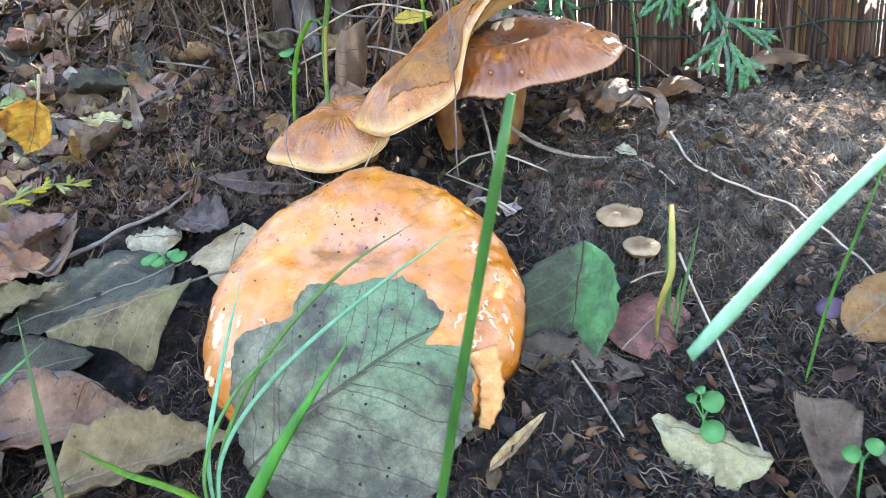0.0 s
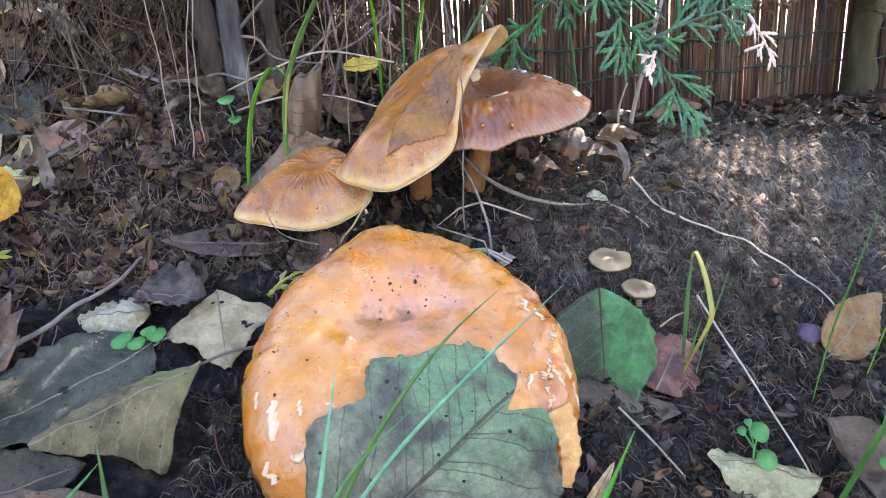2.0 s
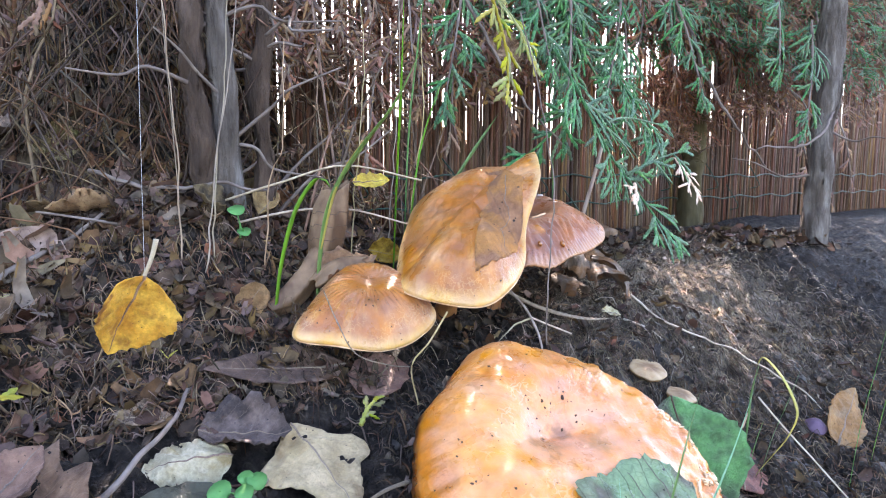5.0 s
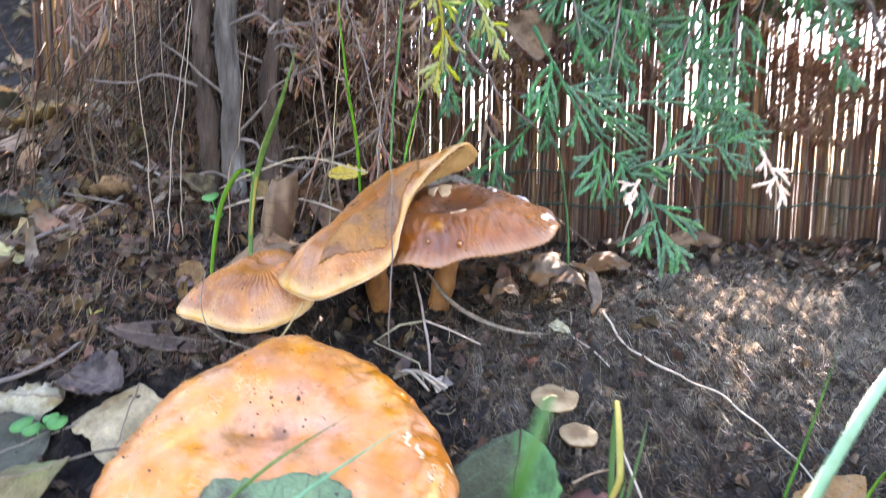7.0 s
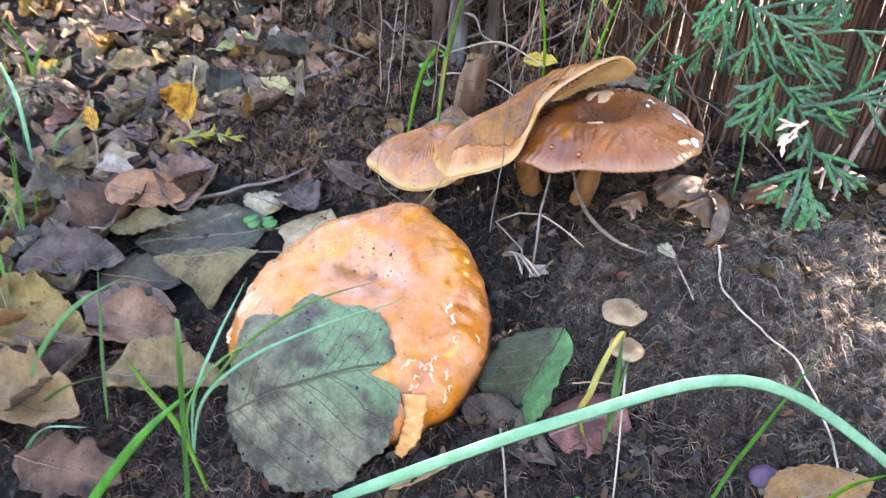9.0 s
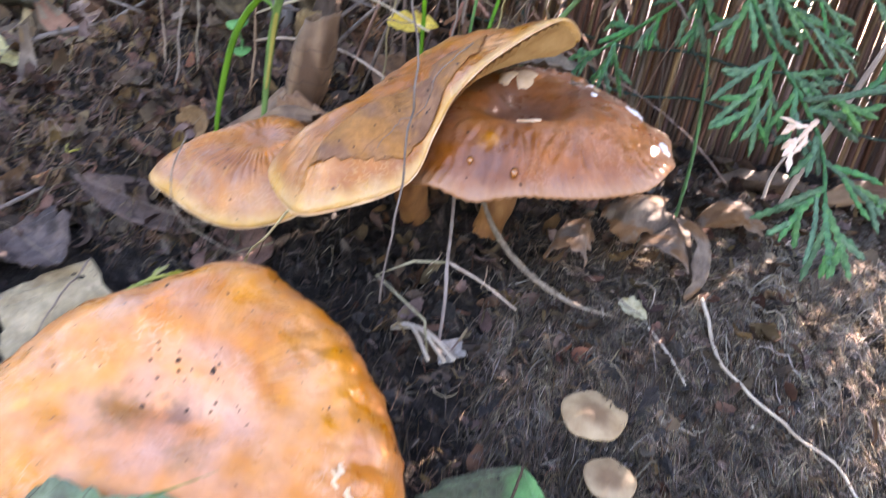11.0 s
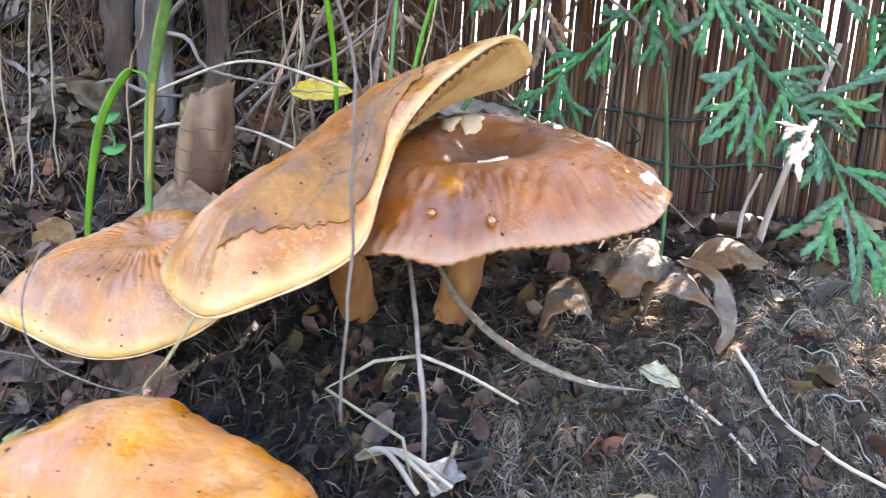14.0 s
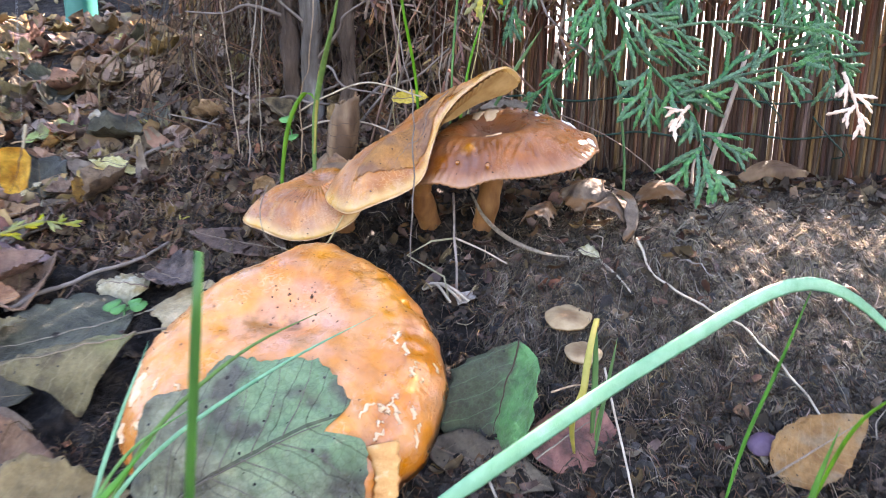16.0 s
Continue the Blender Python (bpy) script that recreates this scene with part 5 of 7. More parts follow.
def scroll(pts, radius, a0, a1, mat_, label, seed, ragged=0.15, tighten=0.0, pleat=0.06, side=(0, 0, 1), n=10, m=34, creases=0):
    """A dry leaf bent round an axis from angle a0 to a1; radius: a function of 0..1 along the axis."""
    path = smooth_path(pts, n)
    V, Fc = [], []
    last = len(path) - 1
    ref = Vector(side)
    for thick in (0.0, 0.0003):
        for i, p in enumerate(path):
            t = i / last
            ahead = (path[min(i + 1, last)] - path[max(i - 1, 0)]).normalized()
            u = (ref - ahead * ref.dot(ahead)).normalized()
            w = ahead.cross(u)
            for k in range(m + 1):
                f = k / m
                wob = ragged * fbm(t * 4 + seed, 0.0, seed * 1.7, 3)
                a = a0 + (a1 - a0) * f + wob * (1 if f > 0.5 else -1) * abs(2 * f - 1) ** 2
                r = radius(t) * (1 - tighten * f + pleat * math.sin(a * 5 + seed + 3 * t) + 0.5 * pleat * fbm(a * 3, t * 6, seed, 3)) - thick
                end = 0.20 * fbm(f * 2.5, seed, 2.0 + (t > 0.5), 4) * radius(t) * (abs(2 * t - 1) ** 6) * 4
                V.append(p + (u * math.cos(a) + w * math.sin(a)) * r + ahead * end)
    h, c = (last + 1) * (m + 1), m + 1
    for i in range(last):
        for k in range(m):
            a = i * c + k
            Fc += [(a, a + 1, a + c + 1, a + c), (h + a + c, h + a + c + 1, h + a + 1, h + a)]
    ring = list(range(c)) + [i * c + m for i in range(1, last + 1)] + [last * c + k for k in range(m - 1, -1, -1)] + [i * c for i in range(last - 1, 0, -1)]
    Fc += [(b, a, a + h, b + h) for a, b in zip(ring, ring[1:] + ring[:1])]
    th = thing("fallen_leaf", label, "leaf", "fallen leaves")
    part("blade", mesh_of("blade", V, Fc), mat_, th)
    for q in range(creases):
        i = int(last * (0.3 + 0.5 * q / max(creases - 1, 1)))
        part("side_rib", mesh_of("side_rib", *tube([V[min(i + k * 5 // m, last) * c + k] for k in range(0, m + 1)], 0.00016, 4)), M_VEIN_DARK, th, "dark rib round the roll")
    return th


scroll([(-0.0490, 0.3610, 0.168), (-0.0460, 0.3625, 0.190), (-0.0425, 0.3610, 0.212), (-0.0390, 0.3590, 0.233)], lambda t: 0.0104 - 0.0042 * sstep(0.05, 0.38, t) + 0.0026 * sstep(0.38, 0.62, t) - 0.0022 * sstep(0.8, 1.0, t), -2.9, 3.9, M_SCROLL,
       "tall dried leaf, rolled up and standing", 3, 0.3, 0.22, 0.05, (0.2, -1, 0.1), 14, 60, 6)
scroll([(-0.0760, 0.3500, 0.180), (-0.0660, 0.3530, 0.184), (-0.0560, 0.3560, 0.192), (-0.0490, 0.3590, 0.204)], lambda t: 0.0030 + 0.0030 * math.sin(3.1 * t), -1.8, 2.4, M_SCROLL, "dried brown leaf, crumpled and folded", 5, 0.4, 0.1, 0.10, (0.2, -0.8, 0.6))
scroll([(-0.0560, 0.3480, 0.190), (-0.0450, 0.3460, 0.196), (-0.0330, 0.3430, 0.198)], lambda t: 0.0030 + 0.0022 * math.sin(3.1 * t), -1.6, 1.6, M_SCROLL, "crumpled dried leaf beside the pointed mushroom", 8, 0.4, 0.1, 0.10, (0.1, -0.6, 0.8))
scroll([(0.0930, 0.3100, 0.1790), (0.0955, 0.3230, 0.1820), (0.0990, 0.3400, 0.1840)], lambda t: 0.0108 - 0.003 * t, -1.15, 1.75, M_GREYCURL, "arched grey brown leaf beside the mound", 11, 0.5, 0.1, 0.07, (-0.1, 0, 1))
scroll([(0.1010, 0.3080, 0.1745), (0.1040, 0.3140, 0.1810), (0.1035, 0.3220, 0.1890), (0.0980, 0.3300, 0.1930)], lambda t: 0.0036 * (0.45 + 0.9 * math.sin(2.8 * t + 0.2)), -1.2, 1.4, M_GREYCURL, "pale curled leaf end beside the mound", 13, 0.4, 0.1, 0.10, (0.7, -0.7, 0.2))
scroll([(0.0620, 0.3020, 0.1790), (0.0640, 0.3120, 0.1815), (0.0670, 0.3250, 0.1830)], lambda t: 0.0076 - 0.002 * t, -1.3, 1.3, M_GREYCURL, "small arched leaf with torn edges under the brown cap", 17, 0.7, 0.1, 0.08, (0.1, 0, 1))
scroll([(0.0760, 0.3240, 0.1850), (0.0840, 0.3300, 0.1900), (0.0930, 0.3380, 0.1910)], lambda t: 0.0060 + 0.003 * math.sin(3.1 * t), -1.0, 1.2, M_GREYCURL, "dry brown leaf with curled edges under the brown cap", 19, 0.5, 0.0, 0.10, (0.1, -0.5, 0.8))
scroll([(0.1120, 0.3560, 0.1850), (0.1240, 0.3600, 0.1880), (0.1360, 0.3580, 0.1870)], lambda t: 0.0050 * (0.5 + math.sin(3.0 * t)), -1.2, 1.2, M_GREYCURL, "curled dry leaf behind the mound", 23, 0.5, 0.0, 0.10, (0.1, -0.4, 0.9))
scroll([(0.1780, 0.4150, 0.1900), (0.1950, 0.4180, 0.1940), (0.2150, 0.4200, 0.1930)], lambda t: 0.0075 * (0.5 + 0.6 * math.sin(3.0 * t)), -1.2, 1.0, M_SCROLL, "dry brown leaf behind the violet toadstool", 29, 0.4, 0.0, 0.08, (0.1, -0.5, 0.8))

leaf((-0.207, 0.250, 0.1480), (-0.162, 0.2615, 0.1465), 0.031, ML_TERRA, "flat pinkish tan leaf lying over others", "ovate", 0.10, 0.12, 0.0, 0.05, 0, 0.006, 71, fine=True)
# a short cream leaf bent into a trough, a slender one before it
scroll([(-0.1225, 0.3540, 0.1685), (-0.1228, 0.3500, 0.1680), (-0.1232, 0.3455, 0.1678)], lambda t: 0.0056, -1.75, 1.75, ML_YELLOW, "short cream leaf bent into a trough", 23, 0.35, 0.0, 0.05, (0.05, 0, -1), 6, 24)
# large brown leaves in front of the bank
FRONT = [((-0.205, 0.165), (-0.140, 0.178), 0.040, ML_TAN, "large brown leaf curled over the soil"), ((-0.215, 0.200), (-0.165, 0.222), 0.034, ML_BROWN, "dark brown leaf with curled edges"),
         ((-0.175, 0.140), (-0.110, 0.148), 0.036, ML_DRY, "large rolled brown leaf before the mushroom"), ((-0.255, 0.190), (-0.215, 0.215), 0.034, ML_DARK, "dark grey leaf lying flat"),
         ((-0.265, 0.225), (-0.225, 0.255), 0.036, ML_BROWN, "broad dark brown leaf lying flat"), ((-0.235, 0.150), (-0.20, 0.165), 0.030, ML_PINK, "dull reddish leaf lying flat"),
         ((-0.300, 0.215), (-0.265, 0.24), 0.034, ML_TAN, "tan leaf with curled edges"), ((-0.12, 0.125), (-0.07, 0.132), 0.026, ML_BROWN, "dark brown leaf in the shade"),
         ((-0.186, 0.270), (-0.166, 0.288), 0.020, ML_PINK, "small pale brown leaf on the litter"), ((-0.19, 0.232), (-0.15, 0.25), 0.026, ML_OLIVE, "curled olive leaf on the litter"),
         ((-0.235, 0.262), (-0.205, 0.272), 0.020, ML_WHITE, "pale grey leaf on the litter"), ((-0.285, 0.268), (-0.250, 0.262), 0.028, ML_DARK, "dark grey leaf among brown ones")]
for i, (b, t, w, mt_, lb) in enumerate(FRONT):
    leaf(b, t, w, mt_, lb, ("ovate", "ovate", "lobed", "ovate", "angular")[i % 5], (0.35, 0.2, 0.5, 0.1)[i % 4], 0.3, 0.08, 0.06, 0, 0.009, 210 + i, 0.25 if i % 3 == 0 else 0, fine=True)
# yellow and pale bits
for i, (x, y, a, ln, mt_, lb) in enumerate(((-0.310, 0.385, 0.4, 0.016, ML_YELLOW, "small bright yellow leaf piece"), (-0.275, 0.300, 2.6, 0.018, ML_ORANGE, "small orange leaf piece on the litter"), (-0.225, 0.345, 1.0, 0.012, ML_YELLOW, "small yellow scrap of leaf"),
                                             (-0.365, 0.335, 2.0, 0.020, ML_ORANGE, "curled orange leaf beside the root ball"), (-0.30, 0.56, 0.8, 0.020, ML_YELLOW, "yellow leaf far back on the bank"), (-0.25, 0.53, 2.0, 0.02, ML_ORANGE, "orange leaf far back on the bank"), (-0.20, 0.42, 0.2, 0.010, ML_YELLOW, "tiny yellow scrap of leaf"))):
    leaf((x, y), (x + math.cos(a) * ln, y + math.sin(a) * ln), ln * 0.6, mt_, lb, "lobed", 0.4, 0.5, 0.1, 0.08, 0, 0.008, 240 + i)

# a grey ball of roots on the left bank
rng = random.Random(64)
bx, by = -0.345, 0.318
bz = ground_z(bx, by)
ball = thing("root_ball", "grey ball of matted roots and soil on the litter", "root ball")
V, Fc = [], []
for i in range(17):
    for k in range(32):
        th_, ph_ = math.pi * i / 32, TAU * k / 32
        q = 1 + 0.14 * fbm(math.cos(ph_) * math.sin(th_) * 3, math.sin(ph_) * math.sin(th_) * 3, math.cos(th_) * 3, 3)
        V.append((bx + 0.026 * q * math.sin(th_) * math.cos(ph_), by + 0.022 * q * math.sin(th_) * math.sin(ph_), bz - 0.003 + 0.023 * q * math.cos(th_)))
Fc = [(i * 32 + k, (i + 1) * 32 + k, (i + 1) * 32 + (k + 1) % 32, i * 32 + (k + 1) % 32) for i in range(16) for k in range(32)]
part("clod", mesh_of("clod", V, Fc), M_SOIL, ball, "dark clod of soil")
V, Fc = [], []
for i in range(900):
    ph_, th_ = rng.uniform(0, TAU), math.acos(rng.uniform(0.1, 1))
    d = Vector((math.sin(th_) * math.cos(ph_), math.sin(th_) * math.sin(ph_), math.cos(th_)))
    pts = []
    for k in range(5):
        dd = (d + Vector((0, 0, -0.10 * k)) + Vector((rng.gauss(0, 0.05), rng.gauss(0, 0.05), 0))).normalized()
        pts.append(Vector((bx, by, bz - 0.003)) + Vector((dd.x * 0.0275, dd.y * 0.0235, dd.z * 0.0245)) * (1.02 + 0.03 * k))
    tube(pts, 0.00032, 3, V=V, Fc=Fc)
part("root_mat", mesh_of("root_mat", V, Fc), M_MOSS, ball, "matted grey roots")

# an orange leaf that hangs on a thread from the hedge
hung = leaf((-0.1430, 0.2503, 0.2140), (-0.1525, 0.2527, 0.1950), 0.019, ML_ORANGE, "orange leaf with dark spots hanging on a thread", "ovate", 0.35, 0.3, 0.25, 0.09, 0, 0.0, 260, 0.45, M_STRAW, up=(0.25, -1, 0.15), name="hanging_leaf", fine=True)
to_leaf = hung.matrix_world.inverted()
M_THREAD = material("spider thread", [(0.3, (0.5, 0.5, 0.5)), (0.7, (0.7, 0.7, 0.7))], 60, 0.4, 0.0)
part("thread", mesh_of("thread", *tube([to_leaf @ Vector((-0.1430, 0.2503, 0.2140)), to_leaf @ Vector((-0.1405, 0.2560, 0.30)), to_leaf @ Vector((-0.1400, 0.2800, 0.50))], 0.00006 / 0.0257, 4)), M_THREAD, hung, "thin pale thread")

# on the far bank
FAR = [((-0.242, 0.352), (-0.280, 0.392), 0.030, ML_TAN, "broad tan leaf on the litter"),
       ((-0.268, 0.405), (-0.232, 0.420), 0.026, ML_LIME, "yellow-green leaf on the litter"), ((-0.242, 0.420), (-0.216, 0.430), 0.020, ML_WHITE, "grey-blue leaf on the litter"),
       ((-0.206, 0.282), (-0.172, 0.297), 0.024, ML_MAUVE, "greyish mauve leaf on the litter"),
       ((-0.210, 0.300), (-0.185, 0.318), 0.022, ML_BROWN, "brown folded leaf on the litter"), ((-0.235, 0.318), (-0.205, 0.335), 0.022, ML_TAN, "tan leaf on the litter"),
       ((-0.330, 0.36), (-0.29, 0.372), 0.028, ML_TAN, "tan curled leaf on the litter"), ((-0.300, 0.330), (-0.268, 0.345), 0.026, ML_OLIVE, "pale olive leaf on the litter"),
       ((-0.255, 0.275), (-0.225, 0.290), 0.022, ML_BEIGE, "light grey broken leaf"), ((-0.390, 0.40), (-0.345, 0.415), 0.028, ML_PINK, "long pinkish brown leaf")]
for i, (b, t, w, mt_, lb) in enumerate(FAR):
    leaf(b, t, w, mt_, lb, ("ovate", "lobed", "angular")[i % 3], 0.2, 0.25, 0.05, 0.05, 0, 0.006, 50 + i, 0.2 if i % 2 else 0)

# litter of leaves on the left bank, copies of a few kinds
rng = random.Random(77)
kinds = []
for i, (mt_, lb) in enumerate(((ML_BROWN, "dark brown curled leaf in the litter"), (ML_TAN, "tan crumpled leaf in the litter"), (ML_PINK, "reddish brown leaf in the litter"), (ML_DARK, "dark grey-green leaf in the litter"),
                               (ML_DRY, "dry warm brown leaf in the litter"), (ML_BROWN, "broken brown leaf in the litter"), (ML_OLIVE, "olive brown leaf in the litter"))):
    kinds.append(leaf((-0.34 - 0.03 * i, 0.47), (-0.315 - 0.03 * i, 0.48), 0.019, mt_, lb, ("ovate", "lobed", "angular", "round")[i % 4], 0.45, 0.7, 0.1, 0.09, 0, 0.006, 90 + i, 0.2 if i % 2 else 0, group="leaf litter"))
for i in range(325):
    x, y = rng.uniform(-0.50, -0.10), 0.10 + 0.50 * rng.random() ** 1.15
    if (x > -0.185 and 0.205 < y < 0.36) or (x > -0.24 and y > 0.36 and rng.random() < 0.75) or (x > -0.13 and y < 0.3):
        continue
    a, ln = rng.uniform(0, 6.28), rng.uniform(0.018, 0.042) * (1.15 if y < 0.3 else 0.9)
    b = Vector((x, y, ground_z(x, y) + 0.003))
    t = Vector((x + math.cos(a) * ln, y + math.sin(a) * ln, 0))
    t.z = ground_z(t.x, t.y) + rng.uniform(0.002, 0.012)
    if abs(t.z - b.z) > 0.7 * ln:
        continue
    m, length = leaf_frame(b, t, ground_normal(x, y), rng.gauss(0, 18))
    k = kinds[i % len(kinds)]
    k.scale = (length,) * 3
    copy_thing(k, m @ Matrix.Scale(1 / length, 4))

# a rotting leaf that covers the lower half of the orange cap
from mathutils import kdtree


def surface_tree(surf, n=130, rings=70):
    pts = []
    for i in range(rings + 1):
        for k in range(n):
            pts.append(surf(i / rings, k / n))
    tree = kdtree.KDTree(len(pts))
    for i, p in enumerate(pts):
        tree.insert(p, i)
    tree.balance()
    return tree


def leaf_level(x, y):
    """Height of the leaf that lies on the orange cap; past the cap's shoulder it juts out and droops."""
    return max(big_dome(x, y), 0.0185 - 0.55 * max(math.hypot(x, y) - 0.044, 0))


def cover_leaf():
    V, Fc = [], []
    ns = 40
    c = Vector((0.0005, -0.0368))
    for i in range(ns + 1):
        for k in range(180):
            a = TAU * k / 180
            r = 0.0378 - 0.0112 * math.exp(-((a - 0.43) / 0.12) ** 2) - 0.0058 * math.exp(-((a - 1.6) / 0.3) ** 2) - 0.0092 * math.exp(-((a - 2.32) / 0.27) ** 2)
            r += 0.0016 * fbm(math.cos(a) * 5, math.sin(a) * 5, 4.4, 3) + 0.0007 * fbm(math.cos(a) * 22, math.sin(a) * 22, 1.4, 3) + 0.0003 * math.sin(a * 52)
            q = c + Vector((math.cos(a), math.sin(a) * 1.0)) * r * (i / ns)
            z = leaf_level(q.x, q.y) + 0.0019 + 0.0007 * fbm(q.x * 120, q.y * 120, 2.2, 3) + 0.0008 * (i / ns) ** 6 * fbm(q.x * 90, q.y * 90, 8.8, 2)
            z += 0.0004 * math.cos((q.x * 0.54 - q.y * 0.84) * 620) + 0.0009 * (i / ns) * fbm(q.x * 62, q.y * 62, 5.5, 3)
            V.append(Vector((q.x, q.y, z)))
    n = len(V)
    V += [v - UP * 0.00035 for v in V]
    for i in range(ns):
        for k in range(180):
            a, b = i * 180 + k, i * 180 + (k + 1) % 180
            Fc += [(a, a + 180, b + 180, b), (n + b, n + b + 180, n + a + 180, n + a)]
    Fc += [(ns * 180 + k, n + ns * 180 + k, n + ns * 180 + (k + 1) % 180, ns * 180 + (k + 1) % 180) for k in range(180)]
    return mesh_of("blade", V, Fc)


# leaf coordinates run along its midrib, one leaf length to the unit
m_leaf = m_big @ pose(-0.0315, -0.0585, 0, 0, 0, -57.3) @ Matrix.Scale(0.07, 4)
cover = thing("rotting_leaf", "rotting green-grey leaf stuck over the lower half of the orange cap", "leaf", "fallen leaves", m=m_leaf)
cover.scale = (0.07,) * 3
me = cover_leaf()
me.transform((m_big.inverted() @ m_leaf).inverted())
part("blade", me, ML_ROT, cover, "mottled blade, green at its upper edge")
M_VEIN = material("dark leaf vein", [(0.3, (0.07, 0.052, 0.034)), (0.7, (0.15, 0.115, 0.08))], 60, 0.55, 0.2, 300, 0.0004)
to_cap = m_big.inverted() @ m_leaf


def vein(name, p, q, r):
    """A rib of the covering leaf, laid along the cap's surface."""
    pts = []
    for i in range(15):
        w = to_cap @ Vector((p[0] + (q[0] - p[0]) * i / 14, p[1] + (q[1] - p[1]) * i / 14 + 0.03 * math.sin(math.pi * i / 14), 0))
        pts.append(to_cap.inverted() @ Vector((w.x, w.y, leaf_level(w.x, w.y) + 0.0021 + 0.0007 * fbm(w.x * 120, w.y * 120, 2.2, 3) + 0.0004 * math.cos((w.x * 0.54 - w.y * 0.84) * 620))))
    part(name, mesh_of(name, *tube(pts, lambda t: r / 0.07 * (1 - 0.6 * t), 5)), M_VEIN, cover, "dark leaf rib")


vein("midrib", (0.0, 0.06), (0.02, 0.92), 0.00036)
for i in range(5):
    y0 = 0.10 + 0.15 * i
    vein("side_rib", (0.0, y0), (0.36 - 0.03 * i, y0 + 0.22), 0.00022)
    vein("side_rib", (0.0, y0 + 0.05), (-0.40 + 0.02 * i, y0 + 0.30), 0.00022)

# a brown leaf stuck on the wavy cap
tree = surface_tree(wavy_surf)
corners = [Vector((0.022, 0.322, 0.2460)), Vector((-0.0165, 0.2815, 0.2005)), Vector((0.0105, 0.2840, 0.2080)), Vector((0.0240, 0.3000, 0.2385))]
V, Fc = [], []
nu = 26
for i in range(nu + 1):
    for j in range(nu + 1):
        u, v = i / nu, j / nu
        wob = 0.03 * fbm(u * 5, v * 5, 3.3, 2)
        u2, v2 = u + wob * (0 < i < nu or 1), v + 0.045 * fbm(u * 14, 3.0, 1.0, 3) * sstep(0.7, 1, v)
        p = corners[0].lerp(corners[1], v2).lerp(corners[3].lerp(corners[2], v2), u2)
        near = tree.find_n(p, 5)
        q = sum((c_ for c_, _, _ in near), Vector()) / 5
        V.append(q + WAVY_N * (0.0007 + 0.0004 * fbm(u * 6, v * 6, 0.5, 2)))
n = len(V)
V += [v - WAVY_N * 0.0003 for v in V]
w = nu + 1
for i in range(nu):
    for j in range(nu):
        a = i * w + j
        Fc += [(a, a + 1, a + w + 1, a + w), (n + a + w, n + a + w + 1, n + a + 1, n + a)]
ring = [j for j in range(w)] + [i * w + nu for i in range(1, w)] + [nu * w + j for j in range(nu - 1, -1, -1)] + [i * w for i in range(nu - 1, 0, -1)]
Fc += [(b, a, a + n, b + n) for a, b in zip(ring, ring[1:] + ring[:1])]
m_patch = pose(0.012, 0.300, 0.222, 45, 30, 140) @ Matrix.Scale(0.05, 4)
patch = thing("stuck_leaf", "brown leaf stuck flat on the wavy ochre cap", "leaf", "fallen leaves", m=m_patch)
patch.scale = (0.05,) * 3
me = mesh_of("blade", V, Fc)
me.transform(m_patch.inverted())
part("blade", me, ML_PATCH, patch)
to_patch = m_patch.inverted()
part("midrib", mesh_of("midrib", *tube([to_patch @ (V[(nu // 2 + i // 6) * w + i] + WAVY_N * 0.0002) for i in range(2, nu - 1)], lambda t: 0.00022 / 0.05 * (1.1 - 0.6 * t), 5)), M_RIB, patch)


# ---------- small toadstools ----------
def toadstool(x, y, z_cap, r, mat_cap, mat_stem, label, tilt=(0, 0), dome=0.3, lean=(0, 0), stem_r=0.0011, group="small toadstools"):
    foot = ground_z(x, y)
    th = thing("toadstool", label, "mushroom", group, m=pose(x + lean[0], y + lean[1], z_cap, tilt[0], tilt[1], 0))
    def surf(q, t):
        a = TAU * t
        k = r * (1 + 0.06 * math.sin(2 * a + x * 90) + 0.03 * math.sin(5 * a))
        return Vector((k * q * math.cos(a), k * q * math.sin(a), dome * r * (1 - q ** 2.2) - 0.04 * r * math.exp(-(q / 0.2) ** 2) + 0.02 * r * math.sin(9 * a) * q))
    part("cap", cap_mesh("cap", surf, -UP, 48, 10, 0.0006), mat_cap, th)
    part("gill_layer", gill_mesh("gill_layer", surf, -UP, 36, 0.0008, 0.0005), M_GILL, th)
    down = th.matrix_world.inverted()
    part("stem", mesh_of("stem", *tube(smooth_path([(0, 0, 0), down @ Vector((x + lean[0] * 0.3, y + lean[1] * 0.3, (foot + z_cap) / 2)), down @ Vector((x, y, foot - 0.004))], 6), lambda t: stem_r * (1 + 0.25 * t), 10)), mat_stem, th)
    return th


toadstool(0.0772, 0.2712, 0.1490, 0.0092, M_SMALLCAP, M_PALESTEM, "small tan toadstool with a darker middle", (18, 0), 0.16)
toadstool(0.0830, 0.2566, 0.1395, 0.0070, M_SMALLCAP, M_PALESTEM, "smaller tan toadstool with a darker middle", (18, 5), 0.18)
toadstool(0.198, 0.428, 0.1955, 0.0085, M_VIOLET, M_PALESTEM, "dark violet toadstool at the foot of the fence", (0, 0), 0.7, stem_r=0.0026)
toadstool(0.1425, 0.226, 0.122, 0.0052, M_VIOLET, M_PALESTEM, "small violet toadstool beside a standing leaf", (20, -10), 0.6, stem_r=0.002)


# ---------- fence ----------
def fence_y(x):
    return 0.505 + 0.08 * (x - 0.1) if x > 0 else 0.497 - 0.75 * x * min(1, -x / 0.05)


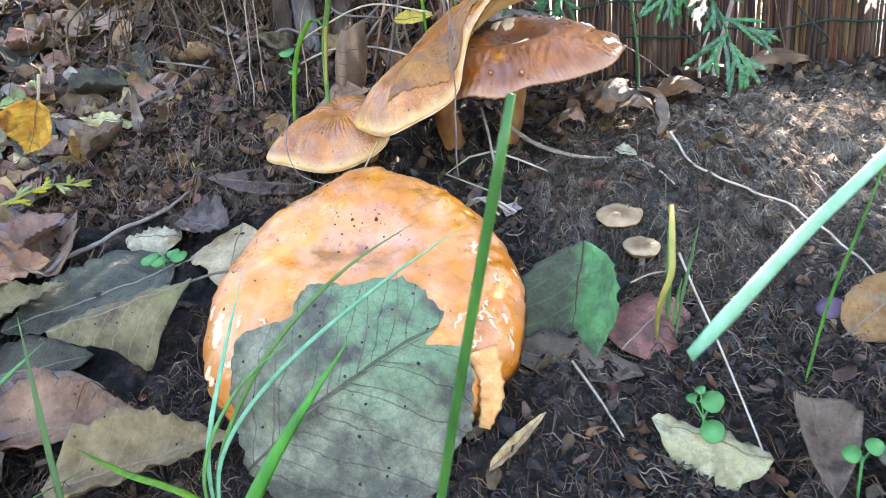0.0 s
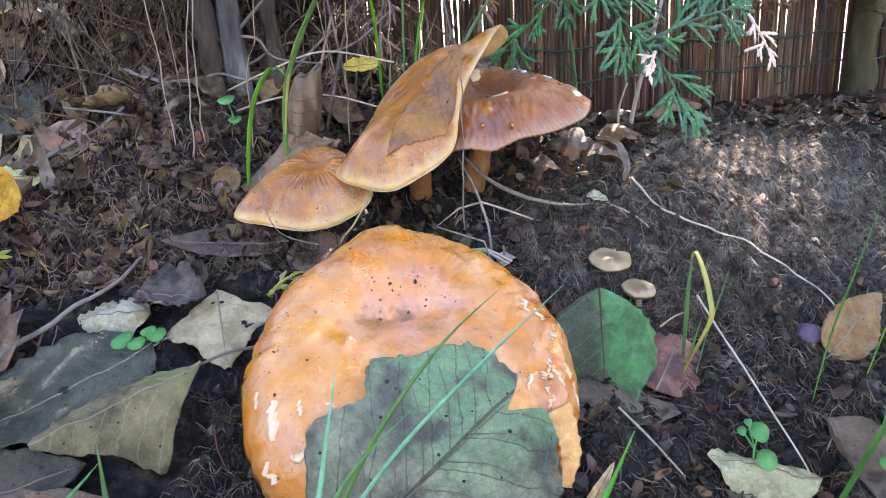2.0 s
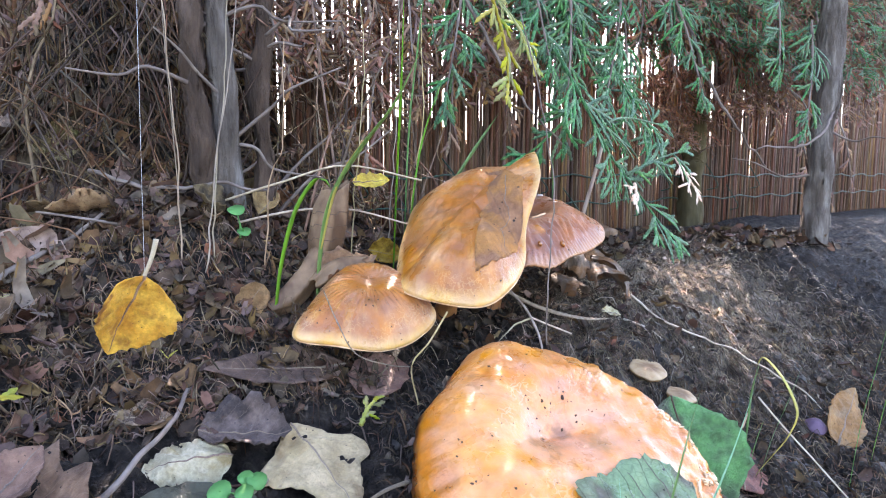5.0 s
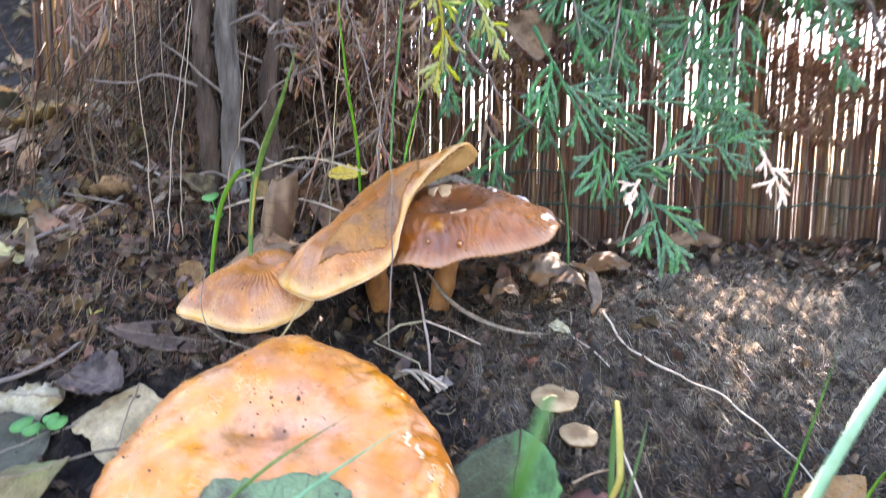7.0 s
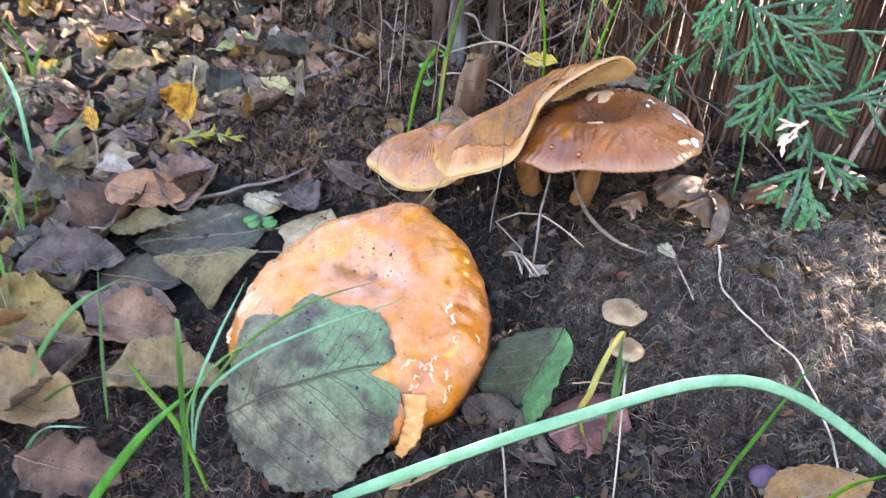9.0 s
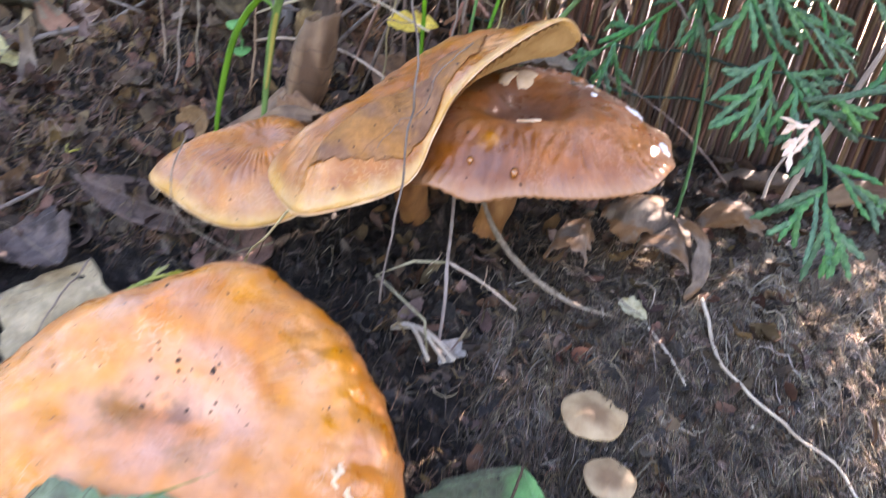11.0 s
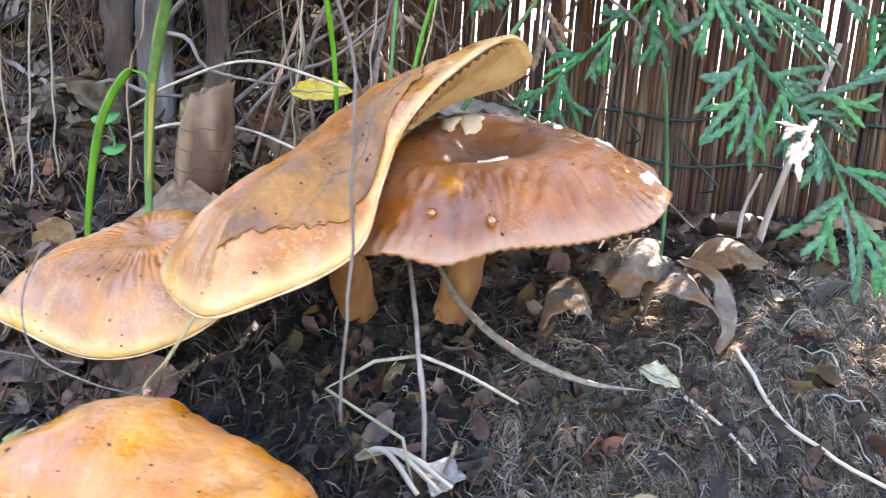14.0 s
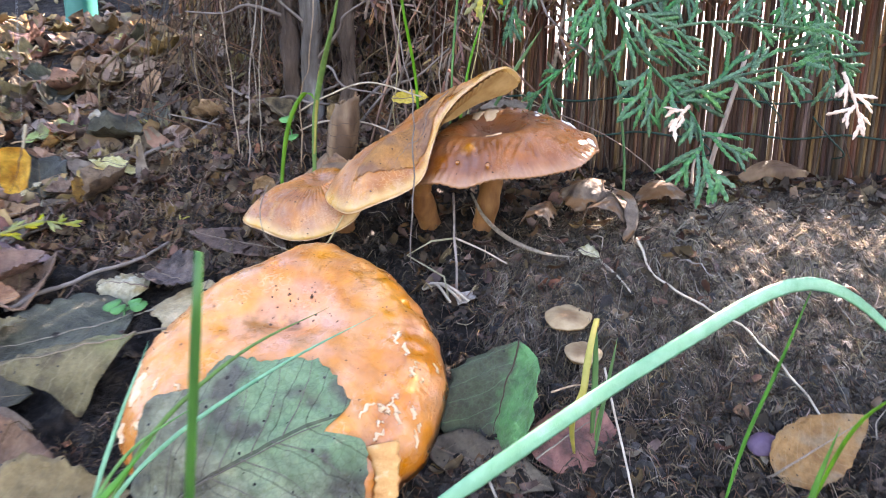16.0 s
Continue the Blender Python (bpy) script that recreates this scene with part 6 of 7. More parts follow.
fence = thing("fence", "brown reed screen fence tied with dark green wire", "fence", kind="structure")
rng = random.Random(5)
canes = []
for i in range(6):
    pts, r = [], rng.uniform(0.0010, 0.0015)
    for k in range(7):
        pts.append(Vector((rng.gauss(0, 0.0005), rng.gauss(0, 0.0006), 0.95 * k / 6)))
    canes.append(mesh_of("reed", *tube(pts, lambda t, r=r, i=i: r * (1 - 0.12 * t) * (1.12 if abs((t * 3 + i * 0.17) % 1 - 0.5) < 0.09 else 1), 6)))
    canes[-1].materials.append(M_REED)
near, rest_v, rest_f = 0, [], []
short = mesh_of("reed", *tube([Vector((0, 0, 0.130 * k / 3)) for k in range(4)], 0.0014, 6))
short.materials.append(M_REED)
# canes ended above the wires, made up to let more sun through the slits
sun_gap_reed = mesh_of("reed", *tube([Vector((0, 0, 0.375 * k / 3 - ground_form(0.35, fence_y(0.35)) * k / 3)) for k in range(4)], 0.0013, 6))
sun_gap_reed.materials.append(M_REED)
for back, lo, hi in ((0.0, 0.0015, 0.0021), (0.0032, 0.0021, 0.0032)):
    x, row = -0.34, 0
    while x < 1.35:
        row += 1
        slits = 0.303 < x < 0.392
        gap = ((1, 4.2)[row % 2] if slits else 0.93 if 0.25 < x < 0.303 else 3.4 if back == 0 and (0.243 < x < 0.245 or 0.231 < x < 0.233) else rng.choice((1,) * 9 + (1.4,)) if back == 0 else 1)
        x += rng.uniform(lo, hi) * gap
        if slits and back == 0 and gap > 2:
            # short canes added to block the bright sky in the lower part of the gaps
            for q in ((x - 0.0022, x - 0.0048) if row % 10 else (x - 0.0024,)):
                top = rng.uniform(0.318, 0.336)
                foot = ground_form(q, fence_y(q)) - 0.02
                o = len(rest_v)
                vs, fs = tube([Vector((q + rng.gauss(0, 0.0003), fence_y(q) + 0.0006, foot + (top - foot) * k / 3)) for k in range(4)], 0.0012, 6)
                rest_v += list(vs)
                rest_f += [tuple(o + i for i in f) for f in fs]
        m = pose(x, fence_y(x) + back + rng.uniform(-0.0012, 0.0012), ground_form(x, fence_y(x)) - 0.03 - rng.uniform(0, 0.02), rng.gauss(0, 0.45), rng.gauss(0, 0.35), rng.uniform(0, 360))
        me = sun_gap_reed if slits and back == 0 and row % 4 == 0 else canes[rng.randrange(6)] if back == 0 or rng.random() < 0.12 and not (slits or 0.222 < x < 0.255) else short
        if back == 0 and -0.04 < x < 0.70 and near < 295:
            ob = new("reed", me)
            ob.parent, ob.matrix_basis = fence, m
            near += 1
        else:
            o = len(rest_v)
            rest_v += [m @ v.co for v in me.vertices]
            rest_f += [tuple(o + i for i in p.vertices) for p in me.polygons]
me = mesh_of("reed_rows", rest_v, rest_f)
ob = part("reed_rows", me, M_REED, fence, "rows of brown reed canes")
ob["kind"] = "stuff"
for z, dy in ((0.212, -0.005), (0.236, -0.005), (0.40, -0.005), (0.56, -0.005), (0.74, -0.005)):
    pts = [Vector((q, fence_y(q) + dy + 0.002 * math.sin(q * 160), z + 0.0018 * math.sin(q * 90 + z * 40))) for q in np.arange(-0.34, 1.36, 0.012)]
    part("wire", mesh_of("wire", *tube(pts, 0.00075, 6)), M_WIRE, fence, "dark green coated wire")
for i in range(16):
    q, z = -0.1 + i * 0.045, (0.212, 0.236)[i % 2]
    pts = smooth_path([(q - 0.012, fence_y(q) - 0.008, z + 0.014), (q, fence_y(q) - 0.010, z), (q + 0.012, fence_y(q) - 0.008, z - 0.012), (q + 0.004, fence_y(q) + 0.004, z - 0.016)], 4)
    part("tie", mesh_of("tie", *tube(pts, 0.0006, 5)), M_WIRE, fence, "twisted wire tie")


# ---------- saplings and posts ----------
def trunk(name, pts, r, mat_, label, category, twigs=0, seed=1, group="", ridge=0.26):
    th = thing(name, label, category, group)
    path = smooth_path(pts, 34)
    V, Fc = tube(path, lambda t: r * (1.25 - 0.4 * min(t * 4, 1) - 0.1 * t), 22)
    # ridges of bark that run up the trunk, and knots
    V = [v + Vector((fbm(v.x * 190, v.y * 190, v.z * 34, 3), fbm(v.y * 190 + 9, v.x * 190, v.z * 34, 3), 0)) * r * ridge + Vector((fbm(v.x * 40, v.z * 22, 1.0, 2), fbm(v.y * 40, v.z * 22, 5.0, 2), 0)) * r * 0.22 for v in V]
    part("trunk", mesh_of("trunk", V, Fc), mat_, th)
    rg = random.Random(seed)
    for i in range(twigs):
        p = path[rg.randrange(len(path) // 6, len(path) - 4)]
        a, ln = rg.uniform(0, 6.28), rg.uniform(0.03, 0.11)
        d = Vector((math.cos(a), math.sin(a) * 0.5, rg.uniform(-0.3, 0.8)))
        tp = smooth_path([p, p + d * ln * 0.4 + Vector((0, 0, rg.uniform(-0.01, 0.01))), p + d * ln * 0.7 + Vector((rg.uniform(-0.01, 0.01), 0, 0)), p + d * ln], 4)
        part("side_twig", mesh_of("side_twig", *tube(tp, lambda t: 0.0011 * (1 - 0.6 * t), 6)), M_TWIG, th)
    return th


trunk("sapling", [(-0.074, 0.408, 0.17), (-0.073, 0.408, 0.24), (-0.077, 0.410, 0.32), (-0.085, 0.415, 0.5), (-0.093, 0.415, 0.9)], 0.0074, M_BARK, "grey sapling trunk growing out of the bank", "tree", 8, 3)
trunk("sapling", [(-0.0885, 0.406, 0.16), (-0.0850, 0.406, 0.21), (-0.0865, 0.409, 0.26), (-0.0890, 0.410, 0.32), (-0.0865, 0.412, 0.42)], 0.0062, M_DARKBARK, "brown broken stem with peeling bark beside a grey trunk", "tree", 9, 7, ridge=0.75)
trunk("sapling", [(-0.052, 0.415, 0.17), (-0.054, 0.415, 0.26), (-0.050, 0.418, 0.4), (-0.045, 0.42, 0.9)], 0.0058, M_DARKBARK, "thin dark sapling trunk beside a grey one", "tree", 12, 4, ridge=0.6)
trunk("thuja_tree", [(0.409, 0.372, 0.15), (0.410, 0.372, 0.25), (0.416, 0.372, 0.4), (0.42, 0.372, 0.9)], 0.0115, M_BARK, "grey thuja trunk in front of the fence", "tree", 6, 5)
trunk("fence_post", [(0.434, 0.518, 0.15), (0.436, 0.518, 0.24), (0.441, 0.519, 0.32), (0.446, 0.520, 0.9)], 0.0132, M_MOSSWOOD, "mossy yellowish wooden post at the fence", "post", 5, 6)
post = thing("metal_post", "green painted metal post on the far bank", "post")
gp = Vector((-0.446, 0.735, 0.0))
part("tube", mesh_of("tube", *tube([Vector((gp.x, gp.y, z)) for z in (0.26, 0.3, 0.6, 1.0)], 0.0165, 20)), M_PLASTIC, post)
part("collar", mesh_of("collar", *tube([Vector((gp.x, gp.y, z)) for z in (0.300, 0.302, 0.312, 0.314)], lambda t: 0.0165 + 0.003 * math.sin(math.pi * (0.2 + 0.6 * t)), 20)), M_PLASTIC, post)


# ---------- thuja ----------
def branchlet(base, ahead, normal, length, width, V, Fc, rg, sag=0.0, curve=None):
    """A flat finger of overlapping scale leaves, blunt at its tip; returns the points along it."""
    n = max(5, int(length / 0.0014))
    o = len(V)
    p, line = base.copy(), []
    curve = rg.gauss(0, 0.018) if curve is None else curve
    for i in range(n + 1):
        t = i / n
        side = normal.cross(ahead).normalized()
        blunt = 1 if t < 0.82 else max(0.25, math.sqrt(max(0, 1 - ((t - 0.82) / 0.18) ** 2)))
        w = width * (0.78 + 0.30 * math.sin(math.pi * (0.15 + 0.7 * t))) * (1.0 if i % 2 else 0.60) * blunt * rg.uniform(0.92, 1.08)
        h = width * 0.5 * (1.0 if i % 2 else 0.55) * blunt
        V += [p - side * w, p - side * w * 0.45 + normal * h * 0.75, p + side * w * 0.45 + normal * h * 0.75, p + side * w, p - normal * h * 0.6]
        line.append((p.copy(), ahead.copy(), normal.copy()))
        p = p + ahead * (length / n)
        ahead = (ahead + side * (curve + rg.gauss(0, 0.02)) - normal * sag * 2.2 / n).normalized()
        normal = (normal - ahead * normal.dot(ahead)).normalized()
    for i in range(n):
        for k in range(5):
            a, b = o + i * 5 + k, o + i * 5 + (k + 1) % 5
            Fc.append((a, b, b + 5, a + 5))
    Fc += [tuple(o + 4 - k for k in range(5)), tuple(o + n * 5 + k for k in range(5))]
    return line


def fan(base, ahead, normal, length, width, rg, sag, fingers=None):
    """A side spray: a leading finger with others on both sides, the long ones forked again."""
    V, Fc = [], []
    line = branchlet(base, ahead, normal, length, width, V, Fc, rg, sag)
    n, s = len(line) - 1, rg.choice((-1, 1))
    at = rg.uniform(0.0015, 0.0035)
    while at < length * 0.78:
        t = at / length
        p, d0, nn = line[int(t * n)]
        side = nn.cross(d0).normalized()
        a = rg.uniform(0.38, 0.78)
        d = (d0 * math.cos(a) + side * s * math.sin(a) + nn * rg.gauss(0, 0.10)).normalized()
        nn = (nn + side * rg.gauss(0, 0.2)).normalized()
        nn = (nn - d * nn.dot(d)).normalized()
        ln = (length * 0.85 * (1 - t) + 0.004) * rg.uniform(0.7, 1.15)
        fv, ff = ([], []) if fingers is not None else (V, Fc)
        if fingers is not None:
            fingers.append((fv, ff))
        sub_line = branchlet(p, d, nn, ln, width * 0.95, fv, ff, rg, sag, -s * abs(rg.gauss(0.015, 0.015)))
        if ln > 0.012 and rg.random() < 0.4:
            for k in range(rg.choice((1, 2, 2, 3))):
                q, d1, n1 = sub_line[int(len(sub_line) * rg.uniform(0.2, 0.6))]
                sd = n1.cross(d1).normalized() * rg.choice((-1, 1))
                branchlet(q, (d1 * 0.78 + sd * 0.6).normalized(), n1, ln * rg.uniform(0.25, 0.5), width * 0.9, fv, ff, rg, sag)
        s = -s
        at += rg.uniform(0.0030, 0.0060)
    return V, Fc


def spray(pts, normal, mat_, label, reach=0.03, step=0.011, width=0.00115, seed=1, sag=0.1, axis_mat=None, group="thuja sprays", name="thuja_spray", start=0.1, near=False):
    """A thuja spray along an axis, with fans to both sides."""
    rg = random.Random(seed)
    width *= 1.24
    reach *= 1.12
    th = thing(name, label, "shrub", group)
    path = smooth_path(pts, 10)
    normal = Vector(normal).normalized()
    part("axis", mesh_of("axis", *tube(path, lambda t: 0.0010 * (1 - 0.45 * t) * (1 + 0.25 * math.sin(t * 90)), 6)), axis_mat or mat_, th)
    total = sum((path[i + 1] - path[i]).length for i in range(len(path) - 1))
    n, run, at = max(3, int(total / step)), 0.0, 0
    for i in range(n):
        t = start + (1 - start) * (i + 0.5) / n
        j = min(int(t * (len(path) - 1)), len(path) - 2)
        p, ahead = path[j], (path[j + 1] - path[j]).normalized()
        nn = (normal - ahead * normal.dot(ahead)).normalized()
        side = nn.cross(ahead)
        s = 1 if i % 2 else -1
        ang = rg.uniform(0.5, 1.0)
        d = (ahead * math.cos(ang) + side * s * math.sin(ang)).normalized()
        nn2 = (nn + side * rg.uniform(-0.25, 0.25) + ahead * rg.uniform(-0.15, 0.15)).normalized()
        nn2 = (nn2 - d * nn2.dot(d)).normalized()
        ln = reach * (1 - 0.45 * t) * rg.uniform(0.5, 1.15)
        fingers = [] if near else None
        lead = part("branchlet", mesh_of("branchlet", *fan(p, d, nn2, ln, width, rg, sag, fingers)), mat_, th)
        for fv, ff in fingers or ():
            part("side_branchlet", mesh_of("side_branchlet", fv, ff), mat_, lead)
    ahead = (path[-1] - path[-3]).normalized()
    nn = (normal - ahead * normal.dot(ahead)).normalized()
    part("branchlet", mesh_of("branchlet", *fan(path[-1], ahead, nn, reach * 0.6, width, rg, sag), False), mat_, th)
    return th


G = "fresh green thuja spray hanging in front of the fence"
spray([(0.080, 0.342, 0.305), (0.090, 0.335, 0.284), (0.1015, 0.330, 0.262), (0.1135, 0.331, 0.2485), (0.1235, 0.330, 0.2385), (0.1325, 0.325, 0.2255), (0.1340, 0.313, 0.2120)], (0.1, -0.85, 0.5), M_THUJA, G, 0.034, 0.0105, 0.00110, 3, 0.08, near=True)
spray([(0.1235, 0.330, 0.2385), (0.138, 0.330, 0.243), (0.153, 0.330, 0.248), (0.172, 0.332, 0.252)], (0.0, -0.9, 0.45), M_THUJA, G, 0.026, 0.009, 0.00105, 4, 0.1, near=True)
spray([(0.1015, 0.330, 0.262), (0.118, 0.338, 0.268), (0.145, 0.348, 0.272), (0.180, 0.354, 0.270)], (0.0, -0.9, 0.45), M_THUJA, G, 0.028, 0.010, 0.00105, 5, 0.1, near=True)
spray([(0.0925, 0.334, 0.279), (0.086, 0.342, 0.266), (0.075, 0.350, 0.253), (0.062, 0.358, 0.240)], (0.0, -0.8, 0.6), M_THUJA, "darker green thuja spray behind the brown cap", 0.024, 0.009, 0.001, 6, 0.12, near=True)
spray([(0.17, 0.40, 0.33), (0.185, 0.39, 0.30), (0.20, 0.38, 0.275), (0.205, 0.375, 0.255)], (0.1, -0.9, 0.3), M_THUJA, G, 0.03, 0.010, 0.00105, 7, 0.1, near=True)
spray([(0.14, 0.42, 0.36), (0.15, 0.405, 0.33), (0.165, 0.395, 0.305)], (0.0, -0.9, 0.3), M_THUJA, G, 0.03, 0.010, 0.00105, 8, 0.1, near=True)
spray([(0.1285, 0.327, 0.2335), (0.1250, 0.323, 0.2300), (0.1225, 0.321, 0.2265)], (0.0, -0.9, 0.4), M_THUJAPALE, "bleached tip of a thuja twig", 0.008, 0.004, 0.0009, 9, 0.1)
spray([(0.205, 0.36, 0.250), (0.208, 0.352, 0.238), (0.209, 0.346, 0.229)], (0.0, -0.9, 0.4), M_THUJAPALE, "bleached thuja twig among green sprays", 0.014, 0.006, 0.0009, 10, 0.1)
Y = "yellowing thuja spray hanging from above"
spray([(0.030, 0.345, 0.345), (0.034, 0.335, 0.320), (0.036, 0.328, 0.298), (0.034, 0.324, 0.282)], (0.1, -0.95, 0.2), M_THUJAYEL, Y, 0.016, 0.007, 0.00105, 11, 0.1)
spray([(0.045, 0.350, 0.330), (0.056, 0.342, 0.312), (0.062, 0.338, 0.298)], (0.1, -0.95, 0.2), M_THUJAYEL, Y, 0.015, 0.007, 0.00105, 12, 0.1)
spray([(-0.2070, 0.297, 0.164), (-0.1970, 0.303, 0.168), (-0.1870, 0.311, 0.171), (-0.1760, 0.314, 0.170)], (0.1, -0.6, 0.75), M_THUJAYEL, "yellowed thuja twig dropped on the litter", 0.011, 0.006, 0.0010, 31, 0.1)
spray([(-0.0680, 0.279, 0.1500), (-0.0630, 0.284, 0.1530), (-0.0585, 0.287, 0.1545)], (0.1, -0.6, 0.75), M_THUJAYEL, "small yellow-green thuja tip lying on the soil", 0.006, 0.004, 0.0008, 32, 0.1)
spray([(-0.03, 0.30, 0.36), (-0.028, 0.295, 0.33), (-0.030, 0.292, 0.312)], (0.1, -0.95, 0.2), M_THUJA, "bluish green thuja tip hanging from above", 0.012, 0.006, 0.00105, 13, 0.1)
D = "dead brown thuja spray in front of the fence"
rng = random.Random(19)
for i, (sx, sz, sy) in enumerate(((0.00, 0.40, 0.43), (0.03, 0.37, 0.42), (0.07, 0.38, 0.43), (0.105, 0.37, 0.44), (0.15, 0.38, 0.44), (0.20, 0.39, 0.44), (0.25, 0.39, 0.43), (0.08, 0.33, 0.44), (0.02, 0.31, 0.43), (-0.02, 0.36, 0.44), (0.445, 0.275, 0.41), (0.48, 0.28, 0.42), (0.46, 0.25, 0.40), (0.50, 0.30, 0.41), (0.29, 0.385, 0.45), (0.33, 0.38, 0.46), (0.365, 0.39, 0.45), (0.40, 0.37, 0.46), (0.43, 0.36, 0.47), (0.47, 0.35, 0.46), (0.23, 0.385, 0.46), (0.115, 0.345, 0.45), (0.05, 0.35, 0.44), (-0.13, 0.38, 0.44), (-0.17, 0.37, 0.45), (-0.06, 0.36, 0.43))):
    dx = rng.uniform(-0.025, 0.025)
    spray([(sx, sy, sz), (sx + dx * 0.5, sy - 0.010, sz - 0.03), (sx + dx, sy - 0.014, sz - 0.065)], (rng.uniform(-0.3, 0.3), -0.9, 0.25), M_THUJADEAD, D, 0.024, 0.010, 0.0010, 30 + i, 0.15, M_TWIG, group="dead thuja sprays")
for i, (sx, sz, sy) in enumerate(((0.24, 0.36, 0.40), (0.20, 0.355, 0.405), (0.165, 0.37, 0.41), (0.145, 0.35, 0.40), (0.22, 0.33, 0.42), (0.10, 0.37, 0.40), (0.34, 0.38, 0.38), (0.38, 0.34, 0.37), (0.12, 0.36, 0.41), (0.07, 0.345, 0.41), (0.44, 0.36, 0.40), (-0.275, 0.345, 0.39), (-0.265, 0.345, 0.35), (-0.30, 0.36, 0.40), (-0.31, 0.35, 0.32))):
    dx = rng.uniform(-0.03, 0.03)
    spray([(sx, sy, sz + 0.02), (sx + dx * 0.5, sy - 0.010, sz - 0.02), (sx + dx, sy - 0.016, sz - 0.06)], (rng.uniform(-0.3, 0.3), -0.9, 0.25), M_THUJA, "dark green thuja spray by the fence", 0.03, 0.011, 0.0011, 60 + i, 0.15, M_TWIG)


# the hedge overhead, and the dead inner twigs under it
def hedge(name, count, seed, box, mat_, label, length, droop):
    rg = random.Random(seed)
    V, Fc = [], []
    (x0, x1), (y0, y1), (z0, z1) = box
    for _ in range(count):
        x = rg.uniform(x0, x1)
        p = Vector((x, rg.uniform(y0, y1) + (fence_y(x) - 0.505 if x < 0 else 0), rg.uniform(z0, z1)))
        if 0.40 < p.y < 0.50 and (p.z < 0.345 and 0.25 < x < 0.40 or p.z < 0.36 and 0.19 < x < 0.25):
            continue
        d = Vector((rg.gauss(0, 0.6), -abs(rg.gauss(0.3, 0.4)), droop + rg.gauss(0, 0.4))).normalized()
        nrm = Vector((rg.gauss(0, 0.4), -0.8, rg.uniform(0, 0.6)))
        nrm = (nrm - d * nrm.dot(d)).normalized()
        v, f = [], []
        ln = length * rg.uniform(0.6, 1.3)
        side = nrm.cross(d)
        t, s = 0.0, 1
        while t < 0.85:
            t, s = t + rg.uniform(0.03, 0.12), -s
            if rg.random() < 0.85:
                q = p + d * ln * t + nrm * ln * rg.gauss(0, 0.05)
                a = rg.uniform(0.25, 0.95)
                w = (d * math.cos(a) + side * s * math.sin(a) + nrm * rg.gauss(0, 0.3)).normalized()
                l2, h = ln * 0.6 * (1 - t * 0.8) * rg.uniform(0.4, 1.2), min(0.0013, 0.035 * ln) * rg.uniform(0.6, 1.2)
                o = len(V)
                e = side.cross(w) * 0 + nrm.cross(w) * h
                V += [q - e, q + e, q + w * l2 * 0.7 + e * 0.9, q + w * l2, q + w * l2 * 0.7 - e * 0.9, q + w * l2 * 0.4 + nrm * 0.0006]
                Fc += [(o, o + 5, o + 1), (o + 1, o + 5, o + 2), (o + 2, o + 5, o + 3), (o + 3, o + 5, o + 4), (o + 4, o + 5, o), (o, o + 1, o + 2, o + 3, o + 4)]
    return solid(name, V, Fc, mat_, label, "hedge", "stuff", smooth=False)


hedge("hedge_foliage", 1700, 3, ((-0.36, 1.1), (0.30, 0.50), (0.44, 1.5)), M_THUJA, "dense green thuja hedge hanging over the bank", 0.07, -0.5)
hedge("dead_foliage", 3000, 4, ((-0.07, 0.62), (0.41, 0.485), (0.305, 0.50)), M_THUJADEAD, "brown dead thuja foliage hanging before the fence", 0.026, -0.9)
hedge("litter_foliage", 1000, 7, ((-0.20, 0.04), (0.405, 0.485), (0.205, 0.42)), M_MAT, "crumbled brown dead foliage among the stems", 0.015, -0.6)
hedge("far_hedge", 600, 9, ((-1.6, -0.15), (0.62, 0.80), (0.42, 1.1)), M_THUJA, "green thuja hedge behind the lawn", 0.07, -0.3)
hedge("inner_foliage", 1300, 6, ((0.1, 0.65), (0.40, 0.485), (0.335, 0.50)), M_THUJA, "dark green thuja foliage inside the hedge", 0.028, -0.9)
hedge("hanging_foliage", 1500, 12, ((0.28, 0.52), (0.44, 0.485), (0.356, 0.43)), M_THUJADEAD, "rusty dead thuja foliage hanging from the hedge", 0.024, -0.9)
hedge("clinging_foliage", 420, 14, ((0.295, 0.47), (0.509, 0.517), (0.272, 0.345)), M_THUJADEAD, "dead thuja foliage caught on the reed fence", 0.020, -0.9)


# ---------- grass, straws, twigs ----------
def blade_mesh(pts, width, side=(1, 0, 0), thin=0.16, n=6, blunt=False):
    path = smooth_path(pts, n)
    if blunt:
        # mown off at its end
        return mesh_of("blade", *tube(path, lambda t: width / 2 * (0.6 + 0.4 * min(1, t * 3)) * (1 - 0.12 * t) * (1 if t < 0.985 else 0.7), 8, thin, Vector(side)))
    return mesh_of("blade", *tube(path, lambda t: width / 2 * (0.55 + 0.45 * min(1, t * 3)) * (1 if t < 0.55 else max(0.04, 1 - ((t - 0.55) / 0.45) ** 1.6)), 6, thin, Vector(side)))


def grass(blades, label, name="grass", category="grass", group="grass blades", blunt=False):
    th = thing(name, label, category, group)
    for pts, width, side, mt_ in blades:
        part("blade", blade_mesh(pts, width, side, blunt=blunt), mt_, th)
    return th


def on(x, y, up=0.0):
    return (x, y, ground_z(x, y) + up)


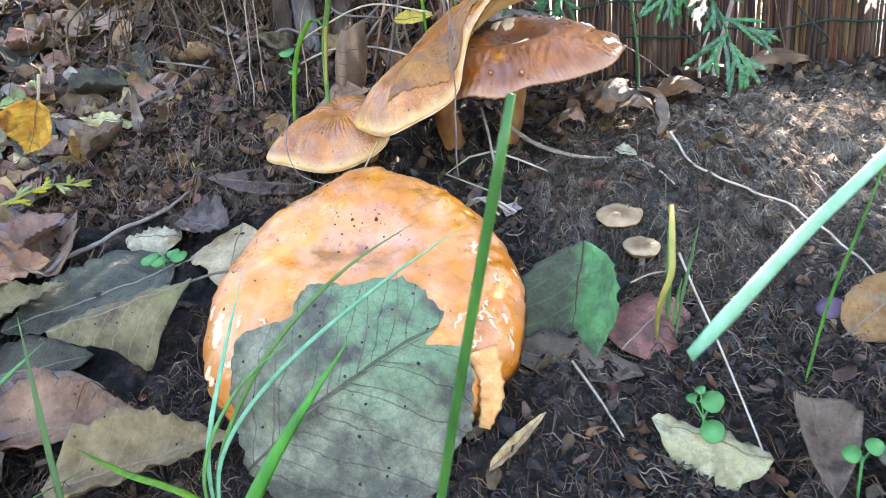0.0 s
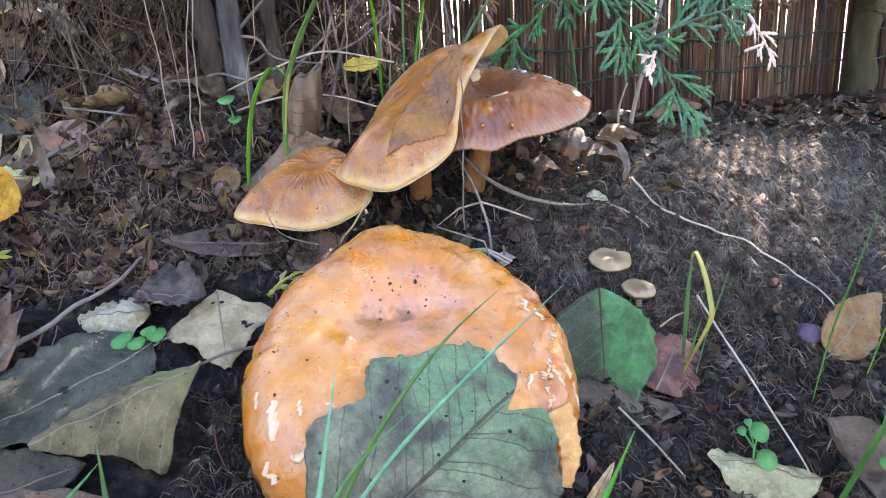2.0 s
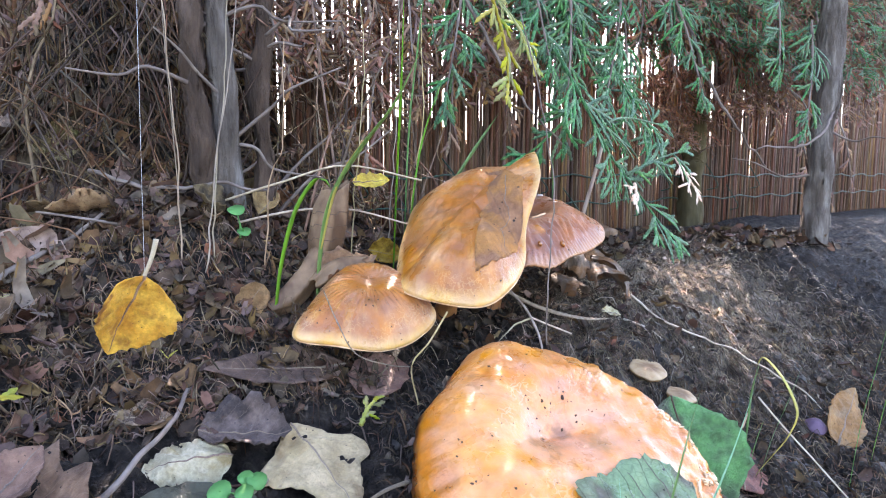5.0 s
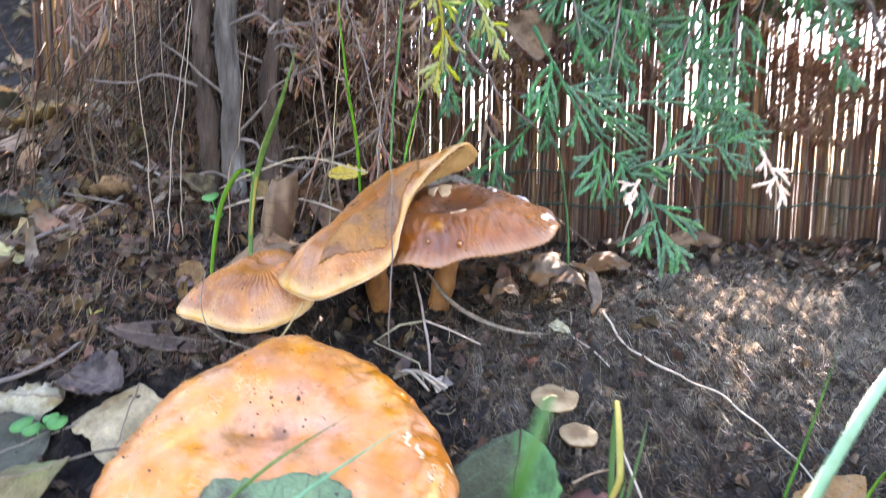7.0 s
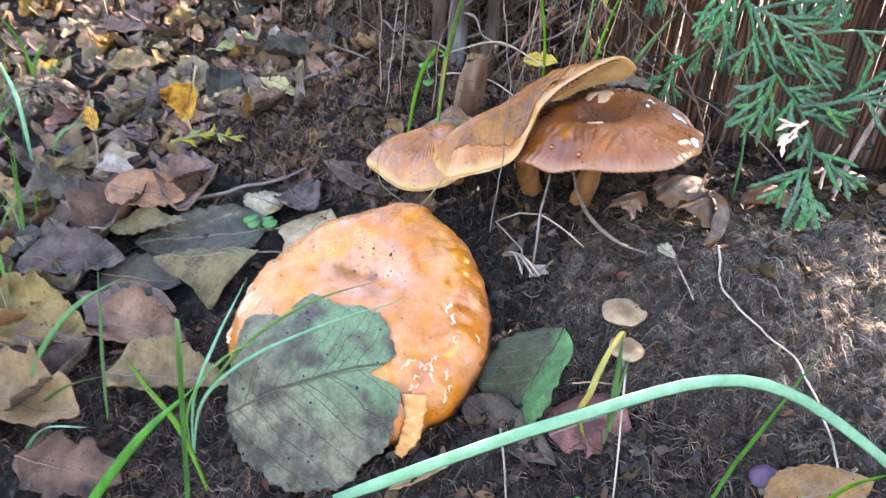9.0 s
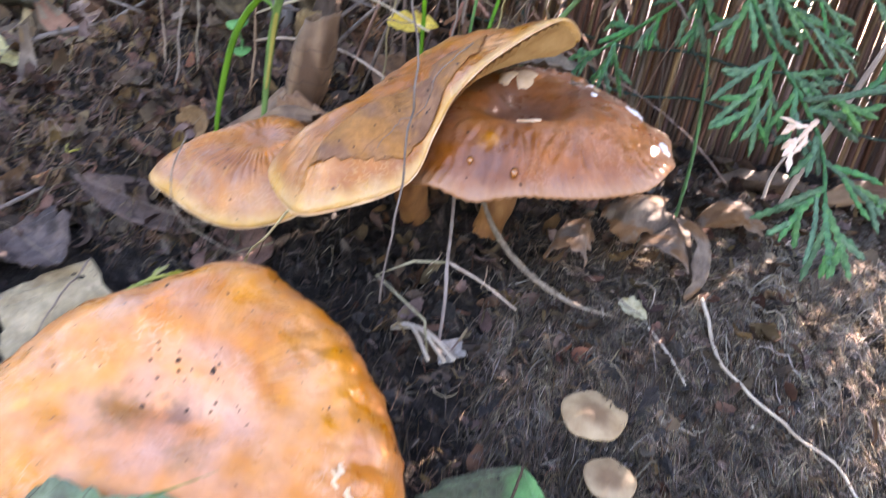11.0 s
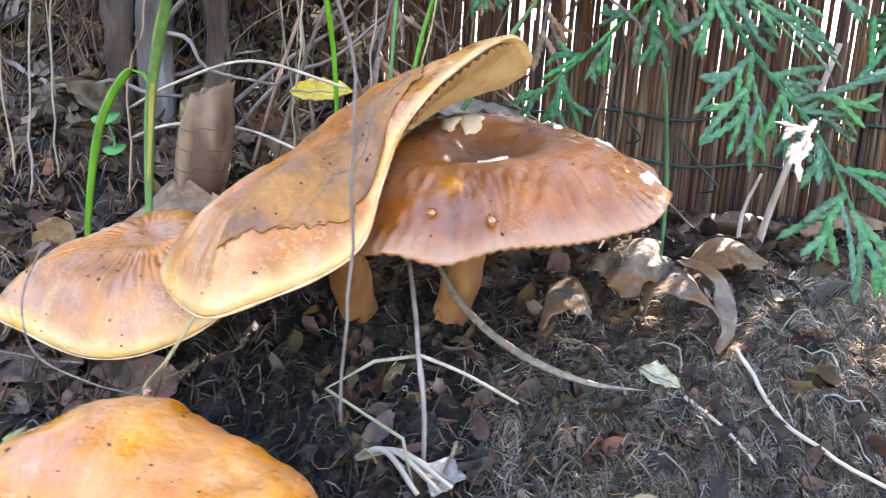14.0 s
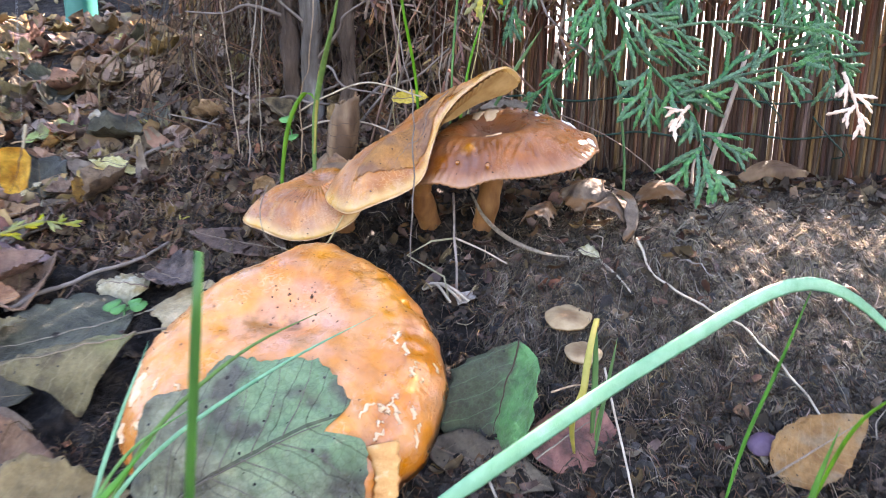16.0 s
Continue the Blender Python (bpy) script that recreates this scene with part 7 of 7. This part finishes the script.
grass([([on(-0.074, 0.349, -0.003), (-0.0715, 0.347, 0.198), (-0.066, 0.344, 0.222), (-0.0580, 0.3420, 0.2355), (-0.0530, 0.3408, 0.2365), (-0.0505, 0.340, 0.233)], 0.0024, (1, 0.2, 0), M_GRASS)], "green grass blade bent over beside the pointed mushroom")
grass([([on(-0.0545, 0.348, -0.003), (-0.0535, 0.3455, 0.205), (-0.0500, 0.3395, 0.230), (-0.0420, 0.328, 0.250), (-0.0330, 0.315, 0.268), (-0.0250, 0.306, 0.290)], 0.0028, (1, 0.2, 0), M_GRASS),
       ([(-0.0535, 0.3455, 0.205), (-0.0492, 0.3385, 0.232), (-0.0440, 0.3295, 0.248), (-0.0350, 0.3175, 0.264)], 0.0016, (1, 0.2, 0), M_GRASSYEL)], "tall grass blade with a yellowing edge behind the mushrooms")
grass([([on(-0.002, 0.372, -0.003), (-0.003, 0.365, 0.24), (-0.008, 0.352, 0.28), (-0.013, 0.340, 0.33)], 0.0016, (1, 0.2, 0), M_GRASS)], "narrow upright grass blade behind the wavy cap")
grass([([on(0.012, 0.385, -0.003), (0.014, 0.382, 0.26), (0.018, 0.378, 0.31), (0.02, 0.37, 0.36)], 0.0014, (1, 0.2, 0), M_GRASS), ([on(0.014, 0.387, -0.003), (0.022, 0.384, 0.25), (0.034, 0.380, 0.29)], 0.0015, (1, 0.2, 0), M_GRASS)], "green grass blades behind the raised cap")
grass([([on(0.030, 0.382, 0.03), (0.048, 0.372, 0.250), (0.062, 0.366, 0.272)], 0.0021, (0.6, 0, -0.7), M_GRASS)], "short green grass blade behind the brown cap")
grass([([on(0.0852, 0.2262, -0.003), (0.0850, 0.2250, 0.135), (0.0845, 0.2236, 0.150), (0.0836, 0.2200, 0.1645)], 0.0022, (1, 0.1, 0), M_GRASS),
       ([(0.0840, 0.2215, 0.1620), (0.0835, 0.2185, 0.1656), (0.0815, 0.2100, 0.1608), (0.0800, 0.2040, 0.1540), (0.0791, 0.2012, 0.1475), (0.0768, 0.2030, 0.1390), (0.0770, 0.2090, 0.1290), (0.0786, 0.2160, 0.1185), on(0.0790, 0.2180, -0.003)], 0.0023, (1, 0.1, 0), M_GRASSYEL),
       ([on(0.0858, 0.2190, -0.003), (0.0866, 0.2150, 0.132), (0.0880, 0.2090, 0.152), (0.0890, 0.2060, 0.164)], 0.0013, (1, 0.3, 0), M_GRASS), ([on(0.0862, 0.2240, -0.003), (0.0868, 0.2220, 0.128), (0.0880, 0.2195, 0.139)], 0.0015, (1, 0.3, 0), M_GRASS)], "yellowing grass blade bent over, with green ones at its foot")
grass([([on(0.123, 0.201, -0.003), (0.128, 0.200, 0.135), (0.134, 0.198, 0.160), (0.141, 0.196, 0.190)], 0.0016, (1, 0.3, 0), M_GRASS), ([on(0.143, 0.188, -0.003), (0.143, 0.186, 0.125), (0.147, 0.184, 0.150)], 0.0024, (1, 0.3, 0), M_GRASS),
       ([on(0.150, 0.205, -0.003), (0.160, 0.204, 0.14), (0.175, 0.205, 0.155)], 0.002, (1, 0.3, 0), M_GRASS)], "thin green grass blades at the edge of the soil")
BR = [(0.200, 0.205, 0.110), (0.180, 0.190, 0.150), (0.150, 0.168, 0.181), (0.1185, 0.1435, 0.2000), (0.085, 0.116, 0.1925), (0.049, 0.084, 0.1790)]
grass([(BR, 0.0031, (0, 0.45, 0.9), M_GRASSPALE)], "broad pale green grass blade arching over the soil", name="broad_grass", blunt=True)
grass([([on(-0.002, 0.095, -0.003), (0.003, 0.090, 0.110), (0.012, 0.082, 0.160), (0.0246, 0.0694, 0.2190)], 0.0016, (1, 0, 0), M_GRASSDARK)], "dark upright grass blade in front of the mushroom", blunt=True)
grass([([(0.19, 0.115, 0.10), (0.13, 0.118, 0.118), (0.10, 0.12, 0.112), (0.07, 0.125, 0.108)], 0.0032, (0, 1, 0.3), M_GRASS), ([(0.125, 0.118, 0.118), (0.14, 0.125, 0.135), (0.17, 0.13, 0.15)], 0.0030, (0, 0.6, 0.6), M_GRASS)], "green grass blades lying along the soil")
T0 = on(-0.062, 0.158, -0.004)
grass([([T0, (-0.058, 0.160, 0.115), (-0.040, 0.165, 0.138), (-0.010, 0.172, 0.160), (0.018, 0.182, 0.175)], 0.0014, (0.5, 0, -0.8), M_GRASSPALE),
       ([T0, (-0.060, 0.162, 0.112), (-0.045, 0.168, 0.140), (-0.022, 0.178, 0.162), (0.002, 0.190, 0.174)], 0.0014, (0.6, 0, -0.7), M_GRASS),
       ([T0, (-0.062, 0.160, 0.115), (-0.056, 0.166, 0.140), (-0.049, 0.176, 0.165)], 0.0015, (0.9, 0, -0.3), M_GRASSPALE),
       ([on(-0.055, 0.085, -0.003), (-0.040, 0.088, 0.115), (-0.0212, 0.095, 0.1530), (-0.0040, 0.1036, 0.1760)], 0.0030, (0.7, 0, -0.6), M_GRASS),
       ([T0, (-0.063, 0.158, 0.112), (-0.052, 0.165, 0.134), (-0.030, 0.172, 0.150)], 0.0012, (0.8, 0, -0.5), M_GRASS),
       ([on(-0.045, 0.15, -0.003), (-0.062, 0.152, 0.106), (-0.088, 0.160, 0.112), (-0.104, 0.165, 0.118)], 0.0024, (0, 1, 0.2), M_GRASS)], "tuft of thin grass blades leaning over the orange cap", name="grass_tuft")
grass([([on(-0.150, 0.150, -0.003), (-0.140, 0.152, 0.110), (-0.125, 0.160, 0.135), (-0.108, 0.170, 0.150)], 0.0026, (0.7, 0, -0.6), M_GRASS), ([on(-0.145, 0.148, -0.003), (-0.12, 0.15, 0.105), (-0.09, 0.16, 0.118)], 0.0022, (0.5, 0.5, 0), M_GRASS),
       ([on(-0.13, 0.13, -0.003), (-0.11, 0.13, 0.10), (-0.09, 0.135, 0.106)], 0.0022, (0.2, 0.8, 0), M_GRASSPALE)], "grass blades in front of brown leaves", name="grass_tuft")
grass([([on(-0.105, 0.155, -0.003), (-0.1045, 0.155, 0.12), (-0.103, 0.156, 0.165)], 0.0022, (1, 0, 0), M_GRASS)], "single upright grass blade among leaves")
rng = random.Random(8)
for k in range(5):
    bl = []
    cx, cy = (-0.20, -0.24, -0.30, -0.27, -0.36)[k], (0.17, 0.22, 0.26, 0.15, 0.31)[k]
    for i in range(7):
        x, y = cx + rng.uniform(-0.02, 0.02), cy + rng.uniform(-0.02, 0.02)
        dx, dy, h = rng.uniform(-0.03, 0.03), rng.uniform(-0.02, 0.02), rng.uniform(0.03, 0.07)
        bl.append(([on(x, y, -0.003), (x + dx * 0.3, y + dy * 0.3, ground_z(x, y) + h * 0.6), (x + dx, y + dy, ground_z(x, y) + h)], rng.uniform(0.0018, 0.003), (1, rng.uniform(-1, 1), 0), M_GRASS if rng.random() < 0.8 else M_GRASSPALE))
    grass(bl, "small tuft of green grass among fallen leaves", name="grass_tuft")

# lawn edge on the far left bank and the lawn behind
V, Fc = [], []
for i in range(1500):
    x, y = -0.56 - abs(rng.gauss(0, 0.16)), rng.uniform(0.30, 0.75)
    h, dx, dy = rng.uniform(0.03, 0.09), rng.gauss(0, 0.02), rng.gauss(0, 0.02)
    z = ground_z(x, y)
    tube([Vector((x, y, z - 0.003)), Vector((x + dx * 0.3, y + dy * 0.3, z + h * 0.55)), Vector((x + dx, y + dy, z + h * 0.9)), Vector((x + dx * 1.6, y + dy * 1.6, z + h))], lambda t: 0.0012 * (1 - t * 0.93), 3, 0.3, Vector((1, 0.3, 0)), V, Fc)
M_LAWN = material("lawn grass", [(0.3, (0.055, 0.20, 0.02)), (0.7, (0.12, 0.36, 0.045))], 60, 0.45, 0.0, random_hue=0.3, sheer=0.3, per_object=False)
solid("lawn_grass", V, Fc, M_LAWN, "dense bright green lawn grass at the edge of the bank", "grass", "stuff")


def rod(name, pts, r, mat_, label, category, group="", taper=0.4, sides=6, n=6, wob=0.0, nodes=()):
    path = smooth_path(pts, n)
    if wob:
        path = [p + Vector((fbm(p.x * 90, p.z * 90, 1, 2), 0, fbm(p.x * 90, p.y * 90, 4, 2))) * wob for p in path]

    def rad(t):
        return r * (1 - taper * t) * (1 + sum(0.5 * math.exp(-((t - q) / 0.02) ** 2) for q in nodes))
    V, Fc = tube(path, rad, sides)
    me = mesh_of(name, V, Fc)
    me.materials.append(mat_)
    return tagged(new(name, me), label, category, group)


S = "straws"
rod("straw", [(0.0232, 0.318, 0.1917), (0.0255, 0.304, 0.182), (0.0266, 0.2962, 0.1748), (0.0285, 0.291, 0.163), on(0.029, 0.289)], 0.0006, M_STRAW, "dry straw stalk leaning against the soil", "straw", S, 0.1, nodes=(0.6,))
rod("straw", [(0.0262, 0.2962, 0.1745), (0.0165, 0.2955, 0.1730), (0.0056, 0.2943, 0.1663), (0.0240, 0.2835, 0.1600), (0.0265, 0.2820, 0.1500)], 0.0005, M_STRAW, "bent pale dry straw on soil", "straw", S, 0.2, n=1)
rod("straw", [(0.0262, 0.2962, 0.1750), (0.038, 0.2975, 0.170), (0.0505, 0.2945, 0.1645)], 0.0005, M_STRAW, "pale straw lying on the soil", "straw", S, 0.2)
part("blade", blade_mesh([(0.030, 0.334, 0.190), (0.038, 0.322, 0.180), (0.050, 0.309, 0.173), (0.066, 0.299, 0.169), (0.082, 0.297, 0.168)], 0.0021, (0.3, 0.5, 0.8), 0.3), M_STALK, thing("straw", "flat dry stalk in front of the brown mushroom", "straw", S))
for i in range(8):
    a = -0.9 + i * 0.32
    rod("straw", [on(0.014, 0.288, 0.002), (0.014 + 0.010 * math.cos(a), 0.288 - 0.003, ground_z(0.016, 0.285) + 0.006), (0.014 + 0.022 * math.cos(a), 0.288 - 0.006 + 0.006 * math.sin(a), ground_z(0.02, 0.284) + 0.002)], 0.0009 if i < 3 else 0.0005, M_ROOT if i < 3 else M_STRAW, "short pale straw in a small heap", "straw", S)
rod("straw", [(-0.0225, 0.2910, 0.1840), (-0.030, 0.293, 0.172), (-0.0369, 0.2954, 0.1624), (-0.037, 0.290, 0.148)], 0.00042, M_STRAW, "pale straw between the mushrooms", "straw", S, 0.1)
rod("straw", [(-0.0666, 0.313, 0.1935), (-0.0660, 0.3015, 0.1825), (-0.061, 0.2965, 0.171), (-0.048, 0.295, 0.165), (-0.0375, 0.2954, 0.1624)], 0.00026, M_STALK, "thin dry stalk lying over the pointed cap", "straw", S, 0.1)
rod("straw", [(0.0116, 0.2695, 0.170), (0.0125, 0.270, 0.200), (0.0130, 0.268, 0.230), (0.006, 0.268, 0.265), (-0.004, 0.27, 0.30)], 0.00032, M_TWIG, "thin upright dry stalk in front of the wavy cap", "straw", S, 0.2, wob=0.0012)
rod("root", [on(0.108, 0.309, 0.003), on(0.113, 0.292, 0.003), on(0.128, 0.281, 0.004), on(0.148, 0.272, 0.003), on(0.163, 0.247, 0.002), on(0.168, 0.23)], 0.0006, M_ROOT, "long pale root running over the soil", "root", "roots", 0.3, wob=0.002)
rod("root", [on(0.092, 0.300, 0.003), on(0.098, 0.290, 0.004), on(0.104, 0.284, 0.002)], 0.0006, M_ROOT, "short pale root on the soil", "root", "roots", 0.3)
rod("grass_stalk", [(0.0876, 0.2225, 0.1472), (0.0902, 0.2125, 0.1370), (0.0930, 0.2020, 0.1272), (0.0960, 0.1890, 0.1150), (0.0985, 0.1760, 0.1035), on(0.101, 0.170, 0.001)], 0.00042, M_ROOT, "thin whitish grass stalk leaning on the yellow grass", "straw", S, 0.3)
rod("grass_stalk", [(0.070, 0.218, 0.139), (0.077, 0.221, 0.1405), (0.0845, 0.225, 0.140)], 0.0004, M_STRAW, "short pale stalk beside the green leaf", "straw", S, 0.3)
rod("grass_stalk", [on(0.048, 0.207, 0.003), on(0.055, 0.196, 0.003), on(0.061, 0.185, 0.001)], 0.0005, M_STRAW, "short dry stalk below the green leaf", "straw", S, 0.2)
rod("twig", [on(-0.167, 0.2575, 0.005), on(-0.154, 0.271, 0.007), on(-0.143, 0.2815, 0.007), on(-0.128, 0.299, 0.005), on(-0.119, 0.313, 0.004)], 0.0012, M_TWIG, "grey dead twig lying among leaves", "twig", "twigs", 0.4, wob=0.002)
rod("twig", [on(-0.190, 0.368, 0.004), on(-0.166, 0.386, 0.006), on(-0.150, 0.396, 0.006), on(-0.132, 0.402, 0.008)], 0.0014, M_TWIG, "dark twig lying on the bank", "twig", "twigs", 0.4, wob=0.002)
rod("twig", [(-0.135, 0.420, 0.240), (-0.110, 0.408, 0.232), (-0.085, 0.392, 0.234), (-0.060, 0.392, 0.230)], 0.0011, M_TWIG, "thin twig in front of the saplings", "twig", "twigs", 0.4, wob=0.002)
rod("twig", [(-0.080, 0.398, 0.226), (-0.058, 0.380, 0.235), (-0.030, 0.368, 0.243), (0.002, 0.350, 0.236)], 0.0006, M_STRAW, "thin pale stalk behind the wavy cap", "twig", "twigs", 0.3)
rod("twig", [(-0.082, 0.396, 0.214), (-0.055, 0.370, 0.222), (-0.030, 0.362, 0.222), (-0.006, 0.350, 0.215)], 0.0006, M_STRAW, "thin pale stalk behind the wavy cap", "twig", "twigs", 0.3)
rod("plant_stem", [on(0.156, 0.403, -0.003), (0.158, 0.398, 0.205), (0.163, 0.392, 0.235), (0.168, 0.388, 0.262)], 0.0016, M_STRAW, "dry plant stem standing in front of the fence", "plant", "dry stems", 0.3)
rod("plant_stem", [on(0.150, 0.405, -0.003), (0.149, 0.402, 0.20), (0.152, 0.398, 0.215)], 0.0009, M_STRAW, "short dry plant stem in front of the fence", "plant", "dry stems", 0.3)
rod("plant_stem", [on(0.108, 0.372, -0.003), (0.107, 0.370, 0.205), (0.102, 0.365, 0.235), (0.098, 0.362, 0.25)], 0.0008, M_GRASS, "thin green stem in front of the fence", "plant", "dry stems", 0.3)
rod("twig", [(0.44, 0.38, 0.30), (0.40, 0.36, 0.285), (0.35, 0.35, 0.262), (0.30, 0.36, 0.258)], 0.0013, M_TWIG, "thin bare branch in front of the thuja trunk", "twig", "twigs", 0.5, wob=0.003)
rod("twig", [(0.29, 0.42, 0.36), (0.31, 0.41, 0.31), (0.34, 0.40, 0.27), (0.37, 0.395, 0.245)], 0.0016, M_TWIG, "bare dead branch beside the thuja trunk", "twig", "twigs", 0.5, wob=0.003)
rod("twig", [(0.030, 0.36, 0.335), (0.048, 0.352, 0.30), (0.064, 0.345, 0.275), (0.085, 0.34, 0.255)], 0.0009, M_TWIG, "bare brown thuja twig", "twig", "twigs", 0.5, wob=0.002)
for i, (bx, by, tx, tz) in enumerate(((-0.098, 0.365, -0.080, 0.36), (-0.093, 0.372, -0.084, 0.33), (-0.106, 0.372, -0.112, 0.35), (-0.07, 0.372, -0.058, 0.30), (-0.02, 0.385, -0.012, 0.34), (0.004, 0.39, 0.012, 0.36), (0.02, 0.395, 0.03, 0.33))):
    x, y = bx, by
    rod("dry_stalk", [on(x, y, -0.003), (x + (tx - x) * 0.2, y - 0.004, ground_z(x, y) + 0.04), (x + (tx - x) * 0.7, y - 0.006, ground_z(x, y) + (tz - 0.2) * 0.6), (tx, y, tz)], 0.0004, M_STRAW, "tall dry grass stalk standing on the bank", "straw", "dry stalks", 0.5, wob=0.0015)

# dead stems and hanging roots at the back
V, Fc = [], []
rng = random.Random(28)
for i in range(70):
    x, y = rng.gauss(-0.05, 0.11), rng.uniform(0.39, 0.48)
    h, lx, ly = rng.uniform(0.02, 0.2), rng.gauss(0, 0.08), rng.gauss(0, 0.015)
    z = ground_z(x, y)
    tube(smooth_path([(x, y, z - 0.004), (x + lx * 0.2 + rng.gauss(0, 0.010), y, z + h * 0.4), (x + lx * 0.6 + rng.gauss(0, 0.012), y + ly * 0.5, z + h * 0.75), (x + lx, y + ly, z + h)], 3), lambda t, r=rng.choice((0.0003, 0.0004, 0.0005, 0.0009)): r * (1 - 0.6 * t), 4, V=V, Fc=Fc)
solid("dead_stems", V, Fc, M_MAT, "tangle of thin dead brown stems in front of the fence", "stems", "stuff")
V, Fc = [], []
for i in range(420):
    x, y = rng.gauss(-0.115, 0.045), rng.uniform(0.415, 0.48)
    z = ground_z(x, y) + rng.uniform(0.010, 0.10)
    h, lx = rng.uniform(0.015, 0.05), rng.gauss(0, 0.016)
    tube(smooth_path([(x, y, z), (x + lx * 0.4, y - 0.008, z - h * 0.4), (x + lx, y - 0.010, max(z - h, ground_z(x, y - 0.01)))], 3), lambda t: 0.0006 * (1 - 0.6 * t), 3, V=V, Fc=Fc)
solid("hanging_roots", V, Fc, M_DARKFIBRE, "mat of brown roots hanging from the bank", "roots", "stuff")


# dead leaves caught on the bank behind
rng = random.Random(91)
for i in range(34):
    x, y = rng.uniform(-0.27, 0.02), rng.uniform(0.375, 0.455)
    a, ln = rng.uniform(0, 6.28), rng.uniform(0.012, 0.026)
    b = Vector((x, y, ground_z(x, y) + 0.004))
    t = Vector((x + math.cos(a) * ln, y + math.sin(a) * ln * 0.6, 0))
    t.z = ground_z(t.x, t.y) + rng.uniform(0.002, 0.014)
    if abs(t.z - b.z) > 0.7 * ln:
        continue
    m, length = leaf_frame(b, t, (ground_normal(x, y) + Vector((0, -0.5, 0))).normalized(), rng.gauss(0, 25))
    k = kinds[(0, 1, 2, 4, 5)[i % 5]]
    k.scale = (length,) * 3
    copy_thing(k, m @ Matrix.Scale(1 / length, 4))


# ---------- seedlings ----------
def seedling(x, y, h, leaves, label, r=0.0038):
    th = thing("seedling", label, "plant", "seedlings")
    z = ground_z(x, y)
    part("stem", mesh_of("stem", *tube([Vector((x, y, z - 0.003)), Vector((x, y, z + h * 0.5)), Vector((x, y, z + h))], 0.00045, 6)), M_SPROUT, th)
    for dx, dy, dz, s in leaves:
        V, Fc = [], []
        c = Vector((x + dx, y + dy, z + h + dz))
        nrm = Vector((dx * 20, -0.45, 0.85)).normalized()
        u = nrm.orthogonal().normalized()
        w = nrm.cross(u)
        V.append(c + nrm * r * s * 0.02)
        for k in range(14):
            a = TAU * k / 14
            q = r * s * (1 + 0.12 * math.cos(2 * a))
            V.append(c + (u * math.cos(a) + w * math.sin(a)) * q + nrm * r * 0.12 * math.cos(2 * a + 1))
        n = len(V)
        V += [v - nrm * 0.00025 for v in V]
        Fc = [(0, 1 + k, 1 + (k + 1) % 14) for k in range(14)] + [(n, n + 1 + (k + 1) % 14, n + 1 + k) for k in range(14)] + [(1 + k, n + 1 + k, n + 1 + (k + 1) % 14, 1 + (k + 1) % 14) for k in range(14)]
        part("leaflet", mesh_of("leaflet", V, Fc), M_SPROUT, th)
        part("leaf_stalk", mesh_of("leaf_stalk", *tube([Vector((x, y, z + h * 0.85)), Vector((x + dx * 0.6, y + dy * 0.6, z + h + dz * 0.6 - 0.0004)), c], 0.00035, 5)), M_SPROUT, th)
    return th


seedling(0.0845, 0.182, 0.012, ((0.003, 0.002, 0.003, 1.0), (0.001, -0.005, -0.003, 1.0), (-0.003, 0.003, 0.004, 0.45), (0.0, 0.004, 0.006, 0.4)), "green seedling with round leaves beside a pale leaf")
seedling(-0.116, 0.266, 0.008, ((-0.006, 0.001, 0.001, 1.0), (0.006, 0.002, 0.001, 0.9), (0.0, -0.004, 0.001, 0.8), (0.003, 0.004, 0.002, 0.7)), "green seedling with oval leaves between fallen leaves")
seedling(-0.078, 0.380, 0.010, ((-0.002, -0.001, 0.006, 1.1), (0.001, -0.002, -0.004, 0.9)), "green seedling with two round leaves at the sapling's foot")
seedling(0.122, 0.163, 0.014, ((0.003, 0.0, 0.003, 0.7), (-0.003, 0.0, 0.001, 0.7)), "small green seedling in the soil")
seedling(-0.175, 0.118, 0.018, ((0.004, 0.0, 0.003, 1.4), (-0.006, 0.002, 0.001, 1.3), (0.0, -0.006, 0.0, 1.2)), "green seedling with broad round leaves among grass")
seedling(-0.215, 0.140, 0.016, ((0.004, 0.0, 0.003, 1.2), (-0.005, 0.002, 0.001, 1.0)), "green seedling with two leaves among brown leaves")
